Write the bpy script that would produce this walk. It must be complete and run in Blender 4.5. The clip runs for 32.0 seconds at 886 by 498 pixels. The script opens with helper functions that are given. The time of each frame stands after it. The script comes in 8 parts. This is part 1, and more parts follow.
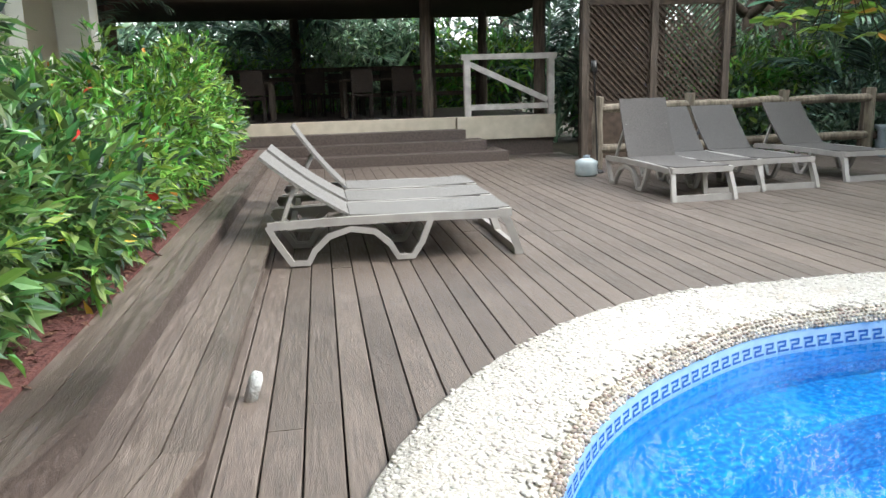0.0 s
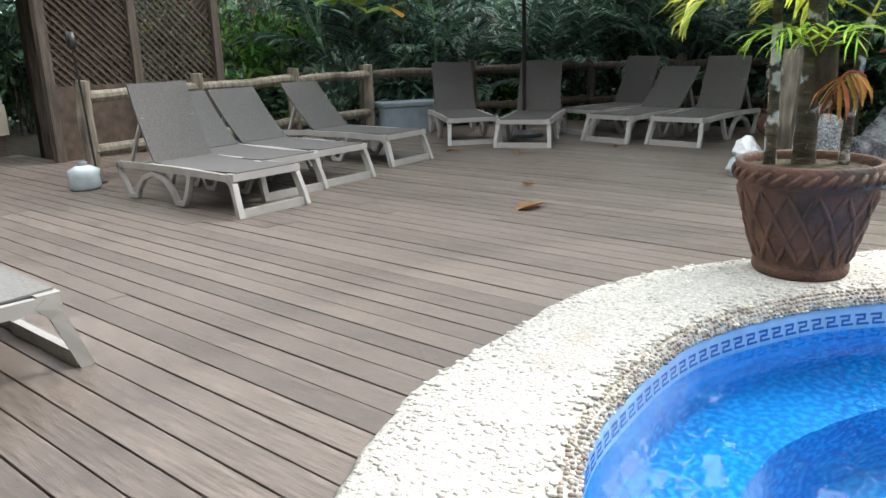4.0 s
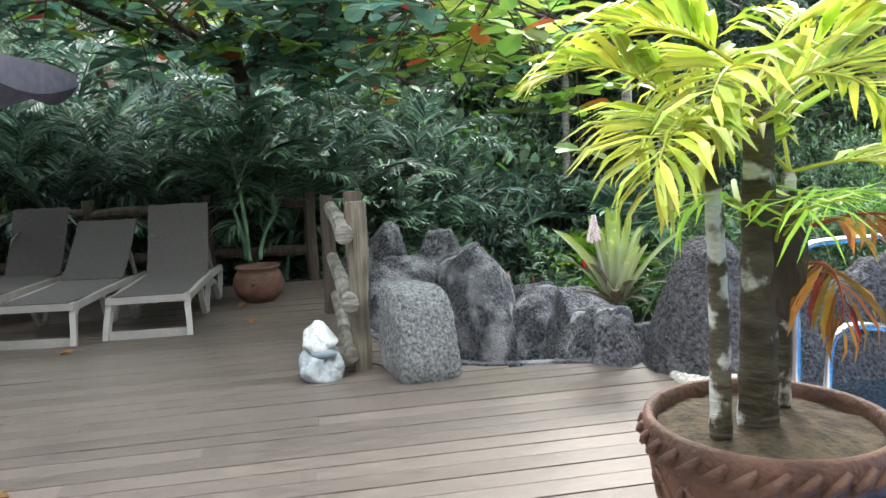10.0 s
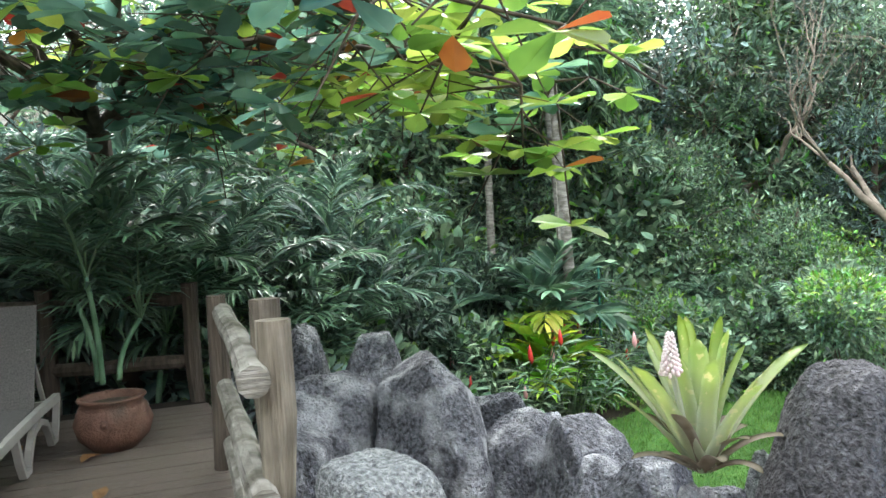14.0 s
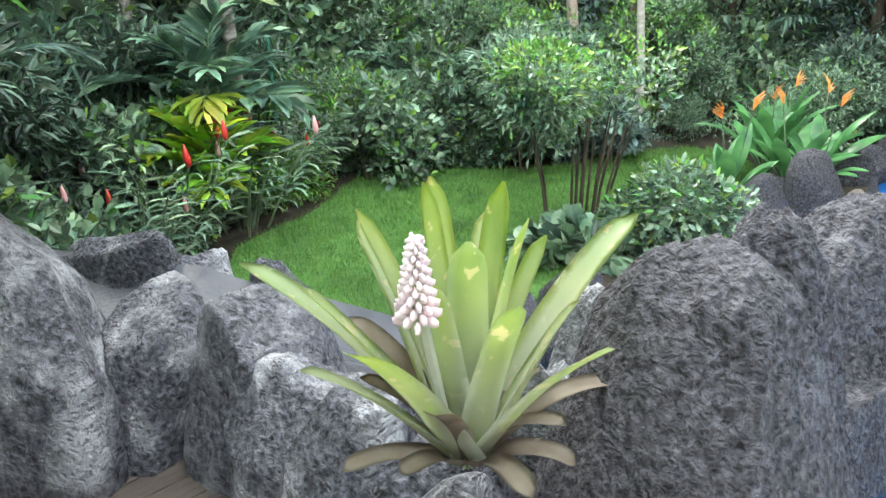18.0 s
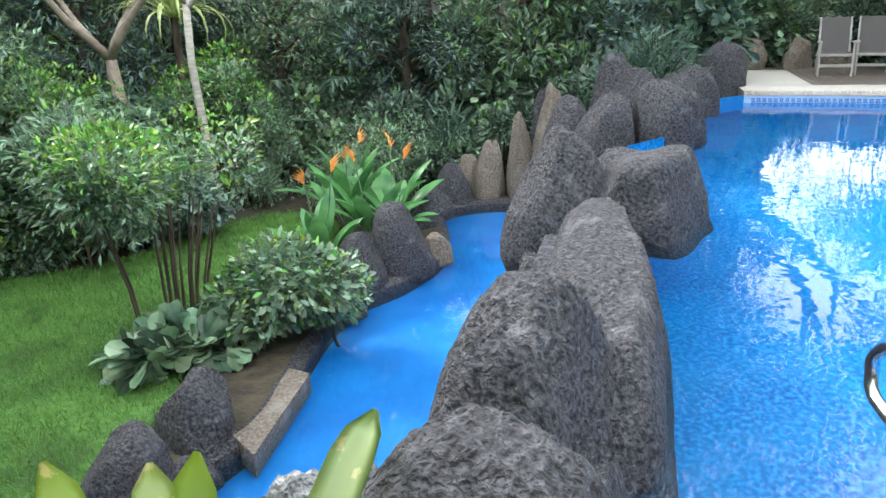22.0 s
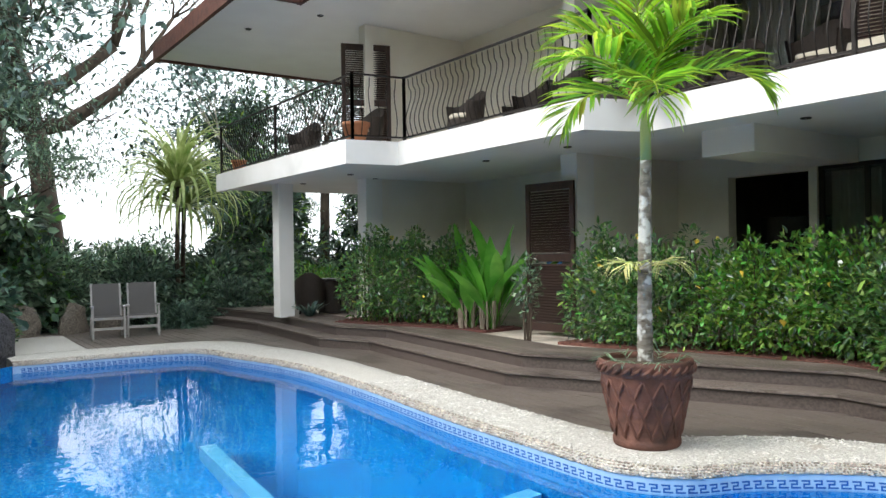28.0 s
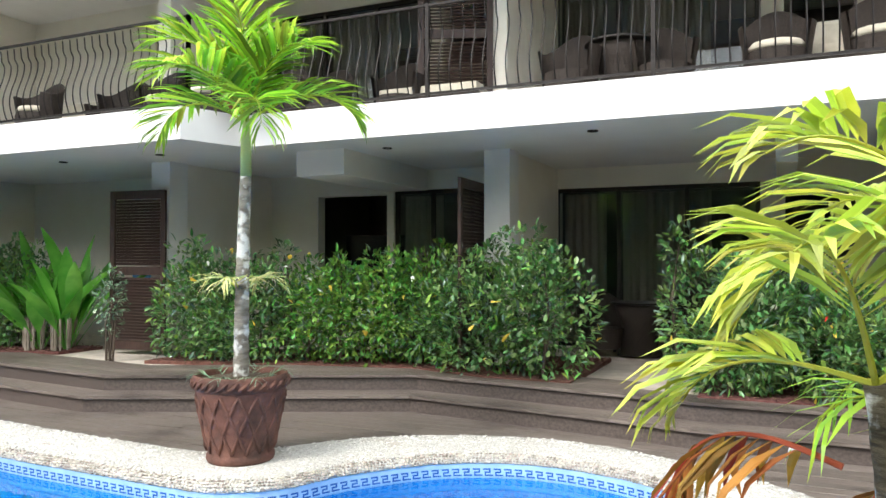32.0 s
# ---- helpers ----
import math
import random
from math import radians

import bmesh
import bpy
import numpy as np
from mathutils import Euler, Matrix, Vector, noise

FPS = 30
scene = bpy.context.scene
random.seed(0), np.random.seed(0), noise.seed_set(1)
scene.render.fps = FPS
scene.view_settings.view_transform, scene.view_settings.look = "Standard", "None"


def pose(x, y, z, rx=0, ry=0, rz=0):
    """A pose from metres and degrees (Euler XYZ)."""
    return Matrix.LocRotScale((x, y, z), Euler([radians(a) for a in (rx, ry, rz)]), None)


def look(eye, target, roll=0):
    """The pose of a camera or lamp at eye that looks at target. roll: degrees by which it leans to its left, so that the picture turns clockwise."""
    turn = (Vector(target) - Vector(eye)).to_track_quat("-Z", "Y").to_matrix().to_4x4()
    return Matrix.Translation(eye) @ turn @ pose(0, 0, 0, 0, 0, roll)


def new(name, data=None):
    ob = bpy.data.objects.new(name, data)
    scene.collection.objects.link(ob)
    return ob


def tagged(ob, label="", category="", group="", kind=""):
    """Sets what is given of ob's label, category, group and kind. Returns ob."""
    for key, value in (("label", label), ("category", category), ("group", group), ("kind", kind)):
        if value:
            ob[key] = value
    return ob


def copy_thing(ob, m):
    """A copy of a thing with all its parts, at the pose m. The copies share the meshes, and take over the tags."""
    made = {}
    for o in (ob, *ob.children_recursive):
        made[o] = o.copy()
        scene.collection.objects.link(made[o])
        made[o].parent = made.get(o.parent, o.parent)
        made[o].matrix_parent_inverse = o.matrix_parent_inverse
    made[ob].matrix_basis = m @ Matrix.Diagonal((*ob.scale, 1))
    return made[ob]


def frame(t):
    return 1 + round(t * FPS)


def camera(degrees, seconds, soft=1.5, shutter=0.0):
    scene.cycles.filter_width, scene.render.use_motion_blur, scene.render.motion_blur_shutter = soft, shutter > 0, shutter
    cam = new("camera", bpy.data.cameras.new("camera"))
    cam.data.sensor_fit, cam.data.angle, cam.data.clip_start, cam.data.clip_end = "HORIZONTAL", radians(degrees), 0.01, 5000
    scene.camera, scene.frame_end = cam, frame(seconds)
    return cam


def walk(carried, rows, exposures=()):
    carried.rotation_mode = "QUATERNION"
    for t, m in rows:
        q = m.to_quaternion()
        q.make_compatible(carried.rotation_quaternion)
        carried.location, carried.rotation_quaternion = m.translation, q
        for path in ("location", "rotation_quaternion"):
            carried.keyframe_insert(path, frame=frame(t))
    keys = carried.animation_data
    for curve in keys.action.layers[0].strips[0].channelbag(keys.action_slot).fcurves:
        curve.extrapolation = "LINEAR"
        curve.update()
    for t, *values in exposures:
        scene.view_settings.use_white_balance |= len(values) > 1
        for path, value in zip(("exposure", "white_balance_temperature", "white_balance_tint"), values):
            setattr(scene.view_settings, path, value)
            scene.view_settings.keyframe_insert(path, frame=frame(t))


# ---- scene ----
cam = camera(60.87, 32.0)
PATH = [
    (0, (0.008, 0.002, 1.286), (0.3079, 1.9334, 0.8627), -1.70),
    (0.5, (-0.034, 0.327, 1.302), (0.3713, 2.2437, 0.9025), -1.33),
    (1, (-0.080, 0.646, 1.298), (0.4336, 2.5402, 0.9114), -1.67),
    (1.5, (-0.135, 0.967, 1.317), (0.6009, 2.7772, 0.8913), -3.12),
    (2, (-0.067, 1.309, 1.329), (0.8103, 3.0607, 0.9245), -1.01),
    (2.5, (-0.041, 1.586, 1.315), (0.9670, 3.2600, 0.8889), 0.09),
    (3, (-0.075, 1.850, 1.340), (1.0697, 3.4235, 0.8802), -2.36),
    (3.5, (0.003, 2.093, 1.331), (1.2305, 3.6065, 0.8808), -2.66),
    (4, (0.128, 2.297, 1.325), (1.6003, 3.5463, 0.8018), -1.77),
    (4.5, (0.233, 2.545, 1.338), (1.9845, 3.3198, 0.7628), -3.77),
    (6.5, (0.855, 3.477, 1.459), (2.8099, 3.4298, 1.0406), -0.61),
    (7, (1.104, 3.672, 1.483), (3.0811, 3.6855, 1.1826), -1.46),
    (7.5, (1.297, 3.914, 1.466), (3.2768, 3.9277, 1.1833), 0.54),
    (8, (1.499, 4.130, 1.486), (3.4704, 4.0194, 1.1668), -0.90),
    (8.5, (1.758, 4.259, 1.503), (3.7309, 4.1218, 1.2078), -1.82),
    (9, (2.001, 4.407, 1.513), (3.9785, 4.2646, 1.2491), -2.07),
    (9.5, (2.244, 4.624, 1.536), (4.2192, 4.3966, 1.3209), -4.72),
    (10, (2.481, 4.760, 1.532), (4.4333, 4.4164, 1.2646), -2.58),
    (10.5, (2.761, 4.842, 1.548), (4.6952, 4.4167, 1.2694), -1.47),
    (11, (3.047, 4.942, 1.555), (4.9434, 4.3602, 1.2989), -1.34),
    (11.5, (3.307, 4.985, 1.554), (5.1843, 4.3538, 1.2785), -1.80),
    (12, (3.593, 4.937, 1.580), (5.5281, 4.4442, 1.4627), -2.41),
    (12.5, (3.876, 4.935, 1.577), (5.8190, 4.4617, 1.5749), -3.24),
    (13, (4.164, 4.948, 1.587), (6.0896, 4.4085, 1.6061), -5.67),
    (13.5, (4.423, 4.853, 1.580), (6.3497, 4.3173, 1.5986), -4.38),
    (14, (4.661, 4.741, 1.571), (6.5530, 4.1004, 1.4779), -3.03),
    (14.5, (4.963, 4.655, 1.561), (6.7383, 3.7538, 1.3720), -3.28),
    (15, (5.181, 4.561, 1.555), (6.8513, 3.4956, 1.2825), -2.99),
    (15.5, (5.374, 4.381, 1.571), (7.0399, 3.2998, 1.3315), -2.34),
    (17.5, (6.121, 3.818, 1.533), (7.4403, 2.4814, 0.8449), -0.65),
    (18, (6.300, 3.721, 1.525), (7.6786, 2.4688, 0.7950), -1.73),
    (18.5, (6.478, 3.646, 1.545), (7.8364, 2.3596, 0.8394), -4.56),
    (19, (6.563, 3.499, 1.550), (7.8678, 2.1762, 0.8109), -4.25),
    (19.5, (6.602, 3.362, 1.554), (7.8533, 1.9765, 0.8356), -2.53),
    (20, (6.645, 3.309, 1.552), (7.7627, 1.8173, 0.8275), -1.02),
    (20.5, (6.752, 3.279, 1.559), (7.7023, 1.6696, 0.8479), -0.94),
    (21, (6.835, 3.268, 1.558), (7.5364, 1.5434, 0.8276), -2.20),
    (21.5, (6.868, 3.276, 1.564), (7.4377, 1.4976, 0.8477), -2.39),
    (22, (6.863, 3.271, 1.582), (7.3451, 1.4316, 0.9628), -1.99),
    (22.5, (6.852, 3.274, 1.606), (7.1954, 1.3662, 1.1153), -1.70),
    (23, (6.832, 3.281, 1.625), (7.0062, 1.3291, 1.2272), -1.57),
    (23.5, (6.817, 3.295, 1.639), (6.8575, 1.3259, 1.2903), -1.08),
    (24, (6.807, 3.289, 1.641), (6.6986, 1.3188, 1.3153), -0.74),
    (24.5, (6.805, 3.307, 1.653), (6.5955, 1.3388, 1.3645), -0.90),
    (26.5, (6.514, 3.100, 1.632), (5.7792, 1.2451, 1.4946), -0.25),
    (27, (6.425, 3.090, 1.640), (5.5452, 1.2965, 1.5568), -0.93),
    (27.5, (6.419, 3.088, 1.643), (5.3625, 1.3901, 1.6113), -0.81),
    (28, (6.422, 3.082, 1.636), (5.2668, 1.4488, 1.6402), -0.96),
    (28.5, (6.436, 3.064, 1.628), (5.2141, 1.4816, 1.6631), -1.02),
    (29, (6.448, 3.046, 1.639), (5.1541, 1.5221, 1.7108), -1.37),
    (29.5, (6.461, 3.029, 1.648), (5.0670, 1.5975, 1.7370), -0.72),
    (30, (6.468, 3.029, 1.640), (4.9032, 1.7862, 1.7274), -0.61),
    (30.5, (6.497, 3.070, 1.639), (4.8484, 1.9412, 1.7196), -0.56),
    (31, (6.501, 3.063, 1.647), (4.8083, 2.0006, 1.7171), -0.10),
    (31.5, (6.496, 3.042, 1.647), (4.7449, 2.0775, 1.6859), -0.20),
    (32, (6.485, 3.037, 1.655), (4.6616, 2.2169, 1.6846), 0.01),
]
walk(cam, [(t, look(eye, target, roll)) for t, eye, target, roll in PATH], exposures=[(0.0, 1.27), (4.0, 1.3), (8.0, 1.62), (11.0, 1.72), (13.0, 1.97), (18.5, 2.03), (21.0, 1.78), (24.0, 1.28), (27.0, 0.76), (29.0, 0.95), (32.0, 1.2)])


# ---- world, sun, exposure ----
SUN_EL, SUN_AZ = 42.0, 112.0
world = bpy.data.worlds.new("sky")
scene.world = world
world.use_nodes = True
wn = world.node_tree.nodes
sky = wn.new("ShaderNodeTexSky")
sky.sky_type, sky.sun_disc = "NISHITA", False
sky.sun_elevation, sky.sun_rotation = radians(SUN_EL), radians(SUN_AZ)
sky.air_density, sky.dust_density, sky.ozone_density = 1.0, 4.0, 1.0
# thin bright overcast: the blue of the clear sky is mixed with white cloud
cloud = wn.new("ShaderNodeMix")
cloud.data_type = "RGBA"
cloud.inputs["Factor"].default_value = 0.8
cloud.inputs["B"].default_value = (9.9, 10.5, 11.0, 1)
world.node_tree.links.new(sky.outputs[0], cloud.inputs["A"])
world.node_tree.links.new(cloud.outputs["Result"], wn["Background"].inputs["Color"])
wn["Background"].inputs["Strength"].default_value = 0.15
sun_data = bpy.data.lights.new("sun", "SUN")
sun_data.energy, sun_data.angle, sun_data.color = 1.2, radians(16), (1.0, 0.98, 0.94)
sun = new("sun", sun_data)
a, e = radians(SUN_AZ), radians(SUN_EL)
sun.matrix_world = look((math.sin(a) * math.cos(e) * 40, math.cos(a) * math.cos(e) * 40, math.sin(e) * 40), (0, 0, 0))


# ---- materials ----
def rgba(c):
    return (c[0], c[1], c[2], 1.0)


def mat(name, c1, c2, scale=6.0, rough=0.7, rough2=None, metal=0.0, bump=0.0, bump_scale=60.0, stretch=(1, 1, 1), c3=None, c3_scale=1.2,
        c3_cut=(0.5, 0.7), island=0.0, piece=0.0, transl=0.0, spec=0.5, detail=8.0, coat=0.0):
    """Two colours mixed by a fine noise, a third in patches by a broad one, with bump; island / piece: spread of value by mesh island / object."""
    m = bpy.data.materials.new(name)
    m.use_nodes = True
    n, l = m.node_tree.nodes, m.node_tree.links
    b = n["Principled BSDF"]
    tc = n.new("ShaderNodeTexCoord")
    mp = n.new("ShaderNodeMapping")
    mp.inputs["Scale"].default_value = stretch
    l.new(tc.outputs["Object"], mp.inputs["Vector"])
    t1 = n.new("ShaderNodeTexNoise")
    t1.inputs["Scale"].default_value, t1.inputs["Detail"].default_value = scale, detail
    l.new(mp.outputs[0], t1.inputs["Vector"])
    r1 = n.new("ShaderNodeValToRGB")
    r1.color_ramp.elements[0].position, r1.color_ramp.elements[1].position = 0.32, 0.68
    r1.color_ramp.elements[0].color, r1.color_ramp.elements[1].color = rgba(c1), rgba(c2)
    l.new(t1.outputs["Fac"], r1.inputs["Fac"])
    col = r1.outputs["Color"]
    if c3 is not None:
        t2 = n.new("ShaderNodeTexNoise")
        t2.inputs["Scale"].default_value, t2.inputs["Detail"].default_value = c3_scale, 6.0
        l.new(tc.outputs["Object"], t2.inputs["Vector"])
        r2 = n.new("ShaderNodeMapRange")
        r2.inputs["From Min"].default_value, r2.inputs["From Max"].default_value = c3_cut
        l.new(t2.outputs["Fac"], r2.inputs["Value"])
        mx = n.new("ShaderNodeMix")
        mx.data_type = "RGBA"
        mx.inputs["B"].default_value = rgba(c3)
        l.new(r2.outputs[0], mx.inputs["Factor"])
        l.new(col, mx.inputs["A"])
        col = mx.outputs["Result"]
    if island or piece:
        src = n.new("ShaderNodeNewGeometry").outputs["Random Per Island"] if island else n.new("ShaderNodeObjectInfo").outputs["Random"]
        k = island or piece
        mr = n.new("ShaderNodeMapRange")
        mr.inputs["To Min"].default_value, mr.inputs["To Max"].default_value = 1 - k, 1 + k
        l.new(src, mr.inputs["Value"])
        hs = n.new("ShaderNodeHueSaturation")
        l.new(mr.outputs[0], hs.inputs["Value"])
        l.new(col, hs.inputs["Color"])
        if island:
            m2 = n.new("ShaderNodeMath")
            m2.operation = "FRACT"
            m3 = n.new("ShaderNodeMath")
            m3.operation = "MULTIPLY"
            m3.inputs[1].default_value = 37.7
            l.new(src, m3.inputs[0])
            l.new(m3.outputs[0], m2.inputs[0])
            mh = n.new("ShaderNodeMapRange")
            mh.inputs["To Min"].default_value, mh.inputs["To Max"].default_value = 0.5 - 0.09 * k, 0.5 + 0.05 * k
            l.new(m2.outputs[0], mh.inputs["Value"])
            l.new(mh.outputs[0], hs.inputs["Hue"])
        col = hs.outputs["Color"]
    l.new(col, b.inputs["Base Color"])
    b.inputs["Metallic"].default_value = metal
    b.inputs["Specular IOR Level"].default_value = spec
    b.inputs["Coat Weight"].default_value = coat
    if rough2 is None:
        b.inputs["Roughness"].default_value = rough
    else:
        rr = n.new("ShaderNodeMapRange")
        rr.inputs["To Min"].default_value, rr.inputs["To Max"].default_value = rough, rough2
        rr.inputs["From Min"].default_value, rr.inputs["From Max"].default_value = 0.35, 0.65
        l.new(t1.outputs["Fac"], rr.inputs["Value"])
        l.new(rr.outputs[0], b.inputs["Roughness"])
    if bump:
        t3 = n.new("ShaderNodeTexNoise")
        t3.inputs["Scale"].default_value, t3.inputs["Detail"].default_value = bump_scale, 8.0
        l.new(mp.outputs[0], t3.inputs["Vector"])
        bp = n.new("ShaderNodeBump")
        bp.inputs["Strength"].default_value, bp.inputs["Distance"].default_value = min(1.0, bump), 0.02
        l.new(t3.outputs["Fac"], bp.inputs["Height"])
        l.new(bp.outputs[0], b.inputs["Normal"])
    if transl:
        out = n["Material Output"]
        tr = n.new("ShaderNodeBsdfTranslucent")
        l.new(col, tr.inputs["Color"])
        ms = n.new("ShaderNodeMixShader")
        ms.inputs[0].default_value = transl
        l.new(b.outputs[0], ms.inputs[1])
        l.new(tr.outputs[0], ms.inputs[2])
        l.new(ms.outputs[0], out.inputs["Surface"])
    return m


def leafmat(name, c1, c2, rough=0.3, island=0.65, transl=0.3, scale=3.0, spec=0.5):
    return mat(name, c1, c2, scale=scale, rough=rough, island=island, transl=transl, detail=3.0, spec=spec)


M = {}
M["plank"] = mat("deck_board", (0.1, 0.078, 0.065), (0.22, 0.18, 0.154), scale=5, rough=0.3, rough2=0.6, stretch=(14, 0.9, 8), bump=0.3, bump_scale=22,
                 c3=(0.062, 0.047, 0.04), c3_scale=1.1, c3_cut=(0.52, 0.74), piece=0.2)
# deck wood darkened: the shade on the risers is in the colour
M["stepboard"] = mat("step_board_darkened", (0.068, 0.052, 0.045), (0.135, 0.105, 0.092), scale=5, rough=0.3, rough2=0.6, stretch=(6, 6, 8), bump=0.3, bump_scale=22, piece=0.12)
# near-black that paints the shade seen between deck boards
M["joint"] = mat("gap_shade_black", (0.012, 0.009, 0.007), (0.03, 0.022, 0.018), scale=8, rough=0.9)
M["coping"] = mat("pebble_coping", (0.4, 0.37, 0.32), (0.7, 0.68, 0.63), scale=60, rough=0.75, bump=0.7, bump_scale=75, c3=(0.46, 0.4, 0.33), c3_scale=2.5, c3_cut=(0.6, 0.78))
M["pebble"] = mat("pebble", (0.5, 0.47, 0.42), (0.72, 0.7, 0.65), scale=9, rough=0.6, island=0.3, bump=0.1)
M["pebble_lip"] = mat("lip_pebble", (0.3, 0.25, 0.2), (0.66, 0.6, 0.5), scale=9, rough=0.6, island=0.45, bump=0.1)
M["grout"] = mat("pebble_bed", (0.24, 0.2, 0.15), (0.34, 0.29, 0.22), scale=20, rough=0.9, bump=0.4)
M["tile"] = mat("pool_tile", (0.002, 0.145, 0.47), (0.003, 0.225, 0.57), scale=2.2, rough=0.25, c3=(0.008, 0.31, 0.7), c3_scale=30, c3_cut=(0.45, 0.6))
M["tile_dark"] = mat("pool_tile_deep", (0.004, 0.07, 0.34), (0.01, 0.12, 0.46), scale=2.2, rough=0.25)
M["tile_pale"] = mat("border_tile_pale", (0.35, 0.55, 0.78), (0.45, 0.66, 0.85), scale=8, rough=0.25)
M["bench_tile"] = mat("bench_tile", (0.1, 0.4, 0.66), (0.14, 0.48, 0.74), scale=6, rough=0.3)
M["tile_navy"] = mat("border_tile_navy", (0.02, 0.1, 0.38), (0.04, 0.16, 0.48), scale=8, rough=0.25)
M["lagoon"] = mat("stream_floor", (0.002, 0.2, 0.66), (0.004, 0.29, 0.8), scale=1.5, rough=0.6, bump=0.2)
def rockmat(name, dark, mid, pale, pits, lichen_cut, scale=1.0):
    """Volcanic stone: mottled greys, pale lichen patches on a broad noise, open pits."""
    m = mat(name, dark, mid, scale=30 * scale, rough=0.78, rough2=0.95, c3=pale, c3_scale=3.2 * scale, c3_cut=lichen_cut, detail=14)
    n, l = m.node_tree.nodes, m.node_tree.links
    b = n["Principled BSDF"]
    tc = n.new("ShaderNodeTexCoord")
    vo = n.new("ShaderNodeTexVoronoi")
    vo.inputs["Scale"].default_value = 34 * scale
    warp = n.new("ShaderNodeTexNoise")
    warp.inputs["Scale"].default_value, warp.inputs["Detail"].default_value = 9 * scale, 12
    mixv = n.new("ShaderNodeMix")
    mixv.data_type = "RGBA"
    mixv.inputs["Factor"].default_value = 0.12
    l.new(tc.outputs["Object"], warp.inputs["Vector"])
    l.new(tc.outputs["Object"], mixv.inputs["A"])
    l.new(warp.outputs["Color"], mixv.inputs["B"])
    l.new(mixv.outputs["Result"], vo.inputs["Vector"])
    pit = n.new("ShaderNodeMapRange")
    pit.inputs["From Min"].default_value, pit.inputs["From Max"].default_value = 0.12, 0.42
    l.new(vo.outputs["Distance"], pit.inputs["Value"])
    fine = n.new("ShaderNodeTexNoise")
    fine.inputs["Scale"].default_value, fine.inputs["Detail"].default_value = 30 * scale, 14
    l.new(tc.outputs["Object"], fine.inputs["Vector"])
    mul = n.new("ShaderNodeMath")
    mul.operation = "MULTIPLY_ADD"
    mul.inputs[1].default_value = pits
    l.new(pit.outputs[0], mul.inputs[0])
    l.new(fine.outputs["Fac"], mul.inputs[2])
    vo2 = n.new("ShaderNodeTexVoronoi")
    vo2.inputs["Scale"].default_value = 95 * scale
    l.new(mixv.outputs["Result"], vo2.inputs["Vector"])
    pit2 = n.new("ShaderNodeMapRange")
    pit2.inputs["From Min"].default_value, pit2.inputs["From Max"].default_value = 0.1, 0.4
    l.new(vo2.outputs["Distance"], pit2.inputs["Value"])
    mul2 = n.new("ShaderNodeMath")
    mul2.operation = "MULTIPLY_ADD"
    mul2.inputs[1].default_value = pits * 0.4
    l.new(pit2.outputs[0], mul2.inputs[0])
    l.new(mul.outputs[0], mul2.inputs[2])
    bp = n.new("ShaderNodeBump")
    bp.inputs["Strength"].default_value, bp.inputs["Distance"].default_value = 1.0, 0.075
    l.new(mul2.outputs[0], bp.inputs["Height"])
    l.new(bp.outputs[0], b.inputs["Normal"])
    return m


M["rock"] = rockmat("lava_rock", (0.036, 0.037, 0.045), (0.26, 0.266, 0.305), (0.54, 0.55, 0.585), 0.7, (0.48, 0.64), 1.1)
M["rock_brown"] = rockmat("brown_lava_rock", (0.02, 0.02, 0.024), (0.165, 0.163, 0.182), (0.3, 0.3, 0.32), 1.0, (0.6, 0.82), 1.2)
M["rock_tan"] = rockmat("tan_rock", (0.16, 0.13, 0.1), (0.34, 0.29, 0.24), (0.42, 0.38, 0.34), 0.2, (0.55, 0.75))
M["rock_pale"] = rockmat("pale_grey_rock", (0.14, 0.15, 0.155), (0.5, 0.52, 0.53), (0.62, 0.63, 0.63), 0.3, (0.55, 0.75), 1.4)
M["cement"] = mat("grey_cement_channel", (0.05, 0.055, 0.065), (0.12, 0.125, 0.145), scale=4, rough=0.3, bump=0.4, bump_scale=30, c3=(0.06, 0.06, 0.065), c3_scale=2)
M["resin"] = mat("pale_grey_resin", (0.357, 0.34, 0.323), (0.442, 0.425, 0.399), scale=5, rough=0.42, c3=(0.34, 0.32, 0.3), c3_scale=6)
# taupe weave, darkened to carry the shade over the far loungers
M["sling"] = mat("taupe_sling_darkened", (0.085, 0.08, 0.078), (0.15, 0.14, 0.134), scale=90, rough=0.75, bump=0.5, bump_scale=160)
M["sling_pale"] = mat("pale_slat_sling", (0.17, 0.165, 0.157), (0.27, 0.26, 0.247), scale=60, rough=0.6, bump=0.5, bump_scale=120)
M["terra"] = mat("dark_terracotta", (0.085, 0.04, 0.027), (0.2, 0.1, 0.068), scale=6, rough=0.7, bump=0.6, bump_scale=40, c3=(0.06, 0.045, 0.035), c3_scale=3, c3_cut=(0.5, 0.68))
M["terra_red"] = mat("red_terracotta", (0.085, 0.036, 0.025), (0.2, 0.085, 0.058), scale=7, rough=0.75, bump=0.5, bump_scale=40, c3=(0.06, 0.03, 0.022), c3_scale=4)
M["terra_orange"] = mat("orange_clay", (0.32, 0.12, 0.055), (0.45, 0.19, 0.09), scale=7, rough=0.75, bump=0.4)
M["soil"] = mat("soil", (0.035, 0.025, 0.016), (0.1, 0.075, 0.045), scale=18, rough=0.95, bump=1.0, bump_scale=40)
M["mulch"] = mat("red_bark_mulch", (0.085, 0.036, 0.025), (0.21, 0.1, 0.068), scale=30, rough=0.95, bump=1.0, bump_scale=50, island=0.3)
M["grass"] = leafmat("grass_blade", (0.0611, 0.182, 0.0262), (0.153, 0.33, 0.0653), rough=0.6, island=0.4, transl=0.3)
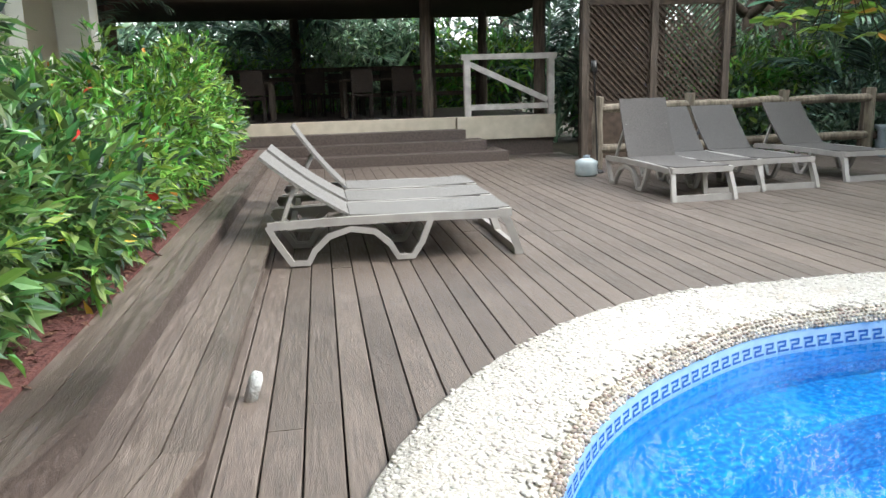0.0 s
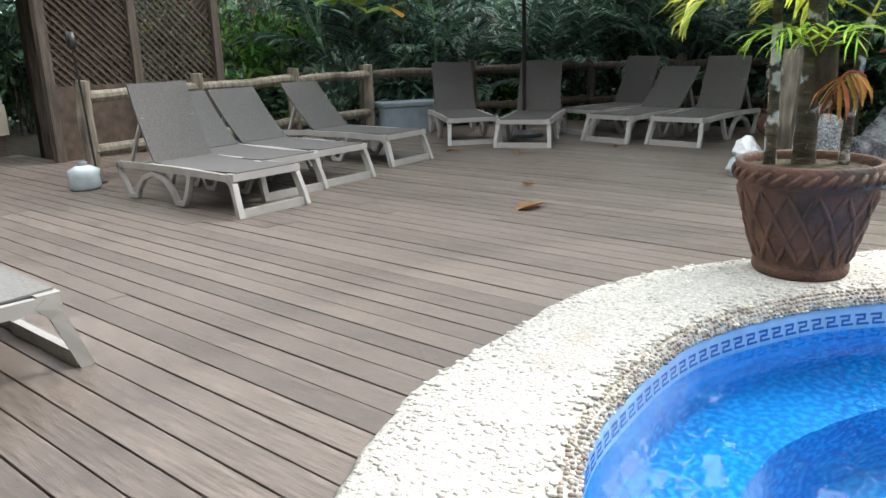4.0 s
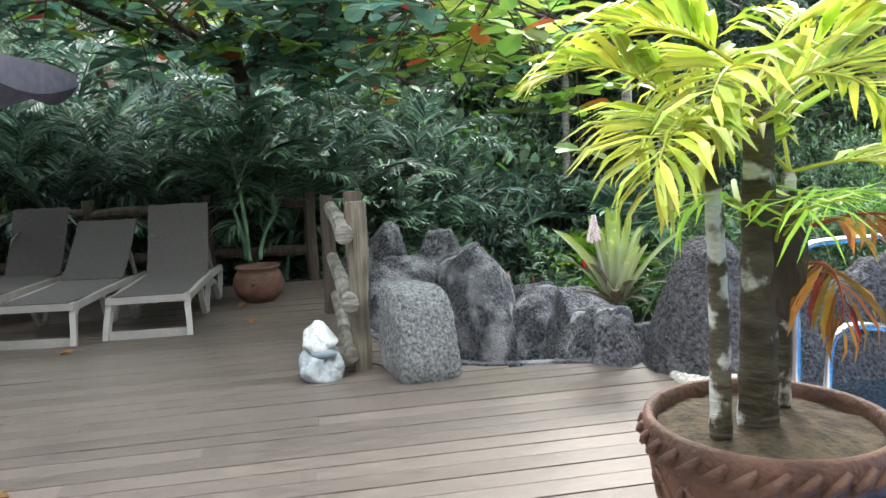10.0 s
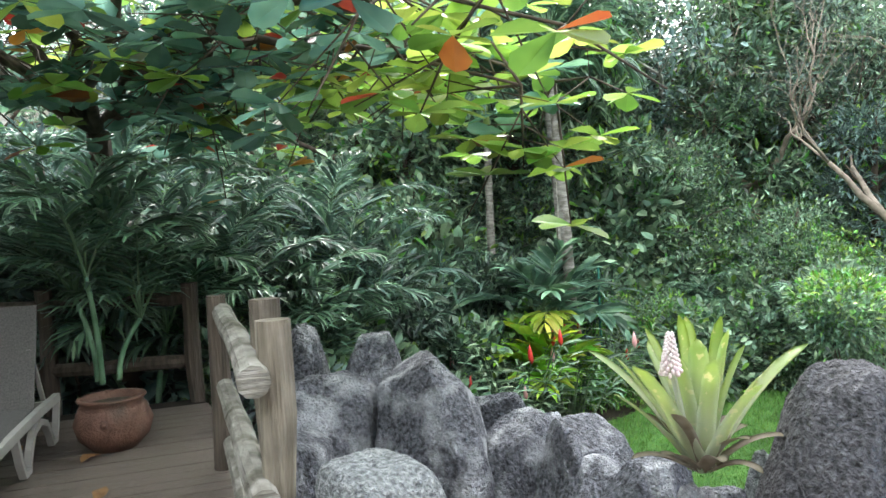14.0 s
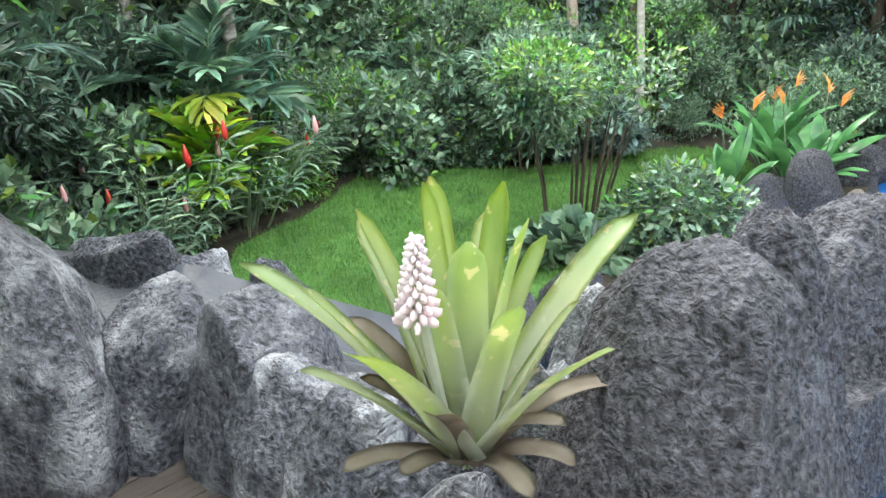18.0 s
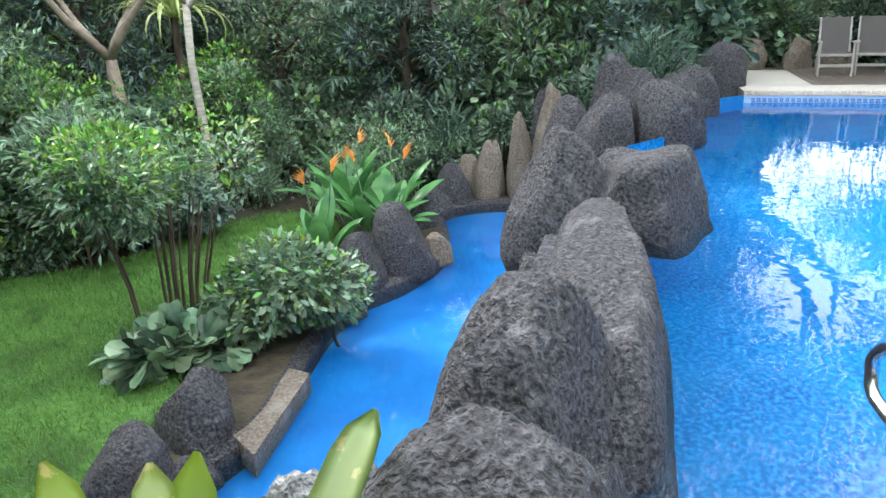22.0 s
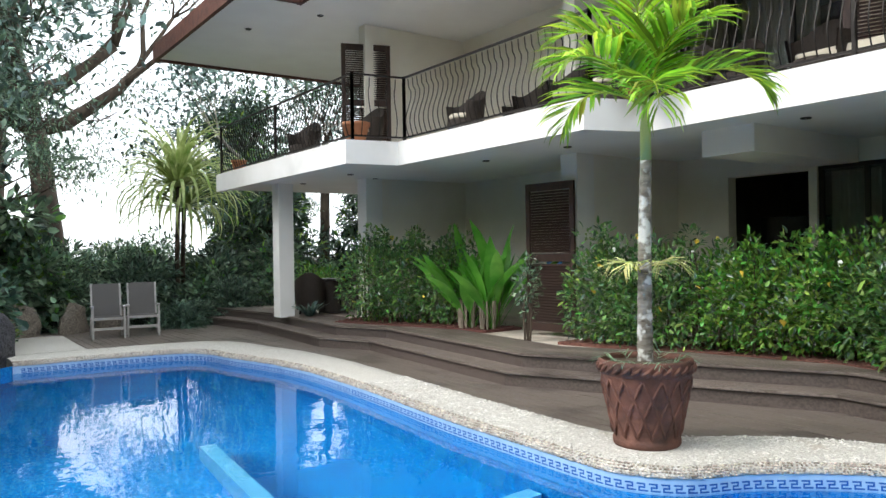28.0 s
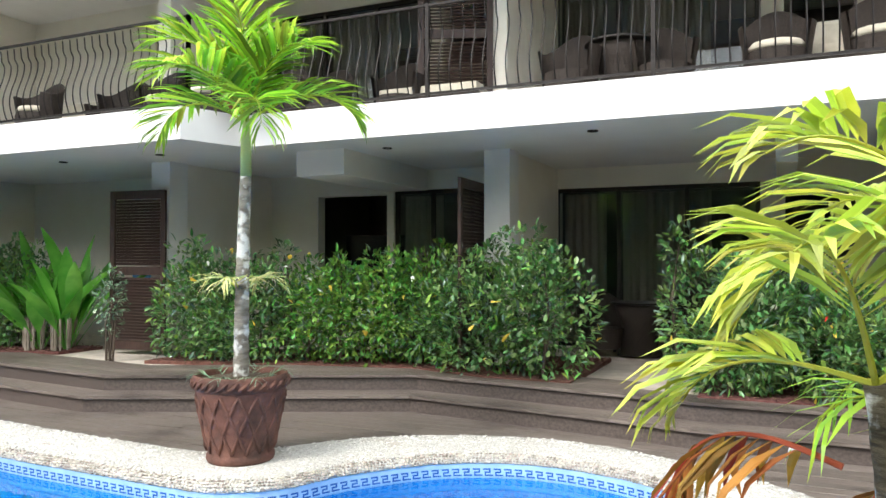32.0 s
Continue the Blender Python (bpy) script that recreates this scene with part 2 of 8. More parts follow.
M["lawn"] = mat("lawn_soil", (0.0408, 0.123, 0.0218), (0.112, 0.248, 0.048), scale=22, rough=0.95, bump=0.8, bump_scale=80, c3=(0.02, 0.05, 0.01), c3_scale=0.8)
M["forest"] = mat("forest_floor", (0.0247, 0.0208, 0.013), (0.0741, 0.0585, 0.0364), scale=5, rough=0.95, bump=0.9, bump_scale=20, c3=(0.02, 0.035, 0.01), c3_scale=0.7)
M["trunk"] = mat("grey_palm_trunk", (0.13, 0.12, 0.1), (0.36, 0.34, 0.3), scale=5, rough=0.9, bump=0.8, bump_scale=14, stretch=(1, 1, 5), c3=(0.07, 0.06, 0.04), c3_scale=5)
M["trunk_patch"] = mat("mossy_palm_trunk", (0.1, 0.085, 0.065), (0.3, 0.28, 0.24), scale=5, rough=0.9, bump=0.8, bump_scale=14, stretch=(1, 1, 4), c3=(0.6, 0.6, 0.56), c3_scale=8, c3_cut=(0.5, 0.58))
M["trunk_moss"] = mat("fibrous_palm_trunk", (0.04, 0.032, 0.022), (0.14, 0.12, 0.085), scale=5, rough=0.95, bump=1.0, bump_scale=16, stretch=(1, 1, 3), c3=(0.6, 0.6, 0.57), c3_scale=7, c3_cut=(0.56, 0.62))
M["trunk_pale"] = mat("pale_bark", (0.34, 0.31, 0.26), (0.55, 0.52, 0.46), scale=6, rough=0.85, bump=0.5, bump_scale=18, stretch=(1, 1, 4))
M["bark"] = mat("brown_bark", (0.035, 0.025, 0.018), (0.12, 0.09, 0.065), scale=7, rough=0.95, bump=1.0, bump_scale=18, stretch=(1, 1, 0.35))
M["twig"] = mat("dry_twig", (0.2, 0.16, 0.12), (0.36, 0.3, 0.24), scale=8, rough=0.9)
M["log"] = mat("weathered_log", (0.14, 0.115, 0.085), (0.32, 0.28, 0.22), scale=5, rough=0.85, bump=0.7, bump_scale=16, stretch=(5, 5, 0.5), c3=(0.08, 0.065, 0.05), c3_scale=2)
M["log_dark"] = mat("dark_log", (0.0513, 0.0396, 0.0312), (0.137, 0.108, 0.084), scale=5, rough=0.85, bump=0.7, bump_scale=16, stretch=(5, 5, 0.5))
M["white_log"] = mat("grey_white_wood", (0.4, 0.38, 0.35), (0.6, 0.58, 0.54), scale=6, rough=0.8, bump=0.4)
M["wall"] = mat("cream_plaster", (0.87, 0.81, 0.71), (0.91, 0.86, 0.77), scale=2, rough=0.85, bump=0.12, bump_scale=70, c3=(0.82, 0.76, 0.66), c3_scale=0.6, c3_cut=(0.55, 0.8))
M["ceil"] = mat("white_plaster_ceiling", (0.84, 0.81, 0.765), (0.88, 0.855, 0.81), scale=1.5, rough=0.9, bump=0.08, bump_scale=60)
M["white"] = mat("white_plaster", (0.84, 0.815, 0.77), (0.89, 0.865, 0.825), scale=2, rough=0.85, bump=0.12, bump_scale=60, c3=(0.68, 0.66, 0.61), c3_scale=0.8, c3_cut=(0.55, 0.8))
M["stonefloor"] = mat("terrace_stone", (0.5, 0.43, 0.36), (0.66, 0.58, 0.5), scale=5, rough=0.7, bump=0.2)
M["shutter"] = mat("dark_shutter_wood", (0.028, 0.013, 0.01), (0.06, 0.03, 0.022), scale=7, rough=0.5, stretch=(6, 6, 1), bump=0.2)
M["wicker"] = mat("dark_wicker", (0.018, 0.012, 0.009), (0.05, 0.035, 0.026), scale=70, rough=0.55, bump=0.8, bump_scale=120)
M["cushion"] = mat("cream_cushion", (0.62, 0.56, 0.45), (0.7, 0.64, 0.53), scale=12, rough=0.95, bump=0.3, bump_scale=120)
M["iron"] = mat("black_iron", (0.012, 0.01, 0.01), (0.03, 0.025, 0.022), scale=20, rough=0.5, metal=0.6)
M["steel"] = mat("stainless_tube", (0.55, 0.56, 0.58), (0.65, 0.66, 0.68), scale=3, rough=0.18, metal=1.0)
M["frame_dark"] = mat("bronze_frame", (0.015, 0.012, 0.01), (0.035, 0.028, 0.022), scale=8, rough=0.45, metal=0.3)
# dark tone on the room walls stands for the dimness indoors
M["room"] = mat("room_wall_dimmed_by_colour", (0.12, 0.11, 0.095), (0.16, 0.145, 0.125), scale=3, rough=0.9)
M["curtain"] = mat("beige_curtain", (0.3, 0.26, 0.2), (0.4, 0.35, 0.28), scale=9, rough=0.9, stretch=(1, 1, 0.1))
M["screen"] = mat("black_screen", (0.006, 0.006, 0.008), (0.012, 0.012, 0.015), scale=3, rough=0.15)
M["roof"] = mat("dark_red_fascia", (0.07, 0.022, 0.015), (0.13, 0.045, 0.03), scale=6, rough=0.6, bump=0.2)
M["umbrella"] = mat("mauve_grey_canvas", (0.19, 0.175, 0.245), (0.26, 0.24, 0.32), scale=14, rough=0.9, bump=0.2, bump_scale=120, transl=0.2)
M["lattice"] = mat("brown_lattice_wood", (0.05, 0.034, 0.024), (0.1, 0.07, 0.05), scale=9, rough=0.8, bump=0.3)
M["cream"] = mat("cream_painted_edge", (0.5, 0.45, 0.35), (0.62, 0.56, 0.45), scale=5, rough=0.8, bump=0.2)
M["bluegrey"] = mat("blue_grey_plastic", (0.2, 0.25, 0.29), (0.27, 0.33, 0.37), scale=5, rough=0.5)
M["clearplastic"] = mat("cloudy_plastic", (0.45, 0.55, 0.58), (0.62, 0.7, 0.72), scale=9, rough=0.2)
M["whitestuff"] = mat("chalky_white", (0.6, 0.62, 0.62), (0.78, 0.8, 0.8), scale=12, rough=0.8, bump=0.7, bump_scale=40)
M["bluegrey_stone"] = mat("speckled_grey_shell", (0.3, 0.36, 0.4), (0.66, 0.7, 0.72), scale=14, rough=0.8, bump=0.7, bump_scale=40, c3=(0.14, 0.17, 0.2), c3_scale=9, c3_cut=(0.55, 0.65))
M["dryleaf"] = mat("dry_leaf", (0.24, 0.13, 0.05), (0.45, 0.28, 0.12), scale=20, rough=0.7, island=0.3)
M["blue_cloth"] = mat("blue_towel", (0.1, 0.3, 0.7), (0.15, 0.4, 0.8), scale=20, rough=0.9)
M["thatch"] = mat("dark_pavilion_roof", (0.03, 0.02, 0.014), (0.075, 0.052, 0.036), scale=6, rough=0.95, bump=0.6, stretch=(8, 1, 1))
M["black"] = mat("black_plastic", (0.012, 0.012, 0.013), (0.025, 0.025, 0.027), scale=10, rough=0.4)
M["greenpole"] = mat("green_painted_pole", (0.03, 0.17, 0.12), (0.05, 0.24, 0.18), scale=10, rough=0.5)
# foliage
M["lf_hedge"] = leafmat("hedge_leaf", (0.056, 0.155, 0.052), (0.2, 0.385, 0.125), rough=0.28)
M["lf_lime"] = leafmat("lime_leaf", (0.08, 0.235, 0.036), (0.215, 0.46, 0.09), rough=0.28)
M["lf_dark"] = leafmat("dark_jungle_leaf", (0.034, 0.068, 0.05), (0.155, 0.245, 0.17), rough=0.3, island=0.8, transl=0.2)
M["lf_mid"] = leafmat("jungle_leaf", (0.066, 0.135, 0.09), (0.28, 0.43, 0.265), rough=0.3, island=0.75, transl=0.25)
M["lf_blue"] = leafmat("bluish_leaf", (0.056, 0.105, 0.095), (0.25, 0.365, 0.33), rough=0.3, island=0.75, transl=0.22)
M["lf_almond"] = leafmat("almond_leaf", (0.075, 0.185, 0.145), (0.22, 0.39, 0.29), rough=0.22, island=0.6, transl=0.4)
# lime colour paints almond leaves with light shining through them
M["lf_almond_lime"] = leafmat("backlit_almond_leaf", (0.15, 0.3, 0.04), (0.34, 0.52, 0.1), rough=0.3, island=0.5, transl=0.5)
M["lf_orange"] = leafmat("old_almond_leaf", (0.35, 0.1, 0.02), (0.5, 0.2, 0.04), rough=0.4)
M["lf_yellow"] = leafmat("yellow_palm_leaflet", (0.34, 0.48, 0.04), (0.64, 0.68, 0.13), rough=0.35, island=0.45, transl=0.35)
M["lf_palm"] = leafmat("palm_leaflet", (0.062, 0.14, 0.092), (0.26, 0.43, 0.285), rough=0.28, island=0.7, transl=0.27)
M["lf_palm_dark"] = leafmat("dark_palm_leaflet", (0.042, 0.092, 0.072), (0.155, 0.26, 0.19), rough=0.28, island=0.7, transl=0.25)
M["lf_palm_fresh"] = leafmat("fresh_palm_leaflet", (0.21, 0.44, 0.03), (0.47, 0.72, 0.09), rough=0.35, transl=0.4)
M["shaft"] = mat("palm_crownshaft", (0.26, 0.36, 0.1), (0.4, 0.46, 0.2), scale=6, rough=0.5, stretch=(1, 1, 0.3))
M["lf_dead"] = leafmat("dead_frond", (0.32, 0.13, 0.03), (0.6, 0.28, 0.06), rough=0.7)
M["lf_varieg"] = leafmat("variegated_leaf", (0.3, 0.37, 0.08), (0.72, 0.7, 0.34), rough=0.4)
M["lf_banana"] = leafmat("banana_leaf", (0.12, 0.31, 0.035), (0.29, 0.53, 0.08), rough=0.35, transl=0.35)
def brommat():
    m = mat("bromeliad_leaf", (0.24, 0.42, 0.03), (0.46, 0.58, 0.08), scale=5, rough=0.36, c3=(0.75, 0.7, 0.3), c3_scale=22, c3_cut=(0.6, 0.64), transl=0.25)
    n, l = m.node_tree.nodes, m.node_tree.links
    b = n["Principled BSDF"]
    src = b.inputs["Base Color"].links[0].from_socket
    tc = n.new("ShaderNodeTexCoord")
    sx = n.new("ShaderNodeSeparateXYZ")
    l.new(tc.outputs["Object"], sx.inputs[0])
    mr = n.new("ShaderNodeMapRange")
    mr.inputs["From Min"].default_value, mr.inputs["From Max"].default_value = 0.26, 0.72
    l.new(sx.outputs["Z"], mr.inputs["Value"])
    mx = n.new("ShaderNodeMix")
    mx.data_type = "RGBA"
    mx.inputs["A"].default_value = (0.6, 0.62, 0.5, 1)
    l.new(mr.outputs[0], mx.inputs["Factor"])
    l.new(src, mx.inputs["B"])
    l.new(mx.outputs["Result"], b.inputs["Base Color"])
    return m


M["brom"] = brommat()
M["brom_old"] = mat("bromeliad_dry_leaf", (0.22, 0.17, 0.12), (0.4, 0.36, 0.28), scale=9, rough=0.7, transl=0.15)
M["brom_base"] = mat("bromeliad_pale_base", (0.42, 0.47, 0.36), (0.6, 0.62, 0.5), scale=7, rough=0.5, transl=0.2)
M["brom_pink"] = mat("bromeliad_bract", (0.75, 0.55, 0.6), (0.85, 0.75, 0.75), scale=12, rough=0.6)
M["petal_red"] = mat("red_bract", (0.55, 0.02, 0.02), (0.7, 0.06, 0.04), scale=12, rough=0.45)
M["petal_pink"] = mat("pink_bract", (0.75, 0.3, 0.32), (0.85, 0.5, 0.5), scale=12, rough=0.5)
M["petal_orange"] = mat("orange_petal", (0.85, 0.25, 0.04), (0.95, 0.42, 0.1), scale=12, rough=0.5)
M["petal_yellow"] = mat("yellow_petal", (0.9, 0.6, 0.05), (0.95, 0.72, 0.15), scale=12, rough=0.5)
M["petal_white"] = mat("white_petal", (0.8, 0.8, 0.76), (0.88, 0.88, 0.84), scale=12, rough=0.5)


def glassmat(name, color, rough, ior):
    m = bpy.data.materials.new(name)
    m.use_nodes = True
    n, l = m.node_tree.nodes, m.node_tree.links
    b = n["Principled BSDF"]
    b.inputs["Base Color"].default_value = rgba(color)
    b.inputs["Transmission Weight"].default_value = 1.0
    b.inputs["Roughness"].default_value = rough
    b.inputs["IOR"].default_value = ior
    return m, n, l, b


def watermat(name, wave, dist, strength):
    m, n, l, b = glassmat(name, (0.72, 0.95, 1.0), 0.0, 1.33)
    tc = n.new("ShaderNodeTexCoord")
    t = n.new("ShaderNodeTexNoise")
    t.inputs["Scale"].default_value, t.inputs["Detail"].default_value = wave, 2.0
    l.new(tc.outputs["Object"], t.inputs["Vector"])
    bp = n.new("ShaderNodeBump")
    bp.inputs["Strength"].default_value, bp.inputs["Distance"].default_value = strength, dist
    l.new(t.outputs["Fac"], bp.inputs["Height"])
    l.new(bp.outputs[0], b.inputs["Normal"])
    return m


M["water"] = watermat("pool_water", 4.2, 0.014, 0.14)
M["glass"] = glassmat("window_glass", (0.75, 0.8, 0.8), 0.0, 1.45)[0]


# ---- mesh helpers ----
def mesh(name, verts, faces, material, smooth=False):
    me = bpy.data.meshes.new(name)
    me.from_pydata([tuple(v) for v in verts], [], [tuple(f) for f in faces])
    for one in material if isinstance(material, (list, tuple)) else [material]:
        me.materials.append(one)
    if smooth:
        me.polygons.foreach_set("use_smooth", [True] * len(me.polygons))
    me.update()
    return me


def from_bm(name, bm, material, smooth=False):
    me = bpy.data.meshes.new(name)
    bm.normal_update()
    bm.to_mesh(me)
    bm.free()
    me.materials.append(material)
    if smooth:
        me.polygons.foreach_set("use_smooth", [True] * len(me.polygons))
    return me


def part(name, bm, material, parent=None, label="", smooth=False):
    """Links a bmesh or a mesh as one object, under a thing where parent is given."""
    me = from_bm(name, bm, material, smooth) if isinstance(bm, bmesh.types.BMesh) else bm
    ob = new(name, me)
    if parent is not None:
        ob.parent = parent
    return tagged(ob, label)


def thing(name, label, category, m=None, group="", kind=""):
    ob = new(name)
    ob.empty_display_size = 0.1
    if m is not None:
        ob.matrix_basis = m
    return tagged(ob, label, category, group, kind)


def box(x0, x1, y0, y1, z0, z1, bevel=0.0, bm=None):
    own = bm is None
    bm = bm or bmesh.new()
    r = bmesh.ops.create_cube(bm, size=1, matrix=Matrix.Translation(((x0 + x1) / 2, (y0 + y1) / 2, (z0 + z1) / 2)) @ Matrix.Diagonal((x1 - x0, y1 - y0, z1 - z0, 1)))
    if bevel:
        es = list({e for v in r["verts"] for e in v.link_edges})
        bmesh.ops.bevel(bm, geom=es, offset=bevel, segments=2, affect="EDGES", profile=0.6)
    return bm


def sweep(points, radius, seg=8, bm=None, closed_ends=True):
    """A tube through points; radius: one number or one for each point."""
    bm = bm or bmesh.new()
    pts = [Vector(p) for p in points]
    rad = radius if isinstance(radius, (list, tuple)) else [radius] * len(pts)
    rings, side = [], None
    for i, p in enumerate(pts):
        d = (pts[min(i + 1, len(pts) - 1)] - pts[max(i - 1, 0)]).normalized()
        if side is None:
            side = d.orthogonal().normalized()
        side = (side - d * side.dot(d)).normalized()
        up = d.cross(side)
        rings.append([bm.verts.new(p + (side * math.cos(k * math.tau / seg) + up * math.sin(k * math.tau / seg)) * rad[i]) for k in range(seg)])
    for a, b in zip(rings, rings[1:]):
        for k in range(seg):
            bm.faces.new((a[k], a[(k + 1) % seg], b[(k + 1) % seg], b[k]))
    if closed_ends:
        bm.faces.new(rings[0][::-1])
        bm.faces.new(rings[-1])
    return bm


def bar(points, w, h, bm=None):
    """A rectangular bar of width w (across) and height h along points."""
    bm = bm or bmesh.new()
    pts = [Vector(p) for p in points]
    rings = []
    for i, p in enumerate(pts):
        d = (pts[min(i + 1, len(pts) - 1)] - pts[max(i - 1, 0)]).normalized()
        s = d.cross(Vector((0, 0, 1)))
        s = s.normalized() if s.length > 0.05 else Vector((0, 1, 0)).cross(d).normalized()
        u = s.cross(d).normalized()
        rings.append([bm.verts.new(p + s * (a * w / 2) + u * (b * h / 2)) for a, b in ((-1, -1), (1, -1), (1, 1), (-1, 1))])
    for a, b in zip(rings, rings[1:]):
        for k in range(4):
            bm.faces.new((a[k], a[(k + 1) % 4], b[(k + 1) % 4], b[k]))
    bm.faces.new(rings[0][::-1])
    bm.faces.new(rings[-1])
    return bm


def lathe(profile, seg=32, bm=None, wobble=0.0):
    bm = bm or bmesh.new()
    rings = []
    for r, z in profile:
        rings.append([bm.verts.new((r * math.cos(k * math.tau / seg), r * math.sin(k * math.tau / seg), z)) for k in range(seg)])
    for a, b in zip(rings, rings[1:]):
        for k in range(seg):
            bm.faces.new((a[k], a[(k + 1) % seg], b[(k + 1) % seg], b[k]))
    return bm


def prism(outline, z0, z1):
    """A slab with the given outline (anticlockwise)."""
    bm = bmesh.new()
    lo = [bm.verts.new((x, y, z0)) for x, y in outline]
    hi = [bm.verts.new((x, y, z1)) for x, y in outline]
    n = len(lo)
    for i in range(n):
        bm.faces.new((lo[i], lo[(i + 1) % n], hi[(i + 1) % n], hi[i]))
    bm.faces.new(hi)
    bm.faces.new(lo[::-1])
    return bm


def smooth_line(points, step=0.12, closed=False):
    """A Catmull-Rom curve through points, cut into short steps."""
    p = [Vector((*q, 0)) if len(q) == 2 else Vector(q) for q in points]
    n, out = len(p), []
    for i in range(n if closed else n - 1):
        a = p[(i - 1) % n] if closed or i else p[0]
        b, c = p[i], p[(i + 1) % n]
        d = p[(i + 2) % n] if closed or i + 2 < n else p[-1]
        k = max(1, int((c - b).length / step))
        for j in range(k):
            t = j / k
            out.append(0.5 * ((2 * b) + (c - a) * t + (2 * a - 5 * b + 4 * c - d) * t * t + (3 * b - a - 3 * c + d) * t ** 3))
    if not closed:
        out.append(p[-1])
    return out


def inside(poly, x, y):
    hit, n = False, len(poly)
    for i in range(n):
        (x1, y1), (x2, y2) = poly[i][:2], poly[(i + 1) % n][:2]
        if (y1 > y) != (y2 > y) and x < (x2 - x1) * (y - y1) / (y2 - y1) + x1:
            hit = not hit
    return hit


def boulder(size, seed, cuts=3, rough=0.1, peak=0.0, detail=4, square=2.7):
    """A weathered stone standing on z = 0, with steep flanks, dull facets and a blunt top: size = full width, depth, height."""
    bm = bmesh.new()
    bmesh.ops.create_icosphere(bm, subdivisions=detail, radius=1)
    rng = random.Random(seed)
    off = Vector((rng.uniform(-90, 90), rng.uniform(-90, 90), rng.uniform(-90, 90)))
    planes = []
    for _ in range(cuts * 3):
        d = Vector((rng.uniform(-1, 1), rng.uniform(-1, 1), rng.uniform(-0.1, 0.8))).normalized()
        planes.append((d, rng.uniform(0.72, 0.97)))
    skew = (rng.uniform(-0.12, 0.12), rng.uniform(-0.12, 0.12))
    for v in bm.verts:
        u = v.co
        p = u / (abs(u.x) ** square + abs(u.y) ** square + abs(u.z) ** square) ** (1 / square)
        for d, k in planes:
            over = p.dot(d) - k
            if over > 0:
                p = p - d * over * 0.9
        q = u * 1.1 + off
        p = p * (1 + rough * noise.noise(q * 1.2) + rough * 0.5 * noise.noise(q * 2.7) + rough * 0.22 * noise.noise(q * 6) + rough * 0.14 * noise.noise(q * 13) + rough * 0.1 * noise.noise(q * 27))
        k = 1 - peak * max(0, (p.z + 0.4) / 1.4)
        v.co = (p.x * k * size[0] / 2 + skew[0] * p.z * size[0] / 2, p.y * k * size[1] / 2 + skew[1] * p.z * size[1] / 2, (p.z + 0.85) * size[2] / 1.83)
    for v in bm.verts:
        v.co.z = max(v.co.z, -0.06)
    return bm


# ---- foliage: arrays of leaves joined into one mesh ----
def rot_to(dirs, ups, rng):
    """Frames whose y axis is dirs and whose z axis leans to ups."""
    y = dirs / np.linalg.norm(dirs, axis=1, keepdims=True)
    x = np.cross(y, ups)
    x /= np.linalg.norm(x, axis=1, keepdims=True) + 1e-9
    return np.stack([x, y, np.cross(x, y)], axis=2)


def leaf_shape(kind):
    """Vertices (unit length along y) and faces of one leaf."""
    if kind == "simple":
        return np.array([(0, 0, 0), (0.2, 0.45, 0.05), (0, 0.5, -0.02), (-0.2, 0.45, 0.05), (0, 1, -0.1)]), [(0, 1, 2), (0, 2, 3), (1, 4, 2), (2, 4, 3)]
    if kind == "broad":
        return np.array([(0, 0, 0), (0.16, 0.3, 0.03), (0.3, 0.7, 0.04), (0.2, 0.92, 0.0), (0, 1, -0.05), (-0.2, 0.92, 0.0), (-0.3, 0.7, 0.04), (-0.16, 0.3, 0.03), (0, 0.62, -0.03)]), [(0, 1, 8), (1, 2, 8), (2, 3, 8), (3, 4, 8), (4, 5, 8), (5, 6, 8), (6, 7, 8), (7, 0, 8)]
    if kind == "long":
        return np.array([(0, 0, 0), (0.058, 0.35, 0.04), (0, 0.36, 0.015), (-0.058, 0.35, 0.04), (0.045, 0.75, -0.02), (0, 0.76, -0.04), (-0.045, 0.75, -0.02), (0, 1, -0.22)]), [(0, 1, 2), (0, 2, 3), (1, 4, 5, 2), (2, 5, 6, 3), (4, 7, 5), (5, 7, 6)]
    if kind == "lance":
        return np.array([(0, 0, 0), (0.14, 0.3, 0.05), (0, 0.32, 0.0), (-0.14, 0.3, 0.05), (0.12, 0.7, 0.0), (0, 0.72, -0.05), (-0.12, 0.7, 0.0), (0, 1, -0.16)]), [(0, 1, 2), (0, 2, 3), (1, 4, 5, 2), (2, 5, 6, 3), (4, 7, 5), (5, 7, 6)]
    if kind == "lite":
        return np.array([(0, 0, 0), (0.15, 0.48, 0.04), (0, 1, -0.1), (-0.15, 0.48, 0.04)]), [(0, 1, 2), (0, 2, 3)]
    if kind == "oval":
        return np.array([(0, 0, 0), (0.2, 0.35, 0.04), (0.24, 0.7, 0.03), (0, 1, -0.06), (-0.24, 0.7, 0.03), (-0.2, 0.35, 0.04)]), [(0, 1, 2, 3), (0, 3, 4, 5)]
    if kind == "strip":
        return np.array([(0, 0, 0), (0.044, 0.3, 0.025), (0, 0.3, 0.005), (-0.044, 0.3, 0.025), (0.036, 0.72, -0.03), (0, 0.72, -0.045), (-0.036, 0.72, -0.03), (0, 1, -0.2)]), [(0, 1, 2), (0, 2, 3), (1, 4, 5, 2), (2, 5, 6, 3), (4, 7, 5), (5, 7, 6)]
    return np.array([(-0.035, 0, 0), (0.035, 0, 0), (0.03, 0.6, 0.03), (-0.03, 0.6, 0.03), (0, 1, -0.12)]), [(0, 1, 2, 3), (3, 2, 4)]


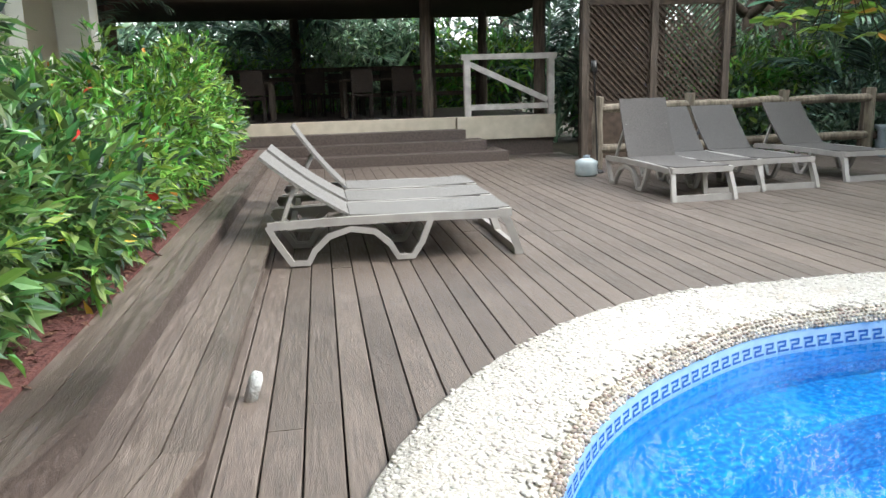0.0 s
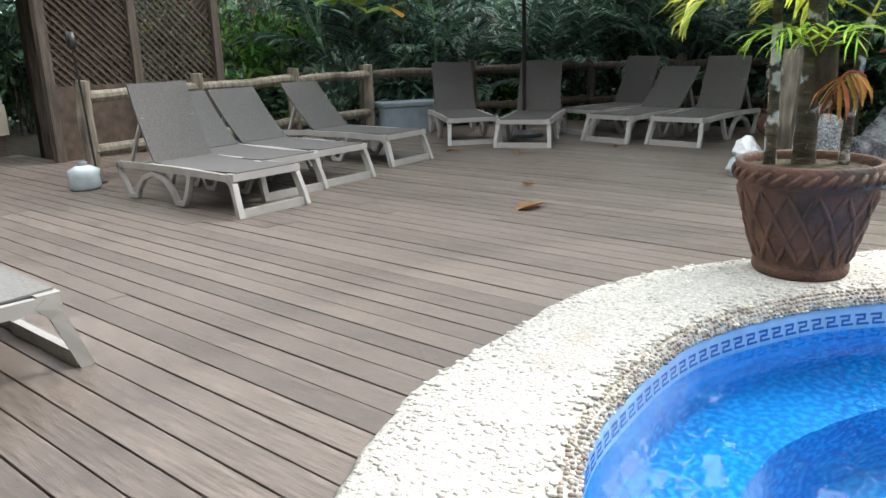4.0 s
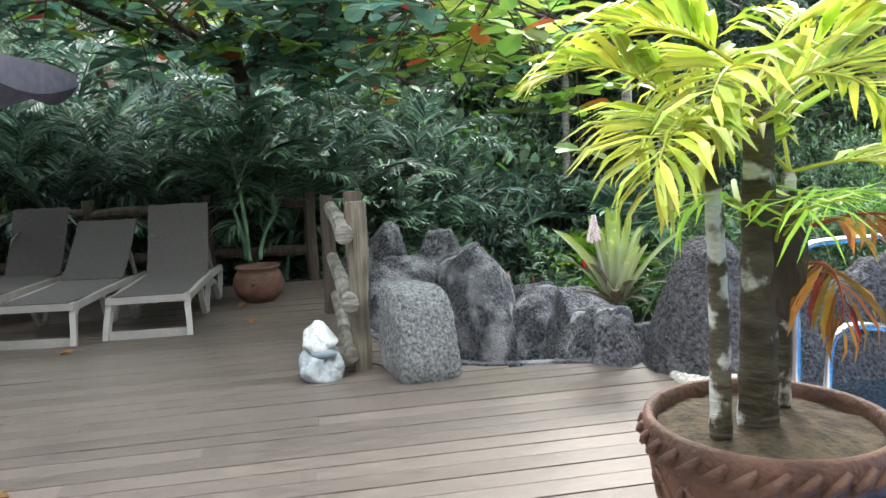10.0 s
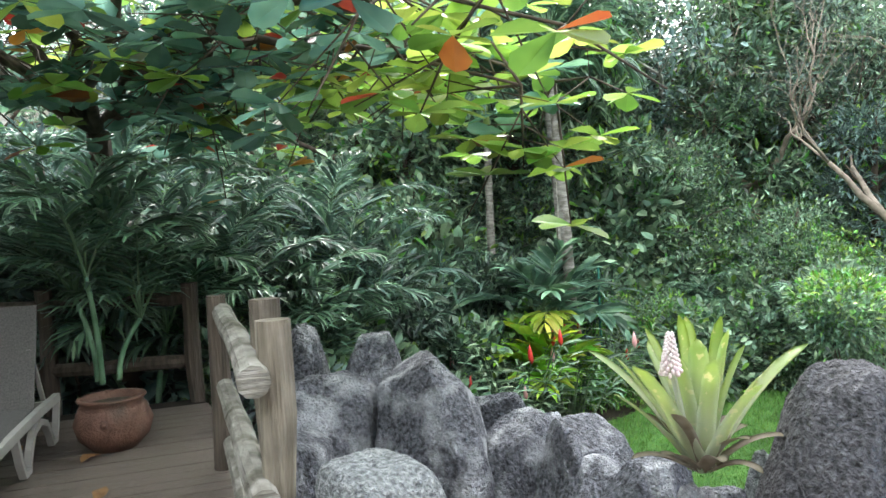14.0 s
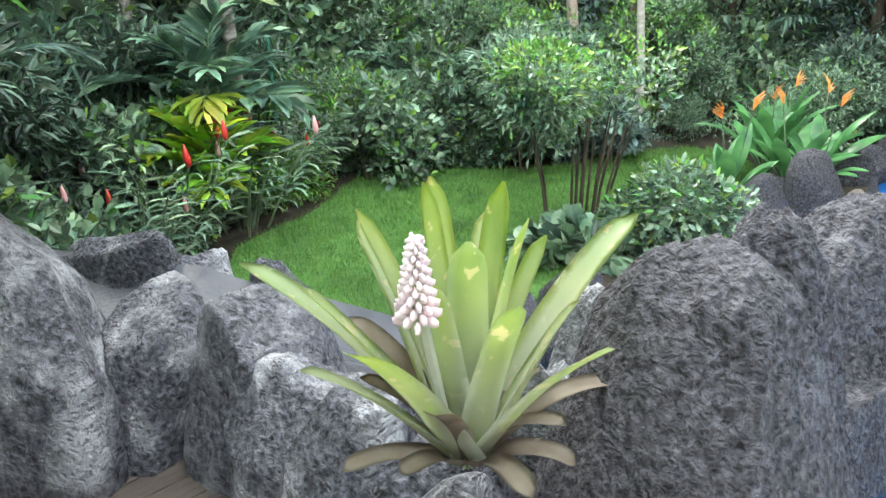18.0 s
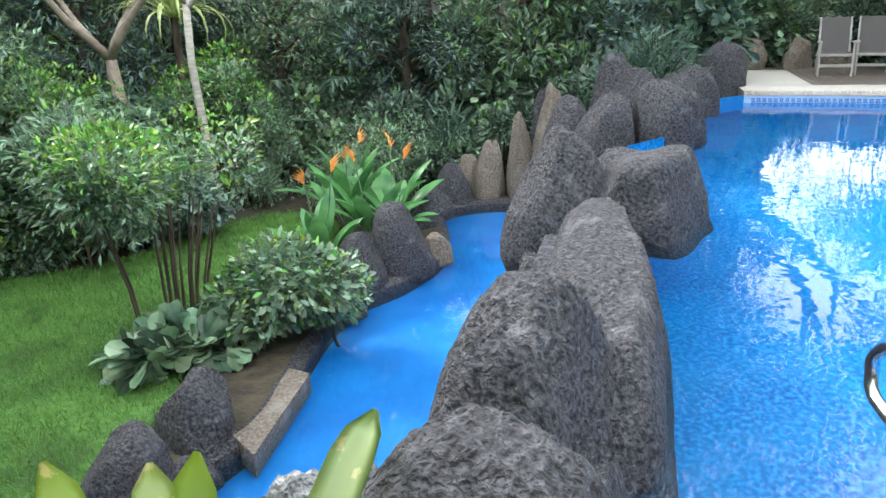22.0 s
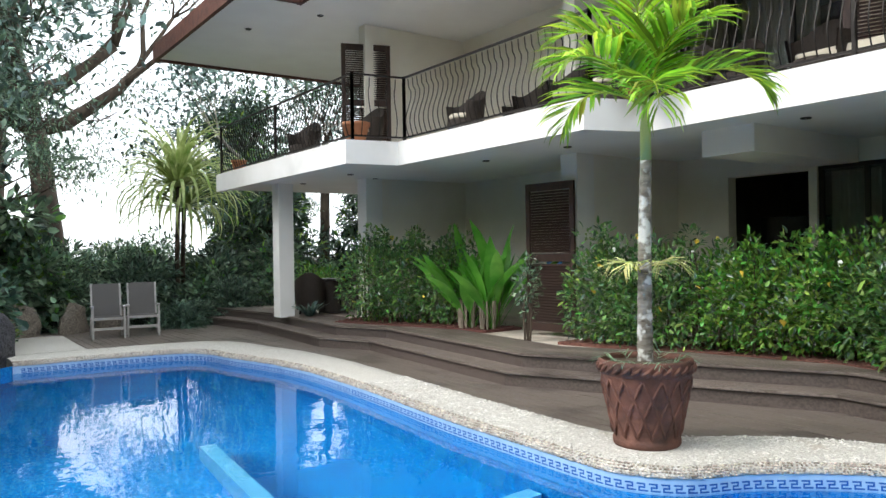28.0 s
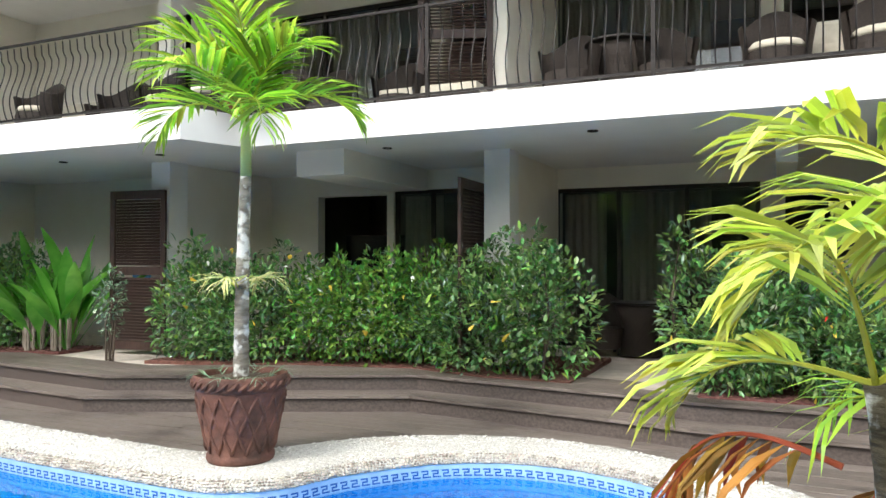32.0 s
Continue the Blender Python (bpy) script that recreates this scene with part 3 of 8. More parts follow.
def leaves(name, at, dirs, sizes, kind, material, rng, ups=None):
    """One mesh of leaves: at, dirs: n x 3; sizes: n."""
    v, f = leaf_shape(kind)
    n = len(at)
    if ups is None:
        ups = np.array([0, 0, 1.0]) + rng.normal(0, 0.45, (n, 3))
    R = rot_to(dirs, ups, rng)
    V = np.einsum("nij,kj->nki", R, v) * sizes[:, None, None] + at[:, None, :]
    k = len(v)
    F = [tuple(i * k + j for j in face) for i in range(n) for face in f]
    return mesh(name, V.reshape(-1, 3).tolist(), F, material)


def cloud_points(blobs, n, rng, shell=0.55):
    """Points in the outer part of ellipsoids (x, y, z, rx, ry, rz), and their outward directions."""
    w = np.array([b[3] * b[4] + b[4] * b[5] + b[3] * b[5] for b in blobs])
    which = rng.choice(len(blobs), n, p=w / w.sum())
    d = rng.normal(0, 1, (n, 3))
    d /= np.linalg.norm(d, axis=1, keepdims=True)
    r = shell + (1 - shell) * rng.random(n) ** 0.6
    B = np.array(blobs)[which]
    return B[:, :3] + d * r[:, None] * B[:, 3:], d


def bush_leaves(name, blobs, n, size, kind, material, seed, droop=0.0, shell=0.55, spread=0.7):
    rng = np.random.default_rng(seed)
    at, d = cloud_points(blobs, n, rng, shell)
    keep = at[:, 2] > 0.02
    at, d = at[keep], d[keep]
    dirs = d + rng.normal(0, spread, at.shape) + np.array([0, 0, 0.25 - droop])
    sizes = size * rng.uniform(0.6, 1.3, len(at))
    return leaves(name, at, dirs, sizes, kind, material, rng)


def blob_field(box_, n, r, seed):
    """n ellipsoids spread in a box (x0, x1, y0, y1, z0, z1)."""
    rng = random.Random(seed)
    x0, x1, y0, y1, z0, z1 = box_
    return [(rng.uniform(x0, x1), rng.uniform(y0, y1), rng.uniform(z0, z1), r * rng.uniform(0.6, 1.3), r * rng.uniform(0.6, 1.3), r * rng.uniform(0.5, 1.0)) for _ in range(n)]


def frond(length, droop, pairs, leaflet, fold, rng, start=0.18, kind="blade", rise=0.9, sag=0.3):
    """One palm leaf from the origin along +x: leaflet places, directions, sizes, and the rib's points."""
    rib = []
    for i in range(15):
        t = i / 14
        a = rise - droop * t * t
        rib.append((a, t))
    pts, p = [], np.zeros(3)
    for i, (a, t) in enumerate(rib):
        pts.append(p.copy())
        p = p + np.array([math.cos(a), 0, math.sin(a)]) * length / 14
    pts = np.array(pts)
    at, dirs, sizes = [], [], []
    for i in range(pairs):
        t = start + (1 - start) * i / (pairs - 1)
        j = min(13, int(t * 14))
        q = pts[j] + (pts[j + 1] - pts[j]) * (t * 14 - j)
        tang = (pts[j + 1] - pts[j]) / np.linalg.norm(pts[j + 1] - pts[j])
        up = np.array([-tang[2], 0, tang[0]])
        s = leaflet * (0.45 + 0.75 * math.sin(math.pi * min(1, 0.12 + t * 0.83)))
        for side in (-1, 1):
            out = tang * (0.45 + 0.75 * t) + np.array([0, side, 0]) * (1.0 - 0.35 * t) + up * fold - np.array([0, 0, sag]) + rng.normal(0, 0.09, 3)
            at.append(q), dirs.append(out), sizes.append(s * rng.uniform(0.85, 1.12))
    return np.array(at), np.array(dirs), np.array(sizes), pts


def crown(name, fronds, material, rng, kind="long", rib_material=None, parent=None, rib_r=0.012, label="", piece="frond"):
    """Palm leaves as parts: fronds = list of (matrix, dict for frond())."""
    for m, kw in fronds:
        at, d, s, pts = frond(rng=rng, **kw)
        ups = np.tile(np.array([0, 0, 1.0]), (len(at), 1)) + rng.normal(0, 0.2, at.shape)
        me = leaves(piece, at, d, s, kind, material, rng, ups=ups)
        ob = part(piece, me, None, parent, label)
        ob.matrix_basis = m
        r = len(pts)
        rb = part("rib", sweep(pts.tolist(), [rib_r * (1 - 0.8 * i / r) for i in range(r)], 5), rib_material or material, ob)
    return parent


# ---- the plan ----
WATER, TERRACE, LAWN, STREAM = -0.15, 0.36, -1.75, -1.8
# pool edge (water side) and outer edge of the stone coping, in pairs
EDGE = [((6.85, 1.9), (6.87, 2.54)), ((6.1, 1.94), (6.2, 2.56)), ((5.22, 1.98), (5.58, 2.62)), ((4.75, 2.55), (5.28, 3.08)), ((4.28, 3.07), (4.66, 3.67)),
        ((3.8, 3.36), (4.2, 4.0)), ((3.3, 3.52), (3.5, 4.22)), ((2.7, 3.52), (2.8, 4.2)), ((2.15, 3.42), (2.1, 4.14)), ((1.56, 3.1), (1.4, 3.84)),
        ((1.13, 2.76), (0.85, 3.38)), ((0.8, 2.33), (0.4, 2.83)), ((0.58, 1.9), (0.06, 2.15)), ((0.47, 1.4), (-0.15, 1.5)), ((0.52, 0.9), (-0.15, 0.85)),
        ((0.78, 0.4), (0.1, 0.1)), ((1.35, -0.1), (0.5, -0.5)), ((1.87, -0.36), (1.05, -0.95)), ((2.14, -0.75), (1.42, -1.4)), ((2.17, -1.2), (1.46, -2.0)),
        ((2.14, -2.2), (1.42, -2.8)), ((2.1, -3.1), (1.38, -3.5)), ((1.93, -5.0), (1.25, -5.1)), ((1.88, -7.0), (1.13, -7.2)), ((2.2, -8.7), (1.3, -9.0)),
        ((2.7, -9.95), (2.0, -10.9)), ((5.15, -10.25), (5.2, -11.1))]
IN_LINE = [p.to_2d() for p in smooth_line([a for a, b in EDGE], 0.1)]
# the rocks bound the pool on the garden side
# two pockets of pool water reach in between the boulders
ROCK_SIDE = [(5.8, -9.6), (6.1, -8.0), (6.35, -6.4), (6.95, -5.5), (6.95, -4.9), (6.65, -3.4), (6.8, -2.35), (7.36, -2.15), (7.36, -1.4), (6.95, -1.15), (6.92, 0.6)]
POOL = IN_LINE + [Vector(p) for p in ROCK_SIDE]
NOSE = [(0.45, -15.0), (0.08, -12.3), (0.32, -8.9), (-0.1, -7.85), (0.27, -3.97), (-1.22, -0.75), (-0.92, 1.6), (-0.78, 2.3), (-0.78, 12.6)]


def line_normals(pts):
    out = []
    for i in range(len(pts)):
        d = (Vector(pts[min(i + 1, len(pts) - 1)]) - Vector(pts[max(i - 1, 0)])).normalized()
        out.append(Vector((d.y, -d.x)))
    return out


# ---- ground ----
def ground_height(x, y):
    """Garden below the deck, rising into wooded slopes far off."""
    far = max(0.0, x - 15.0 + 0.25 * max(0, y)) if x > 10 else 0.0
    z = LAWN + 0.16 * far ** 1.15
    if x < 10.5 and not (x >= 7.0 and y <= 5.0):
        z = -0.45 if not (y < -11.5 and x > 0) else -0.35
    if 7.0 <= x <= 10.0 and -9.5 <= y <= 1.0:
        return -2.6
    if x > 7.0 and y < -12:
        z = max(z, LAWN + 0.12 * (-12 - y))
    return z + 0.06 * noise.noise(Vector((x * 0.3, y * 0.3, 0)))


def make_ground():
    xs = [-400, -120, -50, -25, -14] + [i * 1.0 for i in range(-10, 60)] + [70, 90, 140, 400]
    ys = [-400, -140, -80, -60] + [i * 1.0 for i in range(-50, 45)] + [60, 90, 140, 400]
    verts = [(x, y, ground_height(x, y) if (abs(x) < 80 and abs(y) < 80) else -0.6 if x < 6 else LAWN + 6) for y in ys for x in xs]
    n = len(xs)

    faces = [(j * n + i, j * n + i + 1, (j + 1) * n + i + 1, (j + 1) * n + i) for j in range(len(ys) - 1) for i in range(n - 1) if not (0.0 <= xs[i] < 7.0 and -11 <= ys[j] < 4.0)]
    tagged(new("ground", mesh("ground", verts, faces, M["forest"], True)), "dark leaf-strewn forest soil under the trees", "ground", kind="structure")


make_ground()
lawn_line = [(10.7, 0.9), (11.6, 1.3), (12.8, 0.7), (14.15, -0.1), (14.5, -1.2), (14.9, -2.0), (15.5, -2.9), (15.05, -3.95), (13.85, -5.1), (13.3, -6.5), (13.0, -7.4), (12.4, -7.95), (11.5, -7.6), (11.0, -6.4), (10.9, -5.0), (11.0, -3.6), (10.75, -2.4), (10.65, -1.3), (10.5, -0.3)]
lawn_poly = [p.to_2d() for p in smooth_line(lawn_line, 0.4, True)]
tagged(part("lawn", prism([tuple(p) for p in lawn_poly], LAWN - 0.3, LAWN + 0.09), M["lawn"]), "bright green mown lawn below the pool rocks", "lawn", kind="structure")


def grass():
    rng = np.random.default_rng(4)
    at = []
    while len(at) < 42000:
        x, y = rng.uniform(8.9, 17.6), rng.uniform(-11, 1.8)
        if inside(lawn_poly, x, y):
            at.append((x, y, LAWN + 0.09))
    at = np.array(at)
    d = rng.normal(0, 0.5, at.shape) + np.array([0, 0, 1.0])
    me = leaves("grass", at, d, rng.uniform(0.04, 0.1, len(at)), "blade3", M["grass"], rng, ups=rng.normal(0, 1, at.shape))
    me.transform(Matrix.Identity(4))
    tagged(new("grass", me), "short green grass blades of the lawn", "grass", kind="stuff")


grass()

# ---- pool ----
def strip(line_a, za, line_b, zb, flip=False):
    n = len(line_a)
    v = [(p[0], p[1], za) for p in line_a] + [(p[0], p[1], zb) for p in line_b]
    f = [(i, i + 1, n + i + 1, n + i) for i in range(n - 1)]
    return v, [x[::-1] for x in f] if flip else f


pool = thing("pool", "free-form swimming pool lined with blue mosaic tile", "pool", kind="structure")
loop = POOL + [POOL[0]]
v, f = strip(loop, -0.03, loop, -1.7)
part("pool_wall", mesh("pool_wall", v, f, M["tile"]), None, pool)


def pool_sheet(z):
    """A level sheet that fills the pool outline, in narrow rows."""
    ys = [min(p[1] for p in POOL) + 0.01 + k * 0.05 for k in range(300)]
    top_y = max(p[1] for p in POOL) - 0.005
    rows = []
    for y in [q for q in ys if q < top_y] + [top_y]:
        xs = []
        for a, b in zip(POOL, POOL[1:] + POOL[:1]):
            if (a[1] > y) != (b[1] > y):
                xs.append(a[0] + (y - a[1]) * (b[0] - a[0]) / (b[1] - a[1]))
        if len(xs) > 1:
            rows.append((min(xs), max(xs), y))
    v = [(x, y, z) for a, b, y in rows for x in (a, b)]
    return v, [(2 * i, 2 * i + 1, 2 * i + 3, 2 * i + 2) for i in range(len(rows) - 1)]


part("pool_floor", mesh("pool_floor", *pool_sheet(-1.3), M["tile"]), None, pool)
# wading shelf in the round lobe with a deeper round basin, and a pale underwater bench
lobe = [p for p in IN_LINE if p.y > -0.2 and p.x < 5.25]
rim = [Vector((2.75, 1.45)) + (p - Vector((2.75, 1.45))) * 0.8 for p in lobe]
v, f = strip(lobe, -0.7, rim, -0.7)
v2, f2 = strip(rim, -0.7, rim, -1.31)
ends = []
for p, q in ((lobe[0], rim[0]), (lobe[-1], rim[-1])):
    ends += [(p.x, p.y, -0.7), (q.x, q.y, -0.7), (q.x, q.y, -1.31), (p.x, p.y, -1.31)]
k = len(v) + len(v2)
part("lobe_shelf", mesh("lobe_shelf", v + v2 + ends, f + [tuple(i + len(v) for i in g) for g in f2] + [(k, k + 1, k + 2, k + 3), (k + 4, k + 5, k + 6, k + 7)], M["tile"]), None, pool)
part("underwater_bench", prism([(3.86, -4.7), (4.02, -4.7), (4.26, -1.44), (2.2, -1.54), (2.2, -1.7), (4.08, -1.6)], -1.44, -0.85), M["bench_tile"], pool, "pale tiled bench edge under water")
for k in range(4):
    r = 0.55 + 0.38 * k
    arc = [(5.95 + (r + 0.35) * math.cos(a), 1.95 + r * 1.15 * math.sin(a)) for a in [math.pi + math.pi * j / 4 for j in range(5)]]
    arc = [(min(x, 6.8), y) for x, y in arc]
    part("pool_step", prism(arc, -1.43, -0.42 - 0.24 * k), M["tile"], pool)
water = tagged(part("water", mesh("water", *pool_sheet(WATER), M["water"]), None), "clear blue pool water with bright sky reflections", "water", kind="structure")
water.visible_shadow = False


def dense(pairs, step=0.08):
    a_out, b_out = [], []
    pa, pb = [p for p, q in pairs], [q for p, q in pairs]
    n = len(pa)

    def cr(p, i, t):
        w, x, y, z = (Vector(p[max(i - 1, 0)]), Vector(p[i]), Vector(p[i + 1]), Vector(p[min(i + 2, n - 1)]))
        return 0.5 * ((2 * x) + (y - w) * t + (2 * w - 5 * x + 4 * y - z) * t * t + (3 * x - w - 3 * y + z) * t ** 3)

    for i in range(n - 1):
        k = max(2, int((Vector(pa[i + 1]) - Vector(pa[i])).length / step))
        for j in range(k):
            a_out.append(cr(pa, i, j / k)), b_out.append(cr(pb, i, j / k))
    a_out.append(Vector(pa[-1])), b_out.append(Vector(pb[-1]))
    return a_out, b_out


CIN, COUT = dense(EDGE)


def make_coping():
    """Cross-section: outer edge, flat top, rounded inner lip."""
    prof = [(1.0, -0.2), (1.0, 0.02), (0.97, 0.035), (0.7, 0.038), (0.45, 0.038), (0.22, 0.038), (0.1, 0.032), (0.03, 0.015), (-0.01, -0.015), (-0.015, -0.04), (0.1, -0.06), (0.4, -0.2)]
    n, k = len(CIN), len(prof)
    verts = []
    for i, (a, b) in enumerate(zip(CIN, COUT)):
        for w, z in prof:
            p = a + (b - a) * w
            jit = 0.012 * noise.noise(Vector((p.x * 7, p.y * 7, w * 3))) if w > 0.9 else 0
            d = (b - a).normalized() * jit * 2
            verts.append((p.x + d.x, p.y + d.y, z + 0.005 * noise.noise(Vector((p.x * 9, p.y * 9, 2)))))
    faces = [(i * k + j, i * k + j + 1, (i + 1) * k + j + 1, (i + 1) * k + j) for i in range(n - 1) for j in range(k - 1)]
    faces += [tuple(range(k)), tuple((n - 1) * k + j for j in range(k))[::-1]]
    return tagged(part("pool_coping", mesh("pool_coping", verts, faces, M["coping"], True), None), "pale pebble-stone coping round the pool", "coping", kind="structure")


coping = make_coping()
slab = tagged(part("stone_ledge", prism([(5.1, -11.15), (5.1, -14.0), (3.9, -14.0), (3.95, -11.15)], -0.2, 0.03), M["coping"]), "cream stone ledge at the far end of the pool", "ledge", kind="structure")

# ---- stepped wooden edge to the upper terrace ----
def offset_line(line, d):
    return [Vector(p) + n * d for p, n in zip(line, line_normals(line))]


def board_run(line, d0, d1, z0, z1, name, parent, material, nose=0.0):
    """A bent board that follows the stepped edge between two offsets."""
    a, b = offset_line(line, d0), offset_line(line, d1)
    for i in range(len(line) - 1):
        bm = bmesh.new()
        q = [a[i], b[i], b[i + 1], a[i + 1]]
        lo = [bm.verts.new((p.x, p.y, z0)) for p in q]
        hi = [bm.verts.new((p.x, p.y, z1)) for p in q]
        for k in range(4):
            bm.faces.new((lo[k], lo[(k + 1) % 4], hi[(k + 1) % 4], hi[k]))
        bm.faces.new(hi), bm.faces.new(lo[::-1])
        bmesh.ops.recalc_face_normals(bm, faces=bm.faces)
        part(name, bm, material, parent)


deck_steps = thing("deck_steps", "two long dark wooden steps up to the terrace", "steps", kind="structure")
for zt, d in ((0.18, 0.33), (0.36, 0.0)):
    board_run(NOSE, d + 0.03, d - 0.10, zt - 0.03, zt, "nosing", deck_steps, M["plank"])
    board_run(NOSE, d - 0.106, d - 0.24, zt - 0.035, zt, "tread", deck_steps, M["plank"])
    board_run(NOSE, d - 0.246, d - 0.36, zt - 0.035, zt, "tread", deck_steps, M["plank"])
    # riser in the darkened wood, painting the shade below the nosing
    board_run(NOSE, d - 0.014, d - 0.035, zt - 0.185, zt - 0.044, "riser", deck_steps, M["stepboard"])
# terrace boards behind the nosing, planted bed behind them
for k in range(3):
    board_run(NOSE[:7], -0.366 - 0.15 * k, -0.51 - 0.15 * k, 0.325, 0.36, "terrace_board", deck_steps, M["plank"])
back = offset_line(NOSE, -0.2)
terrace = tagged(part("terrace", prism([tuple(p) for p in back][::-1] + [(0.2, -16), (-12, -16), (-12, 13)], -0.4, 0.33), M["stonefloor"]), "stone terrace in front of the villa rooms", "terrace", kind="structure")

# ---- deck ----
DECK = [(-0.5, 12.6), (-0.5, 3), (-0.65, 1.8), (-0.95, -0.7), (0.3, -3.9), (0.0, -7.8), (0.4, -8.9), (0.2, -12.3), (0.6, -15), (5.2, -15), (5.2, -11.2)] + [(6.9, 2.52), (7.28, 2.6), (7.4, 3.1), (7.5, 3.6), (7.75, 4.0), (8.3, 4.2), (9.1, 4.4), (12.1, 4.7), (12.1, 8.9), (9.0, 11.2), (6.5, 12.2), (4.4, 12.4), (4.4, 13.8), (-0.5, 13.8)]
DECK_MID = [tuple(a + (b - a) * 0.75) for a, b in zip(CIN, COUT)]
DECK_POLY = DECK[:11] + DECK_MID[::-1] + DECK[11:]
# added sheet below the boards, coloured as the shade in their gaps
tagged(part("deck_bearer", mesh("deck_bearer", [(x, y, -0.045) for x, y in DECK_POLY], [tuple(range(len(DECK_POLY)))], M["joint"]), None), "near-black sheet painted as the shade under the deck boards", "deck base", kind="structure")


# lower wooden landing behind the deck's edge, and the pale kerb along it
KERB = [(7.28, 2.6), (7.4, 3.1), (7.5, 3.6), (7.75, 4.0), (8.3, 4.2), (9.1, 4.4)]
kerb = tagged(part("deck_kerb", bar([(x, y, -0.02) for x, y in KERB], 0.07, 0.07), M["rock"]), "grey stone kerb along the edge of the deck", "kerb", kind="structure")
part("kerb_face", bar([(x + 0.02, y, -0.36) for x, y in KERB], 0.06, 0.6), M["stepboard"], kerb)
landing = thing("lower_landing", "brown boards of a lower landing under the boulders", "landing", kind="structure")
for k in range(18):
    part("plank", box(7.36 + 0.147 * k, 7.36 + 0.147 * k + 0.139, 2.0, 4.15, -0.63, -0.6, 0.004), M["plank"], landing)


def board_spans(x, poly):
    ys = []
    n = len(poly)
    for i in range(n):
        (x1, y1), (x2, y2) = poly[i][:2], poly[(i + 1) % n][:2]
        if (x1 > x) != (x2 > x):
            ys.append(y1 + (x - x1) * (y2 - y1) / (x2 - x1))
    ys.sort()
    return list(zip(ys[::2], ys[1::2]))


def deck_boards():
    floor = thing("floor", "weathered brown wooden deck boards", "deck", kind="structure")
    rng = random.Random(8)
    w, pitch = 0.139, 0.1475
    rest_v, rest_f, made, unit = [], [], 0, {}
    x = -1.3
    while x < 11.6:
        for y0, y1 in board_spans(x + w / 2, DECK_POLY):
            y = y0
            while y < y1 - 0.02:
                e = min(y1, y + rng.choice((2.4, 3.0, 3.6)))
                if y1 - e < 0.3:
                    e = y1
                z = rng.uniform(-0.002, 0.002)
                L = round(e - y - 0.004, 2)
                near = (-0.6 < x < 9.3 and 1.0 < (y + e) / 2 < 8.5)
                if near and made < 300:
                    if L not in unit:
                        unit[L] = from_bm("plank", box(0, w, 0, L, -0.03, 0.0, 0.004), M["plank"])
                    ob = new("plank", unit[L])
                    ob.parent, ob.location = floor, (x, y + 0.002, z)
                    made += 1
                else:
                    k = len(rest_v)
                    rest_v += [(a, b, c) for c in (-0.03, z) for a, b in ((x, y), (x + w, y), (x + w, e - 0.004), (x, e - 0.004))]
                    rest_f += [(k + 4, k + 5, k + 6, k + 7), (k, k + 1, k + 5, k + 4), (k + 1, k + 2, k + 6, k + 5), (k + 2, k + 3, k + 7, k + 6), (k + 3, k, k + 4, k + 7)]
                y = e
        x += pitch
    tagged(part("far_planks", mesh("far_planks", rest_v, rest_f, M["plank"]), None, floor), kind="stuff")


# ---- the villa ----
def wall_with_holes(name, axis, at, a0, a1, z0, z1, thick, holes, material, parent=None):
    """A wall in the plane axis = at, from a0 to a1, with openings (b0, b1, zb, zt); thick goes to the minus side."""
    cuts = sorted({a0, a1, *[h[0] for h in holes], *[h[1] for h in holes]})
    bm = bmesh.new()

    def block(p, q, r, s):
        if q - p < 0.001 or s - r < 0.001:
            return
        if axis == "x":
            box(at - thick, at, p, q, r, s, bm=bm)
        else:
            box(p, q, at - thick, at, r, s, bm=bm)

    for p, q in zip(cuts, cuts[1:]):
        inner = [h for h in holes if h[0] <= p + 1e-6 and h[1] >= q - 1e-6]
        if inner:
            block(p, q, z0, inner[0][2]), block(p, q, inner[0][3], z1)
        else:
            block(p, q, z0, z1)
    bmesh.ops.remove_doubles(bm, verts=bm.verts, dist=0.0005)
    return part(name, bm, material, parent)


G0, G1, U0, U1 = 0.36, 3.04, 3.36, 6.0
FASCIA = [(-0.65, 14.0), (-0.65, -2.76), (0.12, -3.0), (0.12, -7.0), (0.97, -7.15), (0.97, -13.1)]
house = thing("villa", "two-storey cream plastered villa with white balconies", "house", kind="structure")
slab_poly = [(-14, 14.0)] + FASCIA + [(-14, -13.1)]
slab_poly = slab_poly[::-1]
tagged(part("balcony_slab", prism([(x - (0.12 if i not in (0, len(slab_poly) - 1) else 0), y) for i, (x, y) in enumerate(slab_poly)], G1, U0 - 0.03), M["ceil"], house), "pale balcony slab")
for i in range(len(FASCIA) - 1):
    a, b = Vector(FASCIA[i]), Vector(FASCIA[i + 1])
    d = (b - a).normalized()
    nrm = Vector((-d.y, d.x))
    q = [a, b, b - nrm * 0.12, a - nrm * 0.12]
    part("balcony_fascia", prism([tuple(p) for p in q], 2.99, U0), M["white"], house)


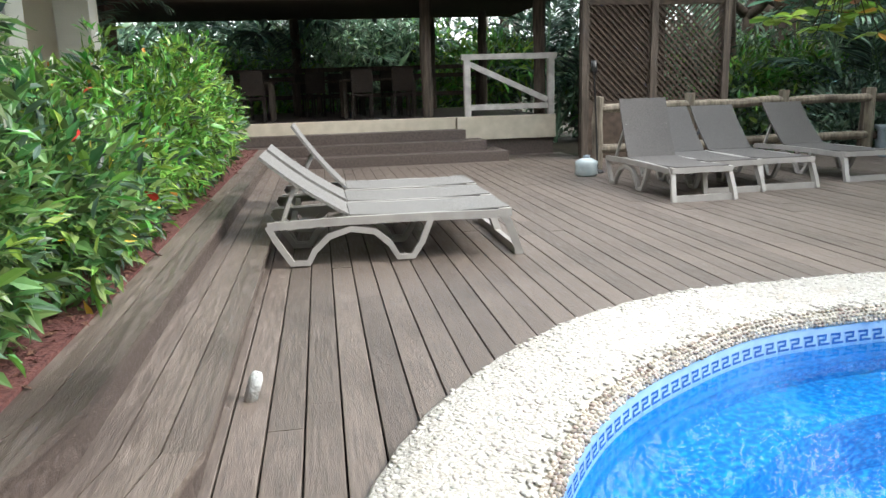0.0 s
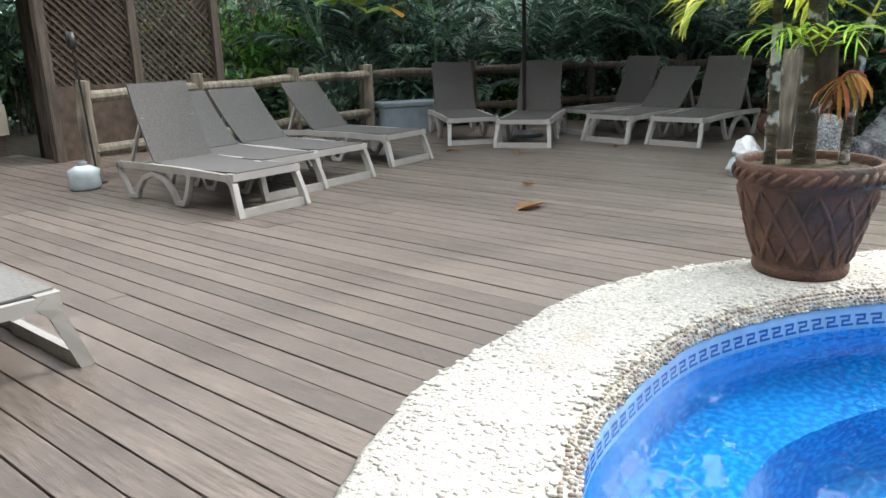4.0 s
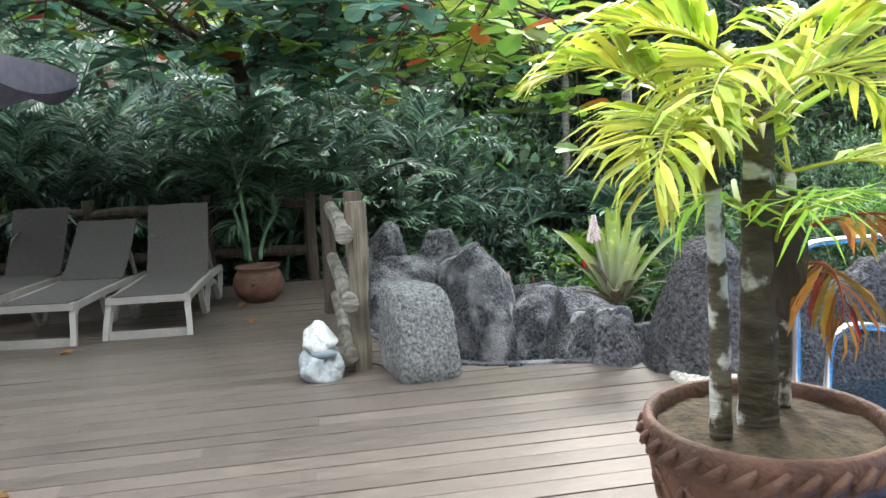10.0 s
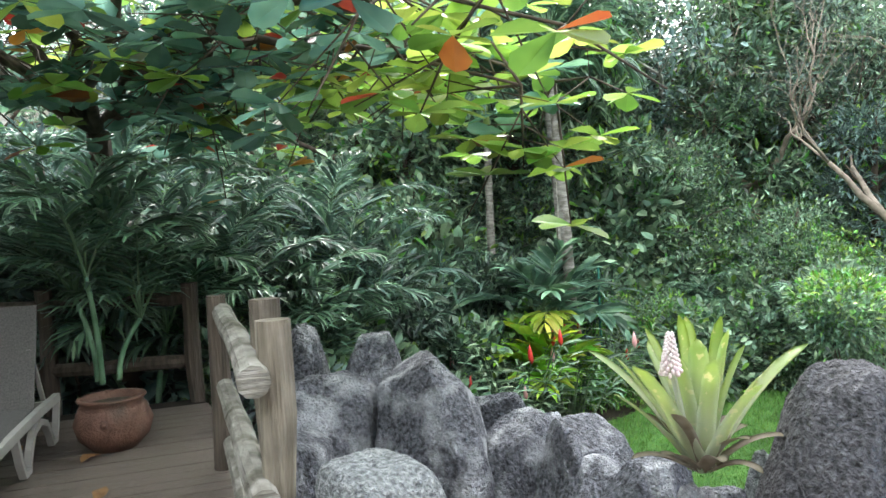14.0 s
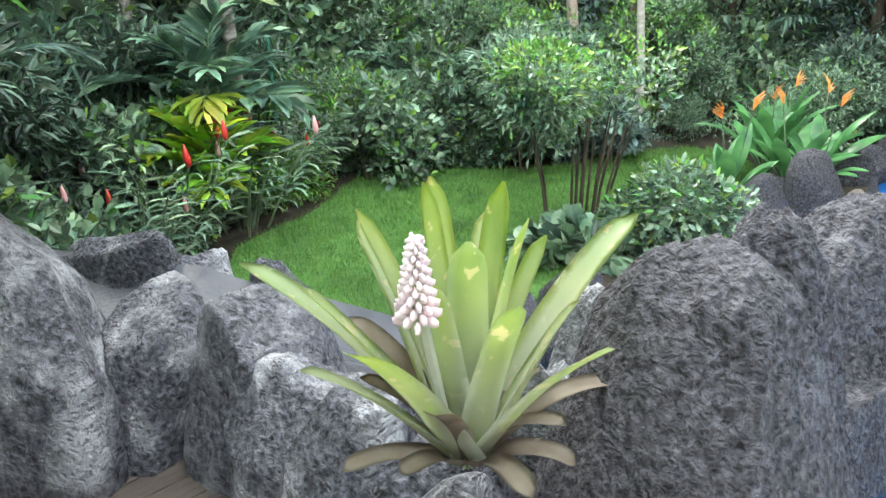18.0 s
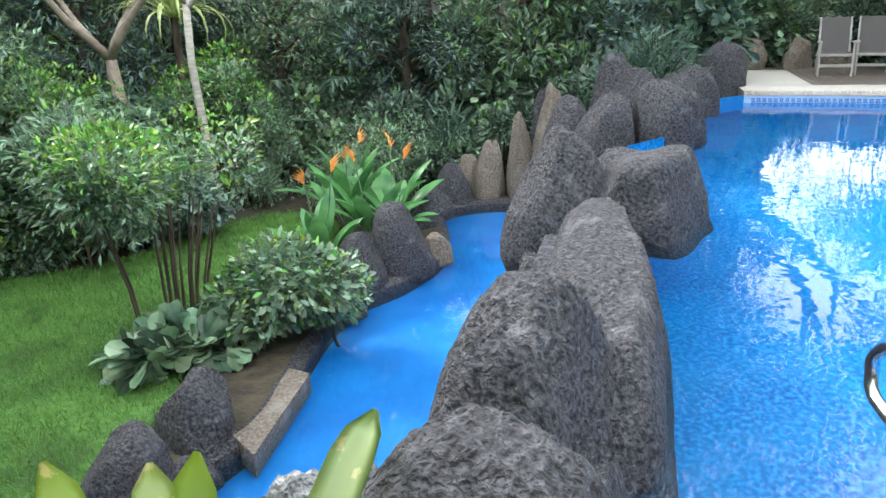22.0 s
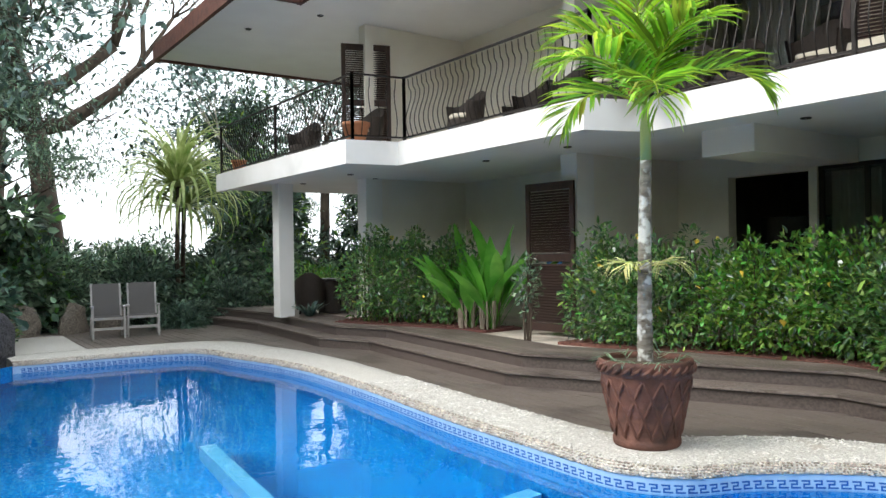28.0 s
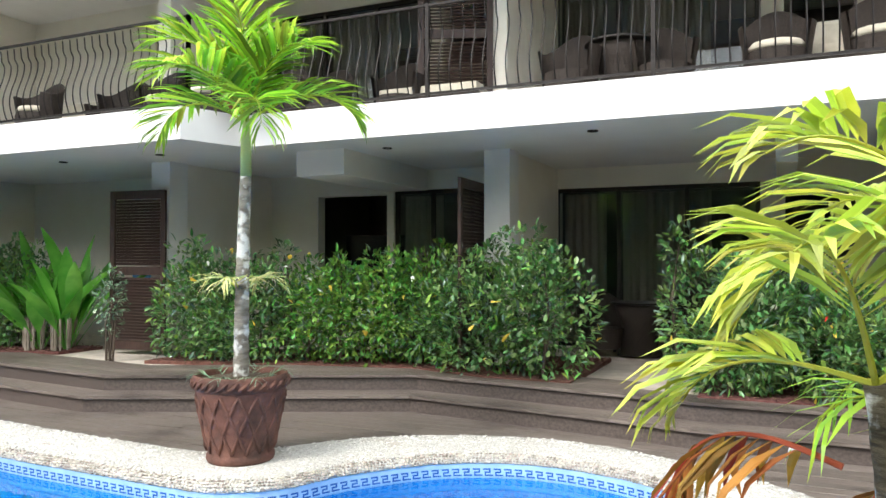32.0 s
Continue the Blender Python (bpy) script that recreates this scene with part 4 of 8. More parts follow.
def glazing(name, at, y0, y1, z0, z1, panes, label, curtain):
    """Sliding glass doors in the plane x = at, with curtains behind and a room painted dark."""
    w = thing(name, label, "window", kind="structure")
    step = (y1 - y0) / panes
    part("head", box(at - 0.08, at, y0, y1, z1 - 0.06, z1), M["frame_dark"], w)
    part("sill", box(at - 0.08, at, y0, y1, z0, z0 + 0.05), M["frame_dark"], w)
    for k in range(panes + 1):
        y = min(max(y0 + k * step, y0 + 0.03), y1 - 0.03)
        part("stile", box(at - 0.07, at - 0.01, y - 0.03, y + 0.03, z0 + 0.05, z1 - 0.06), M["frame_dark"], w)
    for k in range(panes):
        g = part("pane", box(at - 0.045, at - 0.037, y0 + k * step + 0.03, y0 + (k + 1) * step - 0.03, z0 + 0.05, z1 - 0.06), M["glass"], w)
        g.visible_shadow = False
    for a, b in curtain:
        v, f = [], []
        n = int((b - a) / 0.02)
        for i in range(n + 1):
            y = a + (b - a) * i / n
            x = at - 0.2 + 0.035 * math.sin(y * 52) + 0.015 * math.sin(y * 131)
            v += [(x, y, z0 + 0.03), (x, y, z1 - 0.08)]
        f = [(2 * i, 2 * i + 2, 2 * i + 3, 2 * i + 1) for i in range(n)]
        ob = part("curtain", mesh("curtain", v, f, M["curtain"], True), None, w)
    return w


# dividing walls between the terraces: (front x, y, back x)
DIVIDERS = [(-2.4, 9.0, -4.7), (-2.4, 4.4, -4.7), (-2.4, -0.2, -4.7), (-1.62, -4.95, -3.95), (-0.75, -9.65, -3.1)]
for z0, z1, tag in ((G0, G1, "ground"), (U0, U1, "upper")):
    for fx, y, bx in DIVIDERS:
        part("dividing_wall", box(bx - 0.3, fx, y - 0.12, y + 0.12, z0 - 0.02, z1, 0.008), M["wall"], house)
        if tag == "ground":
            part("pier", box(fx - 0.3, fx + 0.06, y - 0.17, y + 0.17, z0 - 0.02, z1, 0.01), M["white"], house)
SECTIONS = [(-4.7, 4.52, 8.88), (-4.7, -0.18, 4.28), (-3.95, -4.83, -0.42), (-3.1, -9.53, -5.07)]
for z0, z1 in ((G0, G1), (U0, U1)):
    for bx, y0, y1 in SECTIONS:
        zt = z0 + 2.38
        wide = y1 - y0
        if (bx, z0) == (-3.95, G0):
            holes = [(-3.9, -2.62, z0 + 0.75, zt - 0.05), (-2.5, -0.55, z0, zt)]
        elif bx == -3.1:
            holes = [(-6.6, -5.75, z0, z0 + 2.15)]
        else:
            holes = [(y0 + 0.05, y0 + 2.95, z0, zt), (y1 - 1.2, y1 - 0.35, z0 + 0.95, z0 + 2.2)]
        wall_with_holes("room_wall", "x", bx, y0, y1, z0 - 0.02, z1, 0.2, holes, M["wall"], house)
        # room walls take the darkened tone, indoor shade as colour
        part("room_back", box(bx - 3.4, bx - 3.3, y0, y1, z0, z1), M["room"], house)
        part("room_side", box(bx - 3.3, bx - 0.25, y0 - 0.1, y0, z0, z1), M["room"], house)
        part("room_floor", box(bx - 3.3, bx - 0.2, y0, y1, z0 - 0.02, z0 + 0.01), M["stonefloor"], house)
        for h in holes:
            if h[2] == z0 and h[1] - h[0] > 1.2:
                glazing("window_1", bx - 0.04, h[0], h[1], z0, h[3], 3, "dark bronze sliding glass doors with beige curtains", [(h[0] + 0.1, h[0] + 0.75), (h[0] + 1.0, h[1] - 0.65)])
part("ceiling_beam", box(-4.6, -2.45, 2.98, 3.2, 2.72, G1), M["wall"], house)
part("ceiling_beam", box(-3.9, -1.5, -2.6, -1.9, 2.72, G1), M["wall"], house)
# television and lamp in the open sitting niche
tv = thing("television", "black flat television on the wall of the sitting niche", "television")
part("screen", box(-0.03, 0.03, -0.55, 0.55, 0, 0.62, 0.01), M["screen"], tv)
set_at_m = pose(-4.6, -3.2, 1.45)
tv.matrix_basis = set_at_m
cab = thing("cabinet", "pale cream cabinet in the open kitchen niche", "cabinet")
part("body", box(-0.3, 0.3, -0.5, 0.5, 0, 1.3, 0.01), M["cream"], cab)
for z in (0.35, 0.7, 1.05):
    part("drawer", box(0.302, 0.32, -0.46, 0.46, z - 0.14, z + 0.14, 0.006), M["cream"], cab)
cab.matrix_basis = pose(-4.4, 3.75, G0)
kit = thing("kettle", "black kettle on top of the cream cabinet", "kettle")
part("body", lathe([(0.01, 0), (0.1, 0), (0.11, 0.05), (0.08, 0.18), (0.02, 0.2)], 18), M["black"], kit, smooth=True)
kit.matrix_basis = pose(-4.3, 3.55, G0 + 1.3)
# corner terrace columns
for x, y in ((0.2, -11.35), (-2.6, -12.75)):
    part("column", box(x - 0.16, x + 0.16, y - 0.16, y + 0.16, G0 - 0.02, G1, 0.01), M["white"], house)
part("column", box(-2.75, -2.4, 6.7, 7.1, G0 - 0.02, G1, 0.01), M["white"], house)
# eaves over the upper balconies
EAVE = [(0.05, 14), (0.05, -4.8), (0.83, -4.9), (0.83, -8.95), (1.9, -9.0), (1.9, -14.2), (-14, -14.2), (-14, 14)]
part("eave_soffit", prism(EAVE[::-1], U1, U1 + 0.12), M["ceil"], house, "white plaster eave soffit")
edge_pts = EAVE[:7]
for a, b in zip(edge_pts, edge_pts[1:]):
    a, b = Vector(a), Vector(b)
    d = (b - a).normalized()
    nrm = Vector((-d.y, d.x))
    part("eave_fascia", prism([tuple(p) for p in (a + nrm * 0.06, b + nrm * 0.06 + d * 0.06, b - nrm * 0.02 + d * 0.06, a - nrm * 0.02)], U1 - 0.06, U1 + 0.3), M["roof"], house, "dark red timber eave fascia")
roof_bm = bmesh.new()
rp = [roof_bm.verts.new((x, y, U1 + 0.28)) for x, y in EAVE]
top = [roof_bm.verts.new(p) for p in ((-6, -8, 8.2), (-6, 10, 8.2))]
for i in range(5):
    roof_bm.faces.new((rp[i], rp[i + 1], top[0] if i > 1 else top[1]))
roof_bm.faces.new((rp[2], top[0], top[1]))
roof_bm.faces.new((rp[5], rp[6], top[0]))
roof_bm.faces.new((rp[6], rp[7], top[1], top[0]))
roof_bm.faces.new((rp[7], rp[0], top[1]))
part("roof_tiles", roof_bm, M["roof"], house)
for x, y in ((-0.4, 1.2), (-0.6, -1.4), (0.1, -4.4), (0.1, -6.2), (1.0, -9.0), (1.0, -11.0), (0.2, -9.5)):
    for zc in (U1, G1):
        if zc == G1:
            x2 = x - 1.1
        else:
            x2 = x
        part("downlight", lathe([(0.055, -0.012), (0.06, 0.0), (0.04, -0.004), (0.01, -0.004)], 16), M["frame_dark"], house).location = (x2, y, zc)


# ---- balcony railing with wavy bars ----
def balcony_rail():
    t = thing("balcony_railing", "black wrought-iron balcony railing with wavy bars", "railing")
    line = [Vector((x - 0.12, y)) for x, y in FASCIA]
    line[0].y = 9.0
    rng = random.Random(5)
    bar_me = None
    pts = []
    for i in range(15):
        u = i / 14
        bulge = 0.055 * math.sin(u * math.tau * 1.0) * (1 if u < 0.85 else 0.3)
        pts.append((bulge, 0, u * 0.9))
    bar_me = from_bm("baluster", sweep(pts, 0.008, 5), M["iron"])
    count = 0
    for a, b in zip(line, line[1:]):
        L = (b - a).length
        d = (b - a).normalized()
        ang = math.degrees(math.atan2(d.y, d.x)) + 90
        for z in (U0 + 0.07, U0 + 1.02):
            part("rail", bar([(a.x, a.y, z), (b.x, b.y, z)], 0.035, 0.025), M["iron"], t)
        n = max(2, int(L / 0.125))
        for k in range(1, n):
            p = a + (b - a) * (k / n)
            if count < 290:
                ob = new("baluster", bar_me)
                ob.parent = t
                ob.matrix_basis = pose(p.x, p.y, U0 + 0.08, 0, 0, ang)
                count += 1
        m = max(1, int(L / 2.3))
        for k in range(m + 1):
            p = a + (b - a) * (k / m)
            part("post", box(p.x - 0.02, p.x + 0.02, p.y - 0.02, p.y + 0.02, U0, U0 + 1.04), M["iron"], t)
    return t


balcony_rail()


# ---- louvred shutters ----
def shutter(w, h):
    t = thing("louvre_shutter", "dark brown louvred wooden shutter door standing open", "shutter")
    for y in (-w / 2 + 0.04, w / 2 - 0.04):
        part("stile", box(-0.02, 0.02, y - 0.04, y + 0.04, 0, h, 0.004), M["shutter"], t)
    for z in (0.08, h * 0.5, h - 0.06):
        part("rail", box(-0.02, 0.02, -w / 2 + 0.08, w / 2 - 0.08, z - 0.06, z + 0.06, 0.004), M["shutter"], t)
    slat = from_bm("slat", box(-0.028, 0.028, -w / 2 + 0.085, w / 2 - 0.085, -0.004, 0.004), M["shutter"])
    z = 0.17
    while z < h - 0.14:
        if abs(z - h * 0.5) > 0.08:
            ob = new("slat", slat)
            ob.parent = t
            ob.matrix_basis = pose(0, 0, z, 0, 38, 0)
        z += 0.042
    return t


s1 = shutter(0.95, 2.25)
s1.matrix_basis = pose(-1.4, -5.2, G0 + 0.02, 0, 0, 5)
copy_thing(s1, pose(-2.1, -0.42, G0 + 0.02, 0, 0, 92))
copy_thing(s1, pose(-0.8, -9.6, U0 + 0.02, 0, 0, 70))
copy_thing(s1, pose(-2.2, -0.7, U0 + 0.02, 0, 0, 20))
copy_thing(s1, pose(-2.6, 6.2, G0 + 0.02, 0, 0, 20))


# ---- wicker seats ----
def tub_chair(cushion):
    t = thing("wicker_armchair", "dark brown wicker tub armchair" + (" with a cream cushion" if cushion else " on the terrace"), "armchair", group="wicker armchairs")
    bm = bmesh.new()
    n = 16
    ring = []
    for i in range(n + 1):
        a = radians(-120 + 240 * i / n)
        top = 0.62 + 0.24 * math.cos(a) ** 2 * (math.cos(a) > 0)
        ring.append([bm.verts.new((0.32 * math.cos(a) * k, 0.34 * math.sin(a) * k, z)) for k, z in ((0.86, 0.08), (0.95, 0.4), (1.06, top), (0.98, top + 0.01), (0.88, 0.4))])
    for a, b in zip(ring, ring[1:]):
        for j in range(4):
            bm.faces.new((a[j], b[j], b[j + 1], a[j + 1]))
    part("shell", bm, M["wicker"], t, smooth=True)
    part("seat", lathe([(0.01, 0.36), (0.28, 0.36), (0.29, 0.3), (0.27, 0.08), (0.01, 0.08)], 20), M["wicker"], t)
    if cushion:
        part("cushion", lathe([(0.01, 0.46), (0.24, 0.45), (0.27, 0.41), (0.25, 0.37), (0.01, 0.365)], 20), M["cushion"], t, smooth=True)
    for x in (-0.2, 0.2):
        for y in (-0.2, 0.2):
            part("foot", box(x - 0.02, x + 0.02, y - 0.02, y + 0.02, 0, 0.09), M["iron"], t)
    return t


wa = tub_chair(False)
wa.matrix_basis = pose(-4.0, 0.75, G0, 0, 0, 200)
for x, y, z, r in [(-4.1, 1.75, G0, 150), (-0.5, -11.6, G0, 60), (-1.4, -12.0, G0, 140), (-1.2, -10.9, G0, 250), (-1.7, 0.9, U0, 170), (-1.8, 1.9, U0, 190), (-1.9, -2.4, U0, 180), (-1.6, -6.1, U0, 160), (-1.3, -5.4, U0, 180), (-2.0, -1.4, U0, 180), (0.1, -10.5, U0, 200)]:
    copy_thing(wa, pose(x, y, z, 0, 0, r))
wc = tub_chair(True)
wc.matrix_basis = pose(-1.7, 3.0, U0, 0, 0, 180)
for x, y, z, r in [(-1.6, 3.9, U0, 180), (-1.0, -3.6, U0, 170), (-1.1, -4.4, U0, 190), (-0.9, -6.6, U0, 175), (-0.2, -8.6, U0, 190), (-1.6, -2.9, U0, 180)]:
    copy_thing(wc, pose(x, y, z, 0, 0, r))


def wicker_table(x, y, z):
    t = thing("wicker_table", "dark wicker side table with a glass top", "table", group="wicker tables")
    part("base", lathe([(0.01, 0.68), (0.34, 0.68), (0.3, 0.5), (0.22, 0.35), (0.3, 0.0), (0.01, 0.0)], 24), M["wicker"], t, smooth=True)
    part("top", lathe([(0.01, 0.72), (0.4, 0.72), (0.4, 0.7), (0.01, 0.7)], 28), M["frame_dark"], t)
    t.matrix_basis = pose(x, y, z)


wicker_table(-4.1, 1.25, G0), wicker_table(-1.0, -11.5, G0), wicker_table(-2.0, 1.4, U0)
for x, y, z in ((-1.7, -1.0, U0), (-1.7, 3.4, U0), (-1.5, -7.5, U0)):
    t = thing("lounge_sofa", "cream cushioned wicker lounge seat on the balcony", "sofa", group="balcony sofas")
    part("base", box(-0.35, 0.35, -0.7, 0.7, 0.05, 0.35, 0.02), M["wicker"], t)
    part("seat_cushion", box(-0.33, 0.33, -0.68, 0.68, 0.355, 0.48, 0.04), M["cushion"], t)
    part("back_cushion", box(-0.34, -0.16, -0.68, 0.68, 0.485, 0.85, 0.05), M["cushion"], t)
    t.matrix_basis = pose(x - 0.6, y, z)
# flower pots on the balcony edge and a towel on a chair
for x, y, s in ((-0.3, -2.55, 1.0), (0.6, -7.5, 1.1), (0.75, -12.3, 0.8)):
    t = thing("flower_pot", "orange clay flower pot on the balcony edge", "flower pot", group="balcony flower pots")
    part("body", lathe([(0.02, 0), (0.13 * s, 0), (0.19 * s, 0.24 * s), (0.21 * s, 0.25 * s), (0.21 * s, 0.3 * s), (0.17 * s, 0.3 * s), (0.15 * s, 0.22 * s)], 24), M["terra_orange"], t, smooth=True)
    part("soil", lathe([(0.01, 0.26 * s), (0.17 * s, 0.26 * s)], 16), M["soil"], t)
    t.matrix_basis = pose(x, y, U0)
towel = tagged(part("towel", box(-0.02, 0.02, -0.25, 0.25, 0, 0.5, 0.01), M["blue_cloth"]), "blue towel hanging beside the shutter", "towel")
towel.matrix_basis = pose(-2.6, -6.3, G0 + 0.6)


# ---- border tiles of the pool: a navy key pattern on pale tile ----
def border_tiles():
    """Follows the pool edge; each key is a small bent bar of mosaic, 4 mm proud of the pale band."""
    line = CIN
    n = line_normals(line)
    inner = [p - (q - p).normalized() * 0.006 for p, q in zip(line, COUT)]
    v, f = strip(inner, -0.035, inner, -0.2)
    part("border_band", mesh("border_band", v, f, M["tile_pale"]), None, pool, "pale blue mosaic band")
    cum = [0.0]
    for a, b in zip(inner, inner[1:]):
        cum.append(cum[-1] + (b - a).length)

    def at(d):
        i = max(0, min(len(cum) - 2, int(np.searchsorted(cum, d)) - 1))
        t = (d - cum[i]) / max(1e-6, cum[i + 1] - cum[i])
        p = inner[i] + (inner[i + 1] - inner[i]) * t
        q = COUT[i]
        return p - (q - inner[i]).normalized() * 0.004

    u = 0.0125
    # one key of the pattern in mosaic units: (from, to, low, high)
    key = [(1, 6, 4, 5), (1, 2, 2, 4), (2, 5, 2, 3), (4, 5, 1, 2), (-0.7, 5, 0, 1)]
    verts, faces = [], []
    d = 0.02
    while d < cum[-1] - 0.14:
        for a, b, lo, hi in key:
            z0, z1 = -0.145 + lo * u, -0.145 + hi * u
            steps = 2
            k = len(verts)
            for j in range(steps + 1):
                p = at(d + (a + (b - a) * j / steps) * u)
                verts += [(p.x, p.y, z0), (p.x, p.y, z1)]
            faces += [(k + 2 * j, k + 2 * j + 2, k + 2 * j + 3, k + 2 * j + 1) for j in range(steps)]
        d += 7 * u
    tagged(part("key_tiles", mesh("key_tiles", verts, faces, M["tile_navy"]), None, pool, "navy mosaic key pattern"), kind="stuff")


border_tiles()


def edge_pebbles():
    """Row of small rounded pebbles set along the inner lip of the coping."""
    rng = random.Random(3)
    base = bmesh.new()
    bmesh.ops.create_icosphere(base, subdivisions=1, radius=1)
    bv = [v.co.copy() for v in base.verts]
    bf = [[v.index for v in f.verts] for f in base.faces]
    base.free()
    verts, faces = [], []
    for row, (w, z) in enumerate(((0.055, 0.029), (0.025, 0.018), (0.0, 0.002), (-0.008, -0.016), (-0.01, -0.032))):
        i = 0.0
        while i < len(CIN) - 1:
            k = i - int(i)
            a, b = CIN[int(i)].lerp(CIN[int(i) + 1], k), COUT[int(i)].lerp(COUT[int(i) + 1], k)
            p = a + (b - a) * (w + rng.uniform(-0.012, 0.012))
            s = (rng.uniform(0.009, 0.017), rng.uniform(0.008, 0.014), rng.uniform(0.006, 0.01))
            ang = rng.uniform(0, 3.14)
            k = len(verts)
            for q in bv:
                x, y = q.x * s[0], q.y * s[1]
                verts.append((p.x + x * math.cos(ang) - y * math.sin(ang), p.y + x * math.sin(ang) + y * math.cos(ang), z + q.z * s[2]))
            faces += [tuple(k + j for j in g) for g in bf]
            i += rng.uniform(0.22, 0.42)
    ob = part("lip_pebbles", mesh("lip_pebbles", verts, faces, M["pebble_lip"], True), None, coping)
    tagged(ob, kind="stuff")
    # larger flat pebbles of the coping face where the walk passes
    verts, faces = [], []
    for i in range(9000):
        u = rng.uniform(0, len(CIN) * 0.66)
        j = int(u)
        a, b = CIN[j].lerp(CIN[j + 1], u - j), COUT[j].lerp(COUT[j + 1], u - j)
        p = a + (b - a) * rng.uniform(0.06, 0.98)
        s = (rng.uniform(0.008, 0.022), rng.uniform(0.007, 0.016), rng.uniform(0.003, 0.006))
        ang = rng.uniform(0, 3.14)
        k = len(verts)
        for q in bv:
            x, y = q.x * s[0], q.y * s[1]
            verts.append((p.x + x * math.cos(ang) - y * math.sin(ang), p.y + x * math.sin(ang) + y * math.cos(ang), 0.037 + q.z * s[2]))
        faces += [tuple(k + j2 for j2 in g) for g in bf]
    tagged(part("face_pebbles", mesh("face_pebbles", verts, faces, M["pebble"], True), None, coping), kind="stuff")


edge_pebbles()


# ---- sun loungers ----
def lounger(back_deg, sling, label, frame_mat):
    """Moulded resin lounger: foot end at x = 0, head towards +x, 1.95 m long."""
    t = thing("sun_lounger", label, "sun lounger", group="sun loungers round the pool")
    W, S, H = 0.33, 1.28, 0.33
    for s in (-1, 1):
        y = s * W
        # side frame: long rail with an arched double leg at the head end
        part("side_rail", bar([(0.1, y, H - 0.01), (0.7, y, H), (1.3, y, H), (1.88, y, H - 0.015)], 0.045, 0.06), frame_mat, t)
        part("rear_leg", bar([(1.88, y, H - 0.01), (1.83, y, H - 0.12), (1.72, y, 0.03), (1.6, y, 0.03), (1.55, y, 0.12), (1.44, y, 0.22), (1.28, y, 0.27), (1.1, y, 0.24), (0.99, y, 0.14), (0.93, y, 0.035), (0.82, y, 0.035), (0.75, y, 0.14), (0.68, y, H - 0.02)], 0.045, 0.045), frame_mat, t)
        part("front_leg", bar([(0.14, y, H), (0.08, y, 0.26), (0.03, y * 1.04, 0.12), (-0.01, y * 1.06, 0.0)], 0.05, 0.06), frame_mat, t)
    part("front_crossbar", bar([(0.015, -W * 1.05, 0.035), (0.015, W * 1.05, 0.035)], 0.04, 0.07), frame_mat, t)
    part("foot_rail", bar([(0.1, -W - 0.02, H), (0.1, W + 0.02, H)], 0.1, 0.06), frame_mat, t)
    part("rear_crossbar", bar([(1.7, -W, H - 0.03), (1.7, W, H - 0.03)], 0.04, 0.05), frame_mat, t)

    def panel(name, x0, z0, x1, z1, sag, strips):
        d = Vector((x1 - x0, 0, z1 - z0))
        up = Vector((-d.z, 0, d.x)).normalized()
        wide = 0.61 / strips
        for k in range(strips):
            bm = bmesh.new()
            ya, yb = -0.305 + k * wide + (0.004 if strips > 1 else 0), -0.305 + (k + 1) * wide - (0.004 if strips > 1 else 0)
            rows = []
            for i in range(9):
                u = i / 8
                p = Vector((x0, 0, z0)) + d * u - up * sag * math.sin(math.pi * u)
                rows.append([bm.verts.new((p.x + up.x * h, y, p.z + up.z * h)) for y, h in ((ya, 0), (ya, 0.022), ((ya + yb) / 2, 0.02), (yb, 0.022), (yb, 0))])
            for a, b in zip(rows, rows[1:]):
                for j in range(5):
                    bm.faces.new((a[j], b[j], b[(j + 1) % 5], a[(j + 1) % 5]))
            bm.faces.new(rows[0]), bm.faces.new(rows[-1][::-1])
            bmesh.ops.recalc_face_normals(bm, faces=bm.faces)
            part(name, bm, sling, t)

    strips = 1
    panel("seat_sling", 0.06, H + 0.02, S, H + 0.02, 0.015, strips)
    a = radians(back_deg)
    panel("back_sling", S + 0.02, H + 0.03, S + 0.02 + 0.76 * math.cos(a), H + 0.03 + 0.76 * math.sin(a), 0.02, strips)
    part("sling_edge", bar([(0.055, -0.305, H + 0.012), (S, -0.305, H + 0.012)], 0.02, 0.03), M["black"], t)
    part("sling_edge", bar([(0.055, 0.305, H + 0.012), (S, 0.305, H + 0.012)], 0.02, 0.03), M["black"], t)
    for s in (-1, 1):
        part("back_support", bar([(S + 0.02 + 0.45 * math.cos(a), s * 0.26, H + 0.02 + 0.45 * math.sin(a)), (S + 0.5, s * 0.26, H - 0.02)], 0.03, 0.03), frame_mat, t)
    return t


def set_at(ob, m):
    ob.matrix_basis = m
    return ob


pale = lounger(36, M["sling_pale"], "pale grey slatted resin sun lounger on the wooden deck", M["resin"])
set_at(pale, pose(1.46, 5.88, 0, 0, 0, 180))
copy_thing(pale, pose(1.47, 6.63, 0, 0, 0, 180.5))
l2 = lounger(52, M["sling_pale"], "pale grey resin sun lounger with its back raised", M["resin"])
set_at(l2, pose(1.5, 7.4, 0, 0, 0, 180))
grey = lounger(66, M["sling"], "white resin sun lounger with an upright taupe sling", M["resin"])
set_at(grey, pose(4.0, 7.44, 0, 0, 0, 91))
mid = lounger(46, M["sling"], "white resin sun lounger with a reclined taupe sling", M["resin"])
set_at(mid, pose(4.58, 7.86, 0, 0, 0, 90))
copy_thing(mid, pose(5.3, 7.92, 0, 0, 0, 91))
copy_thing(mid, pose(6.6, 8.23, 0, 0, 0, 93))
copy_thing(grey, pose(8.26, 8.57, 0, 0, 0, 50))
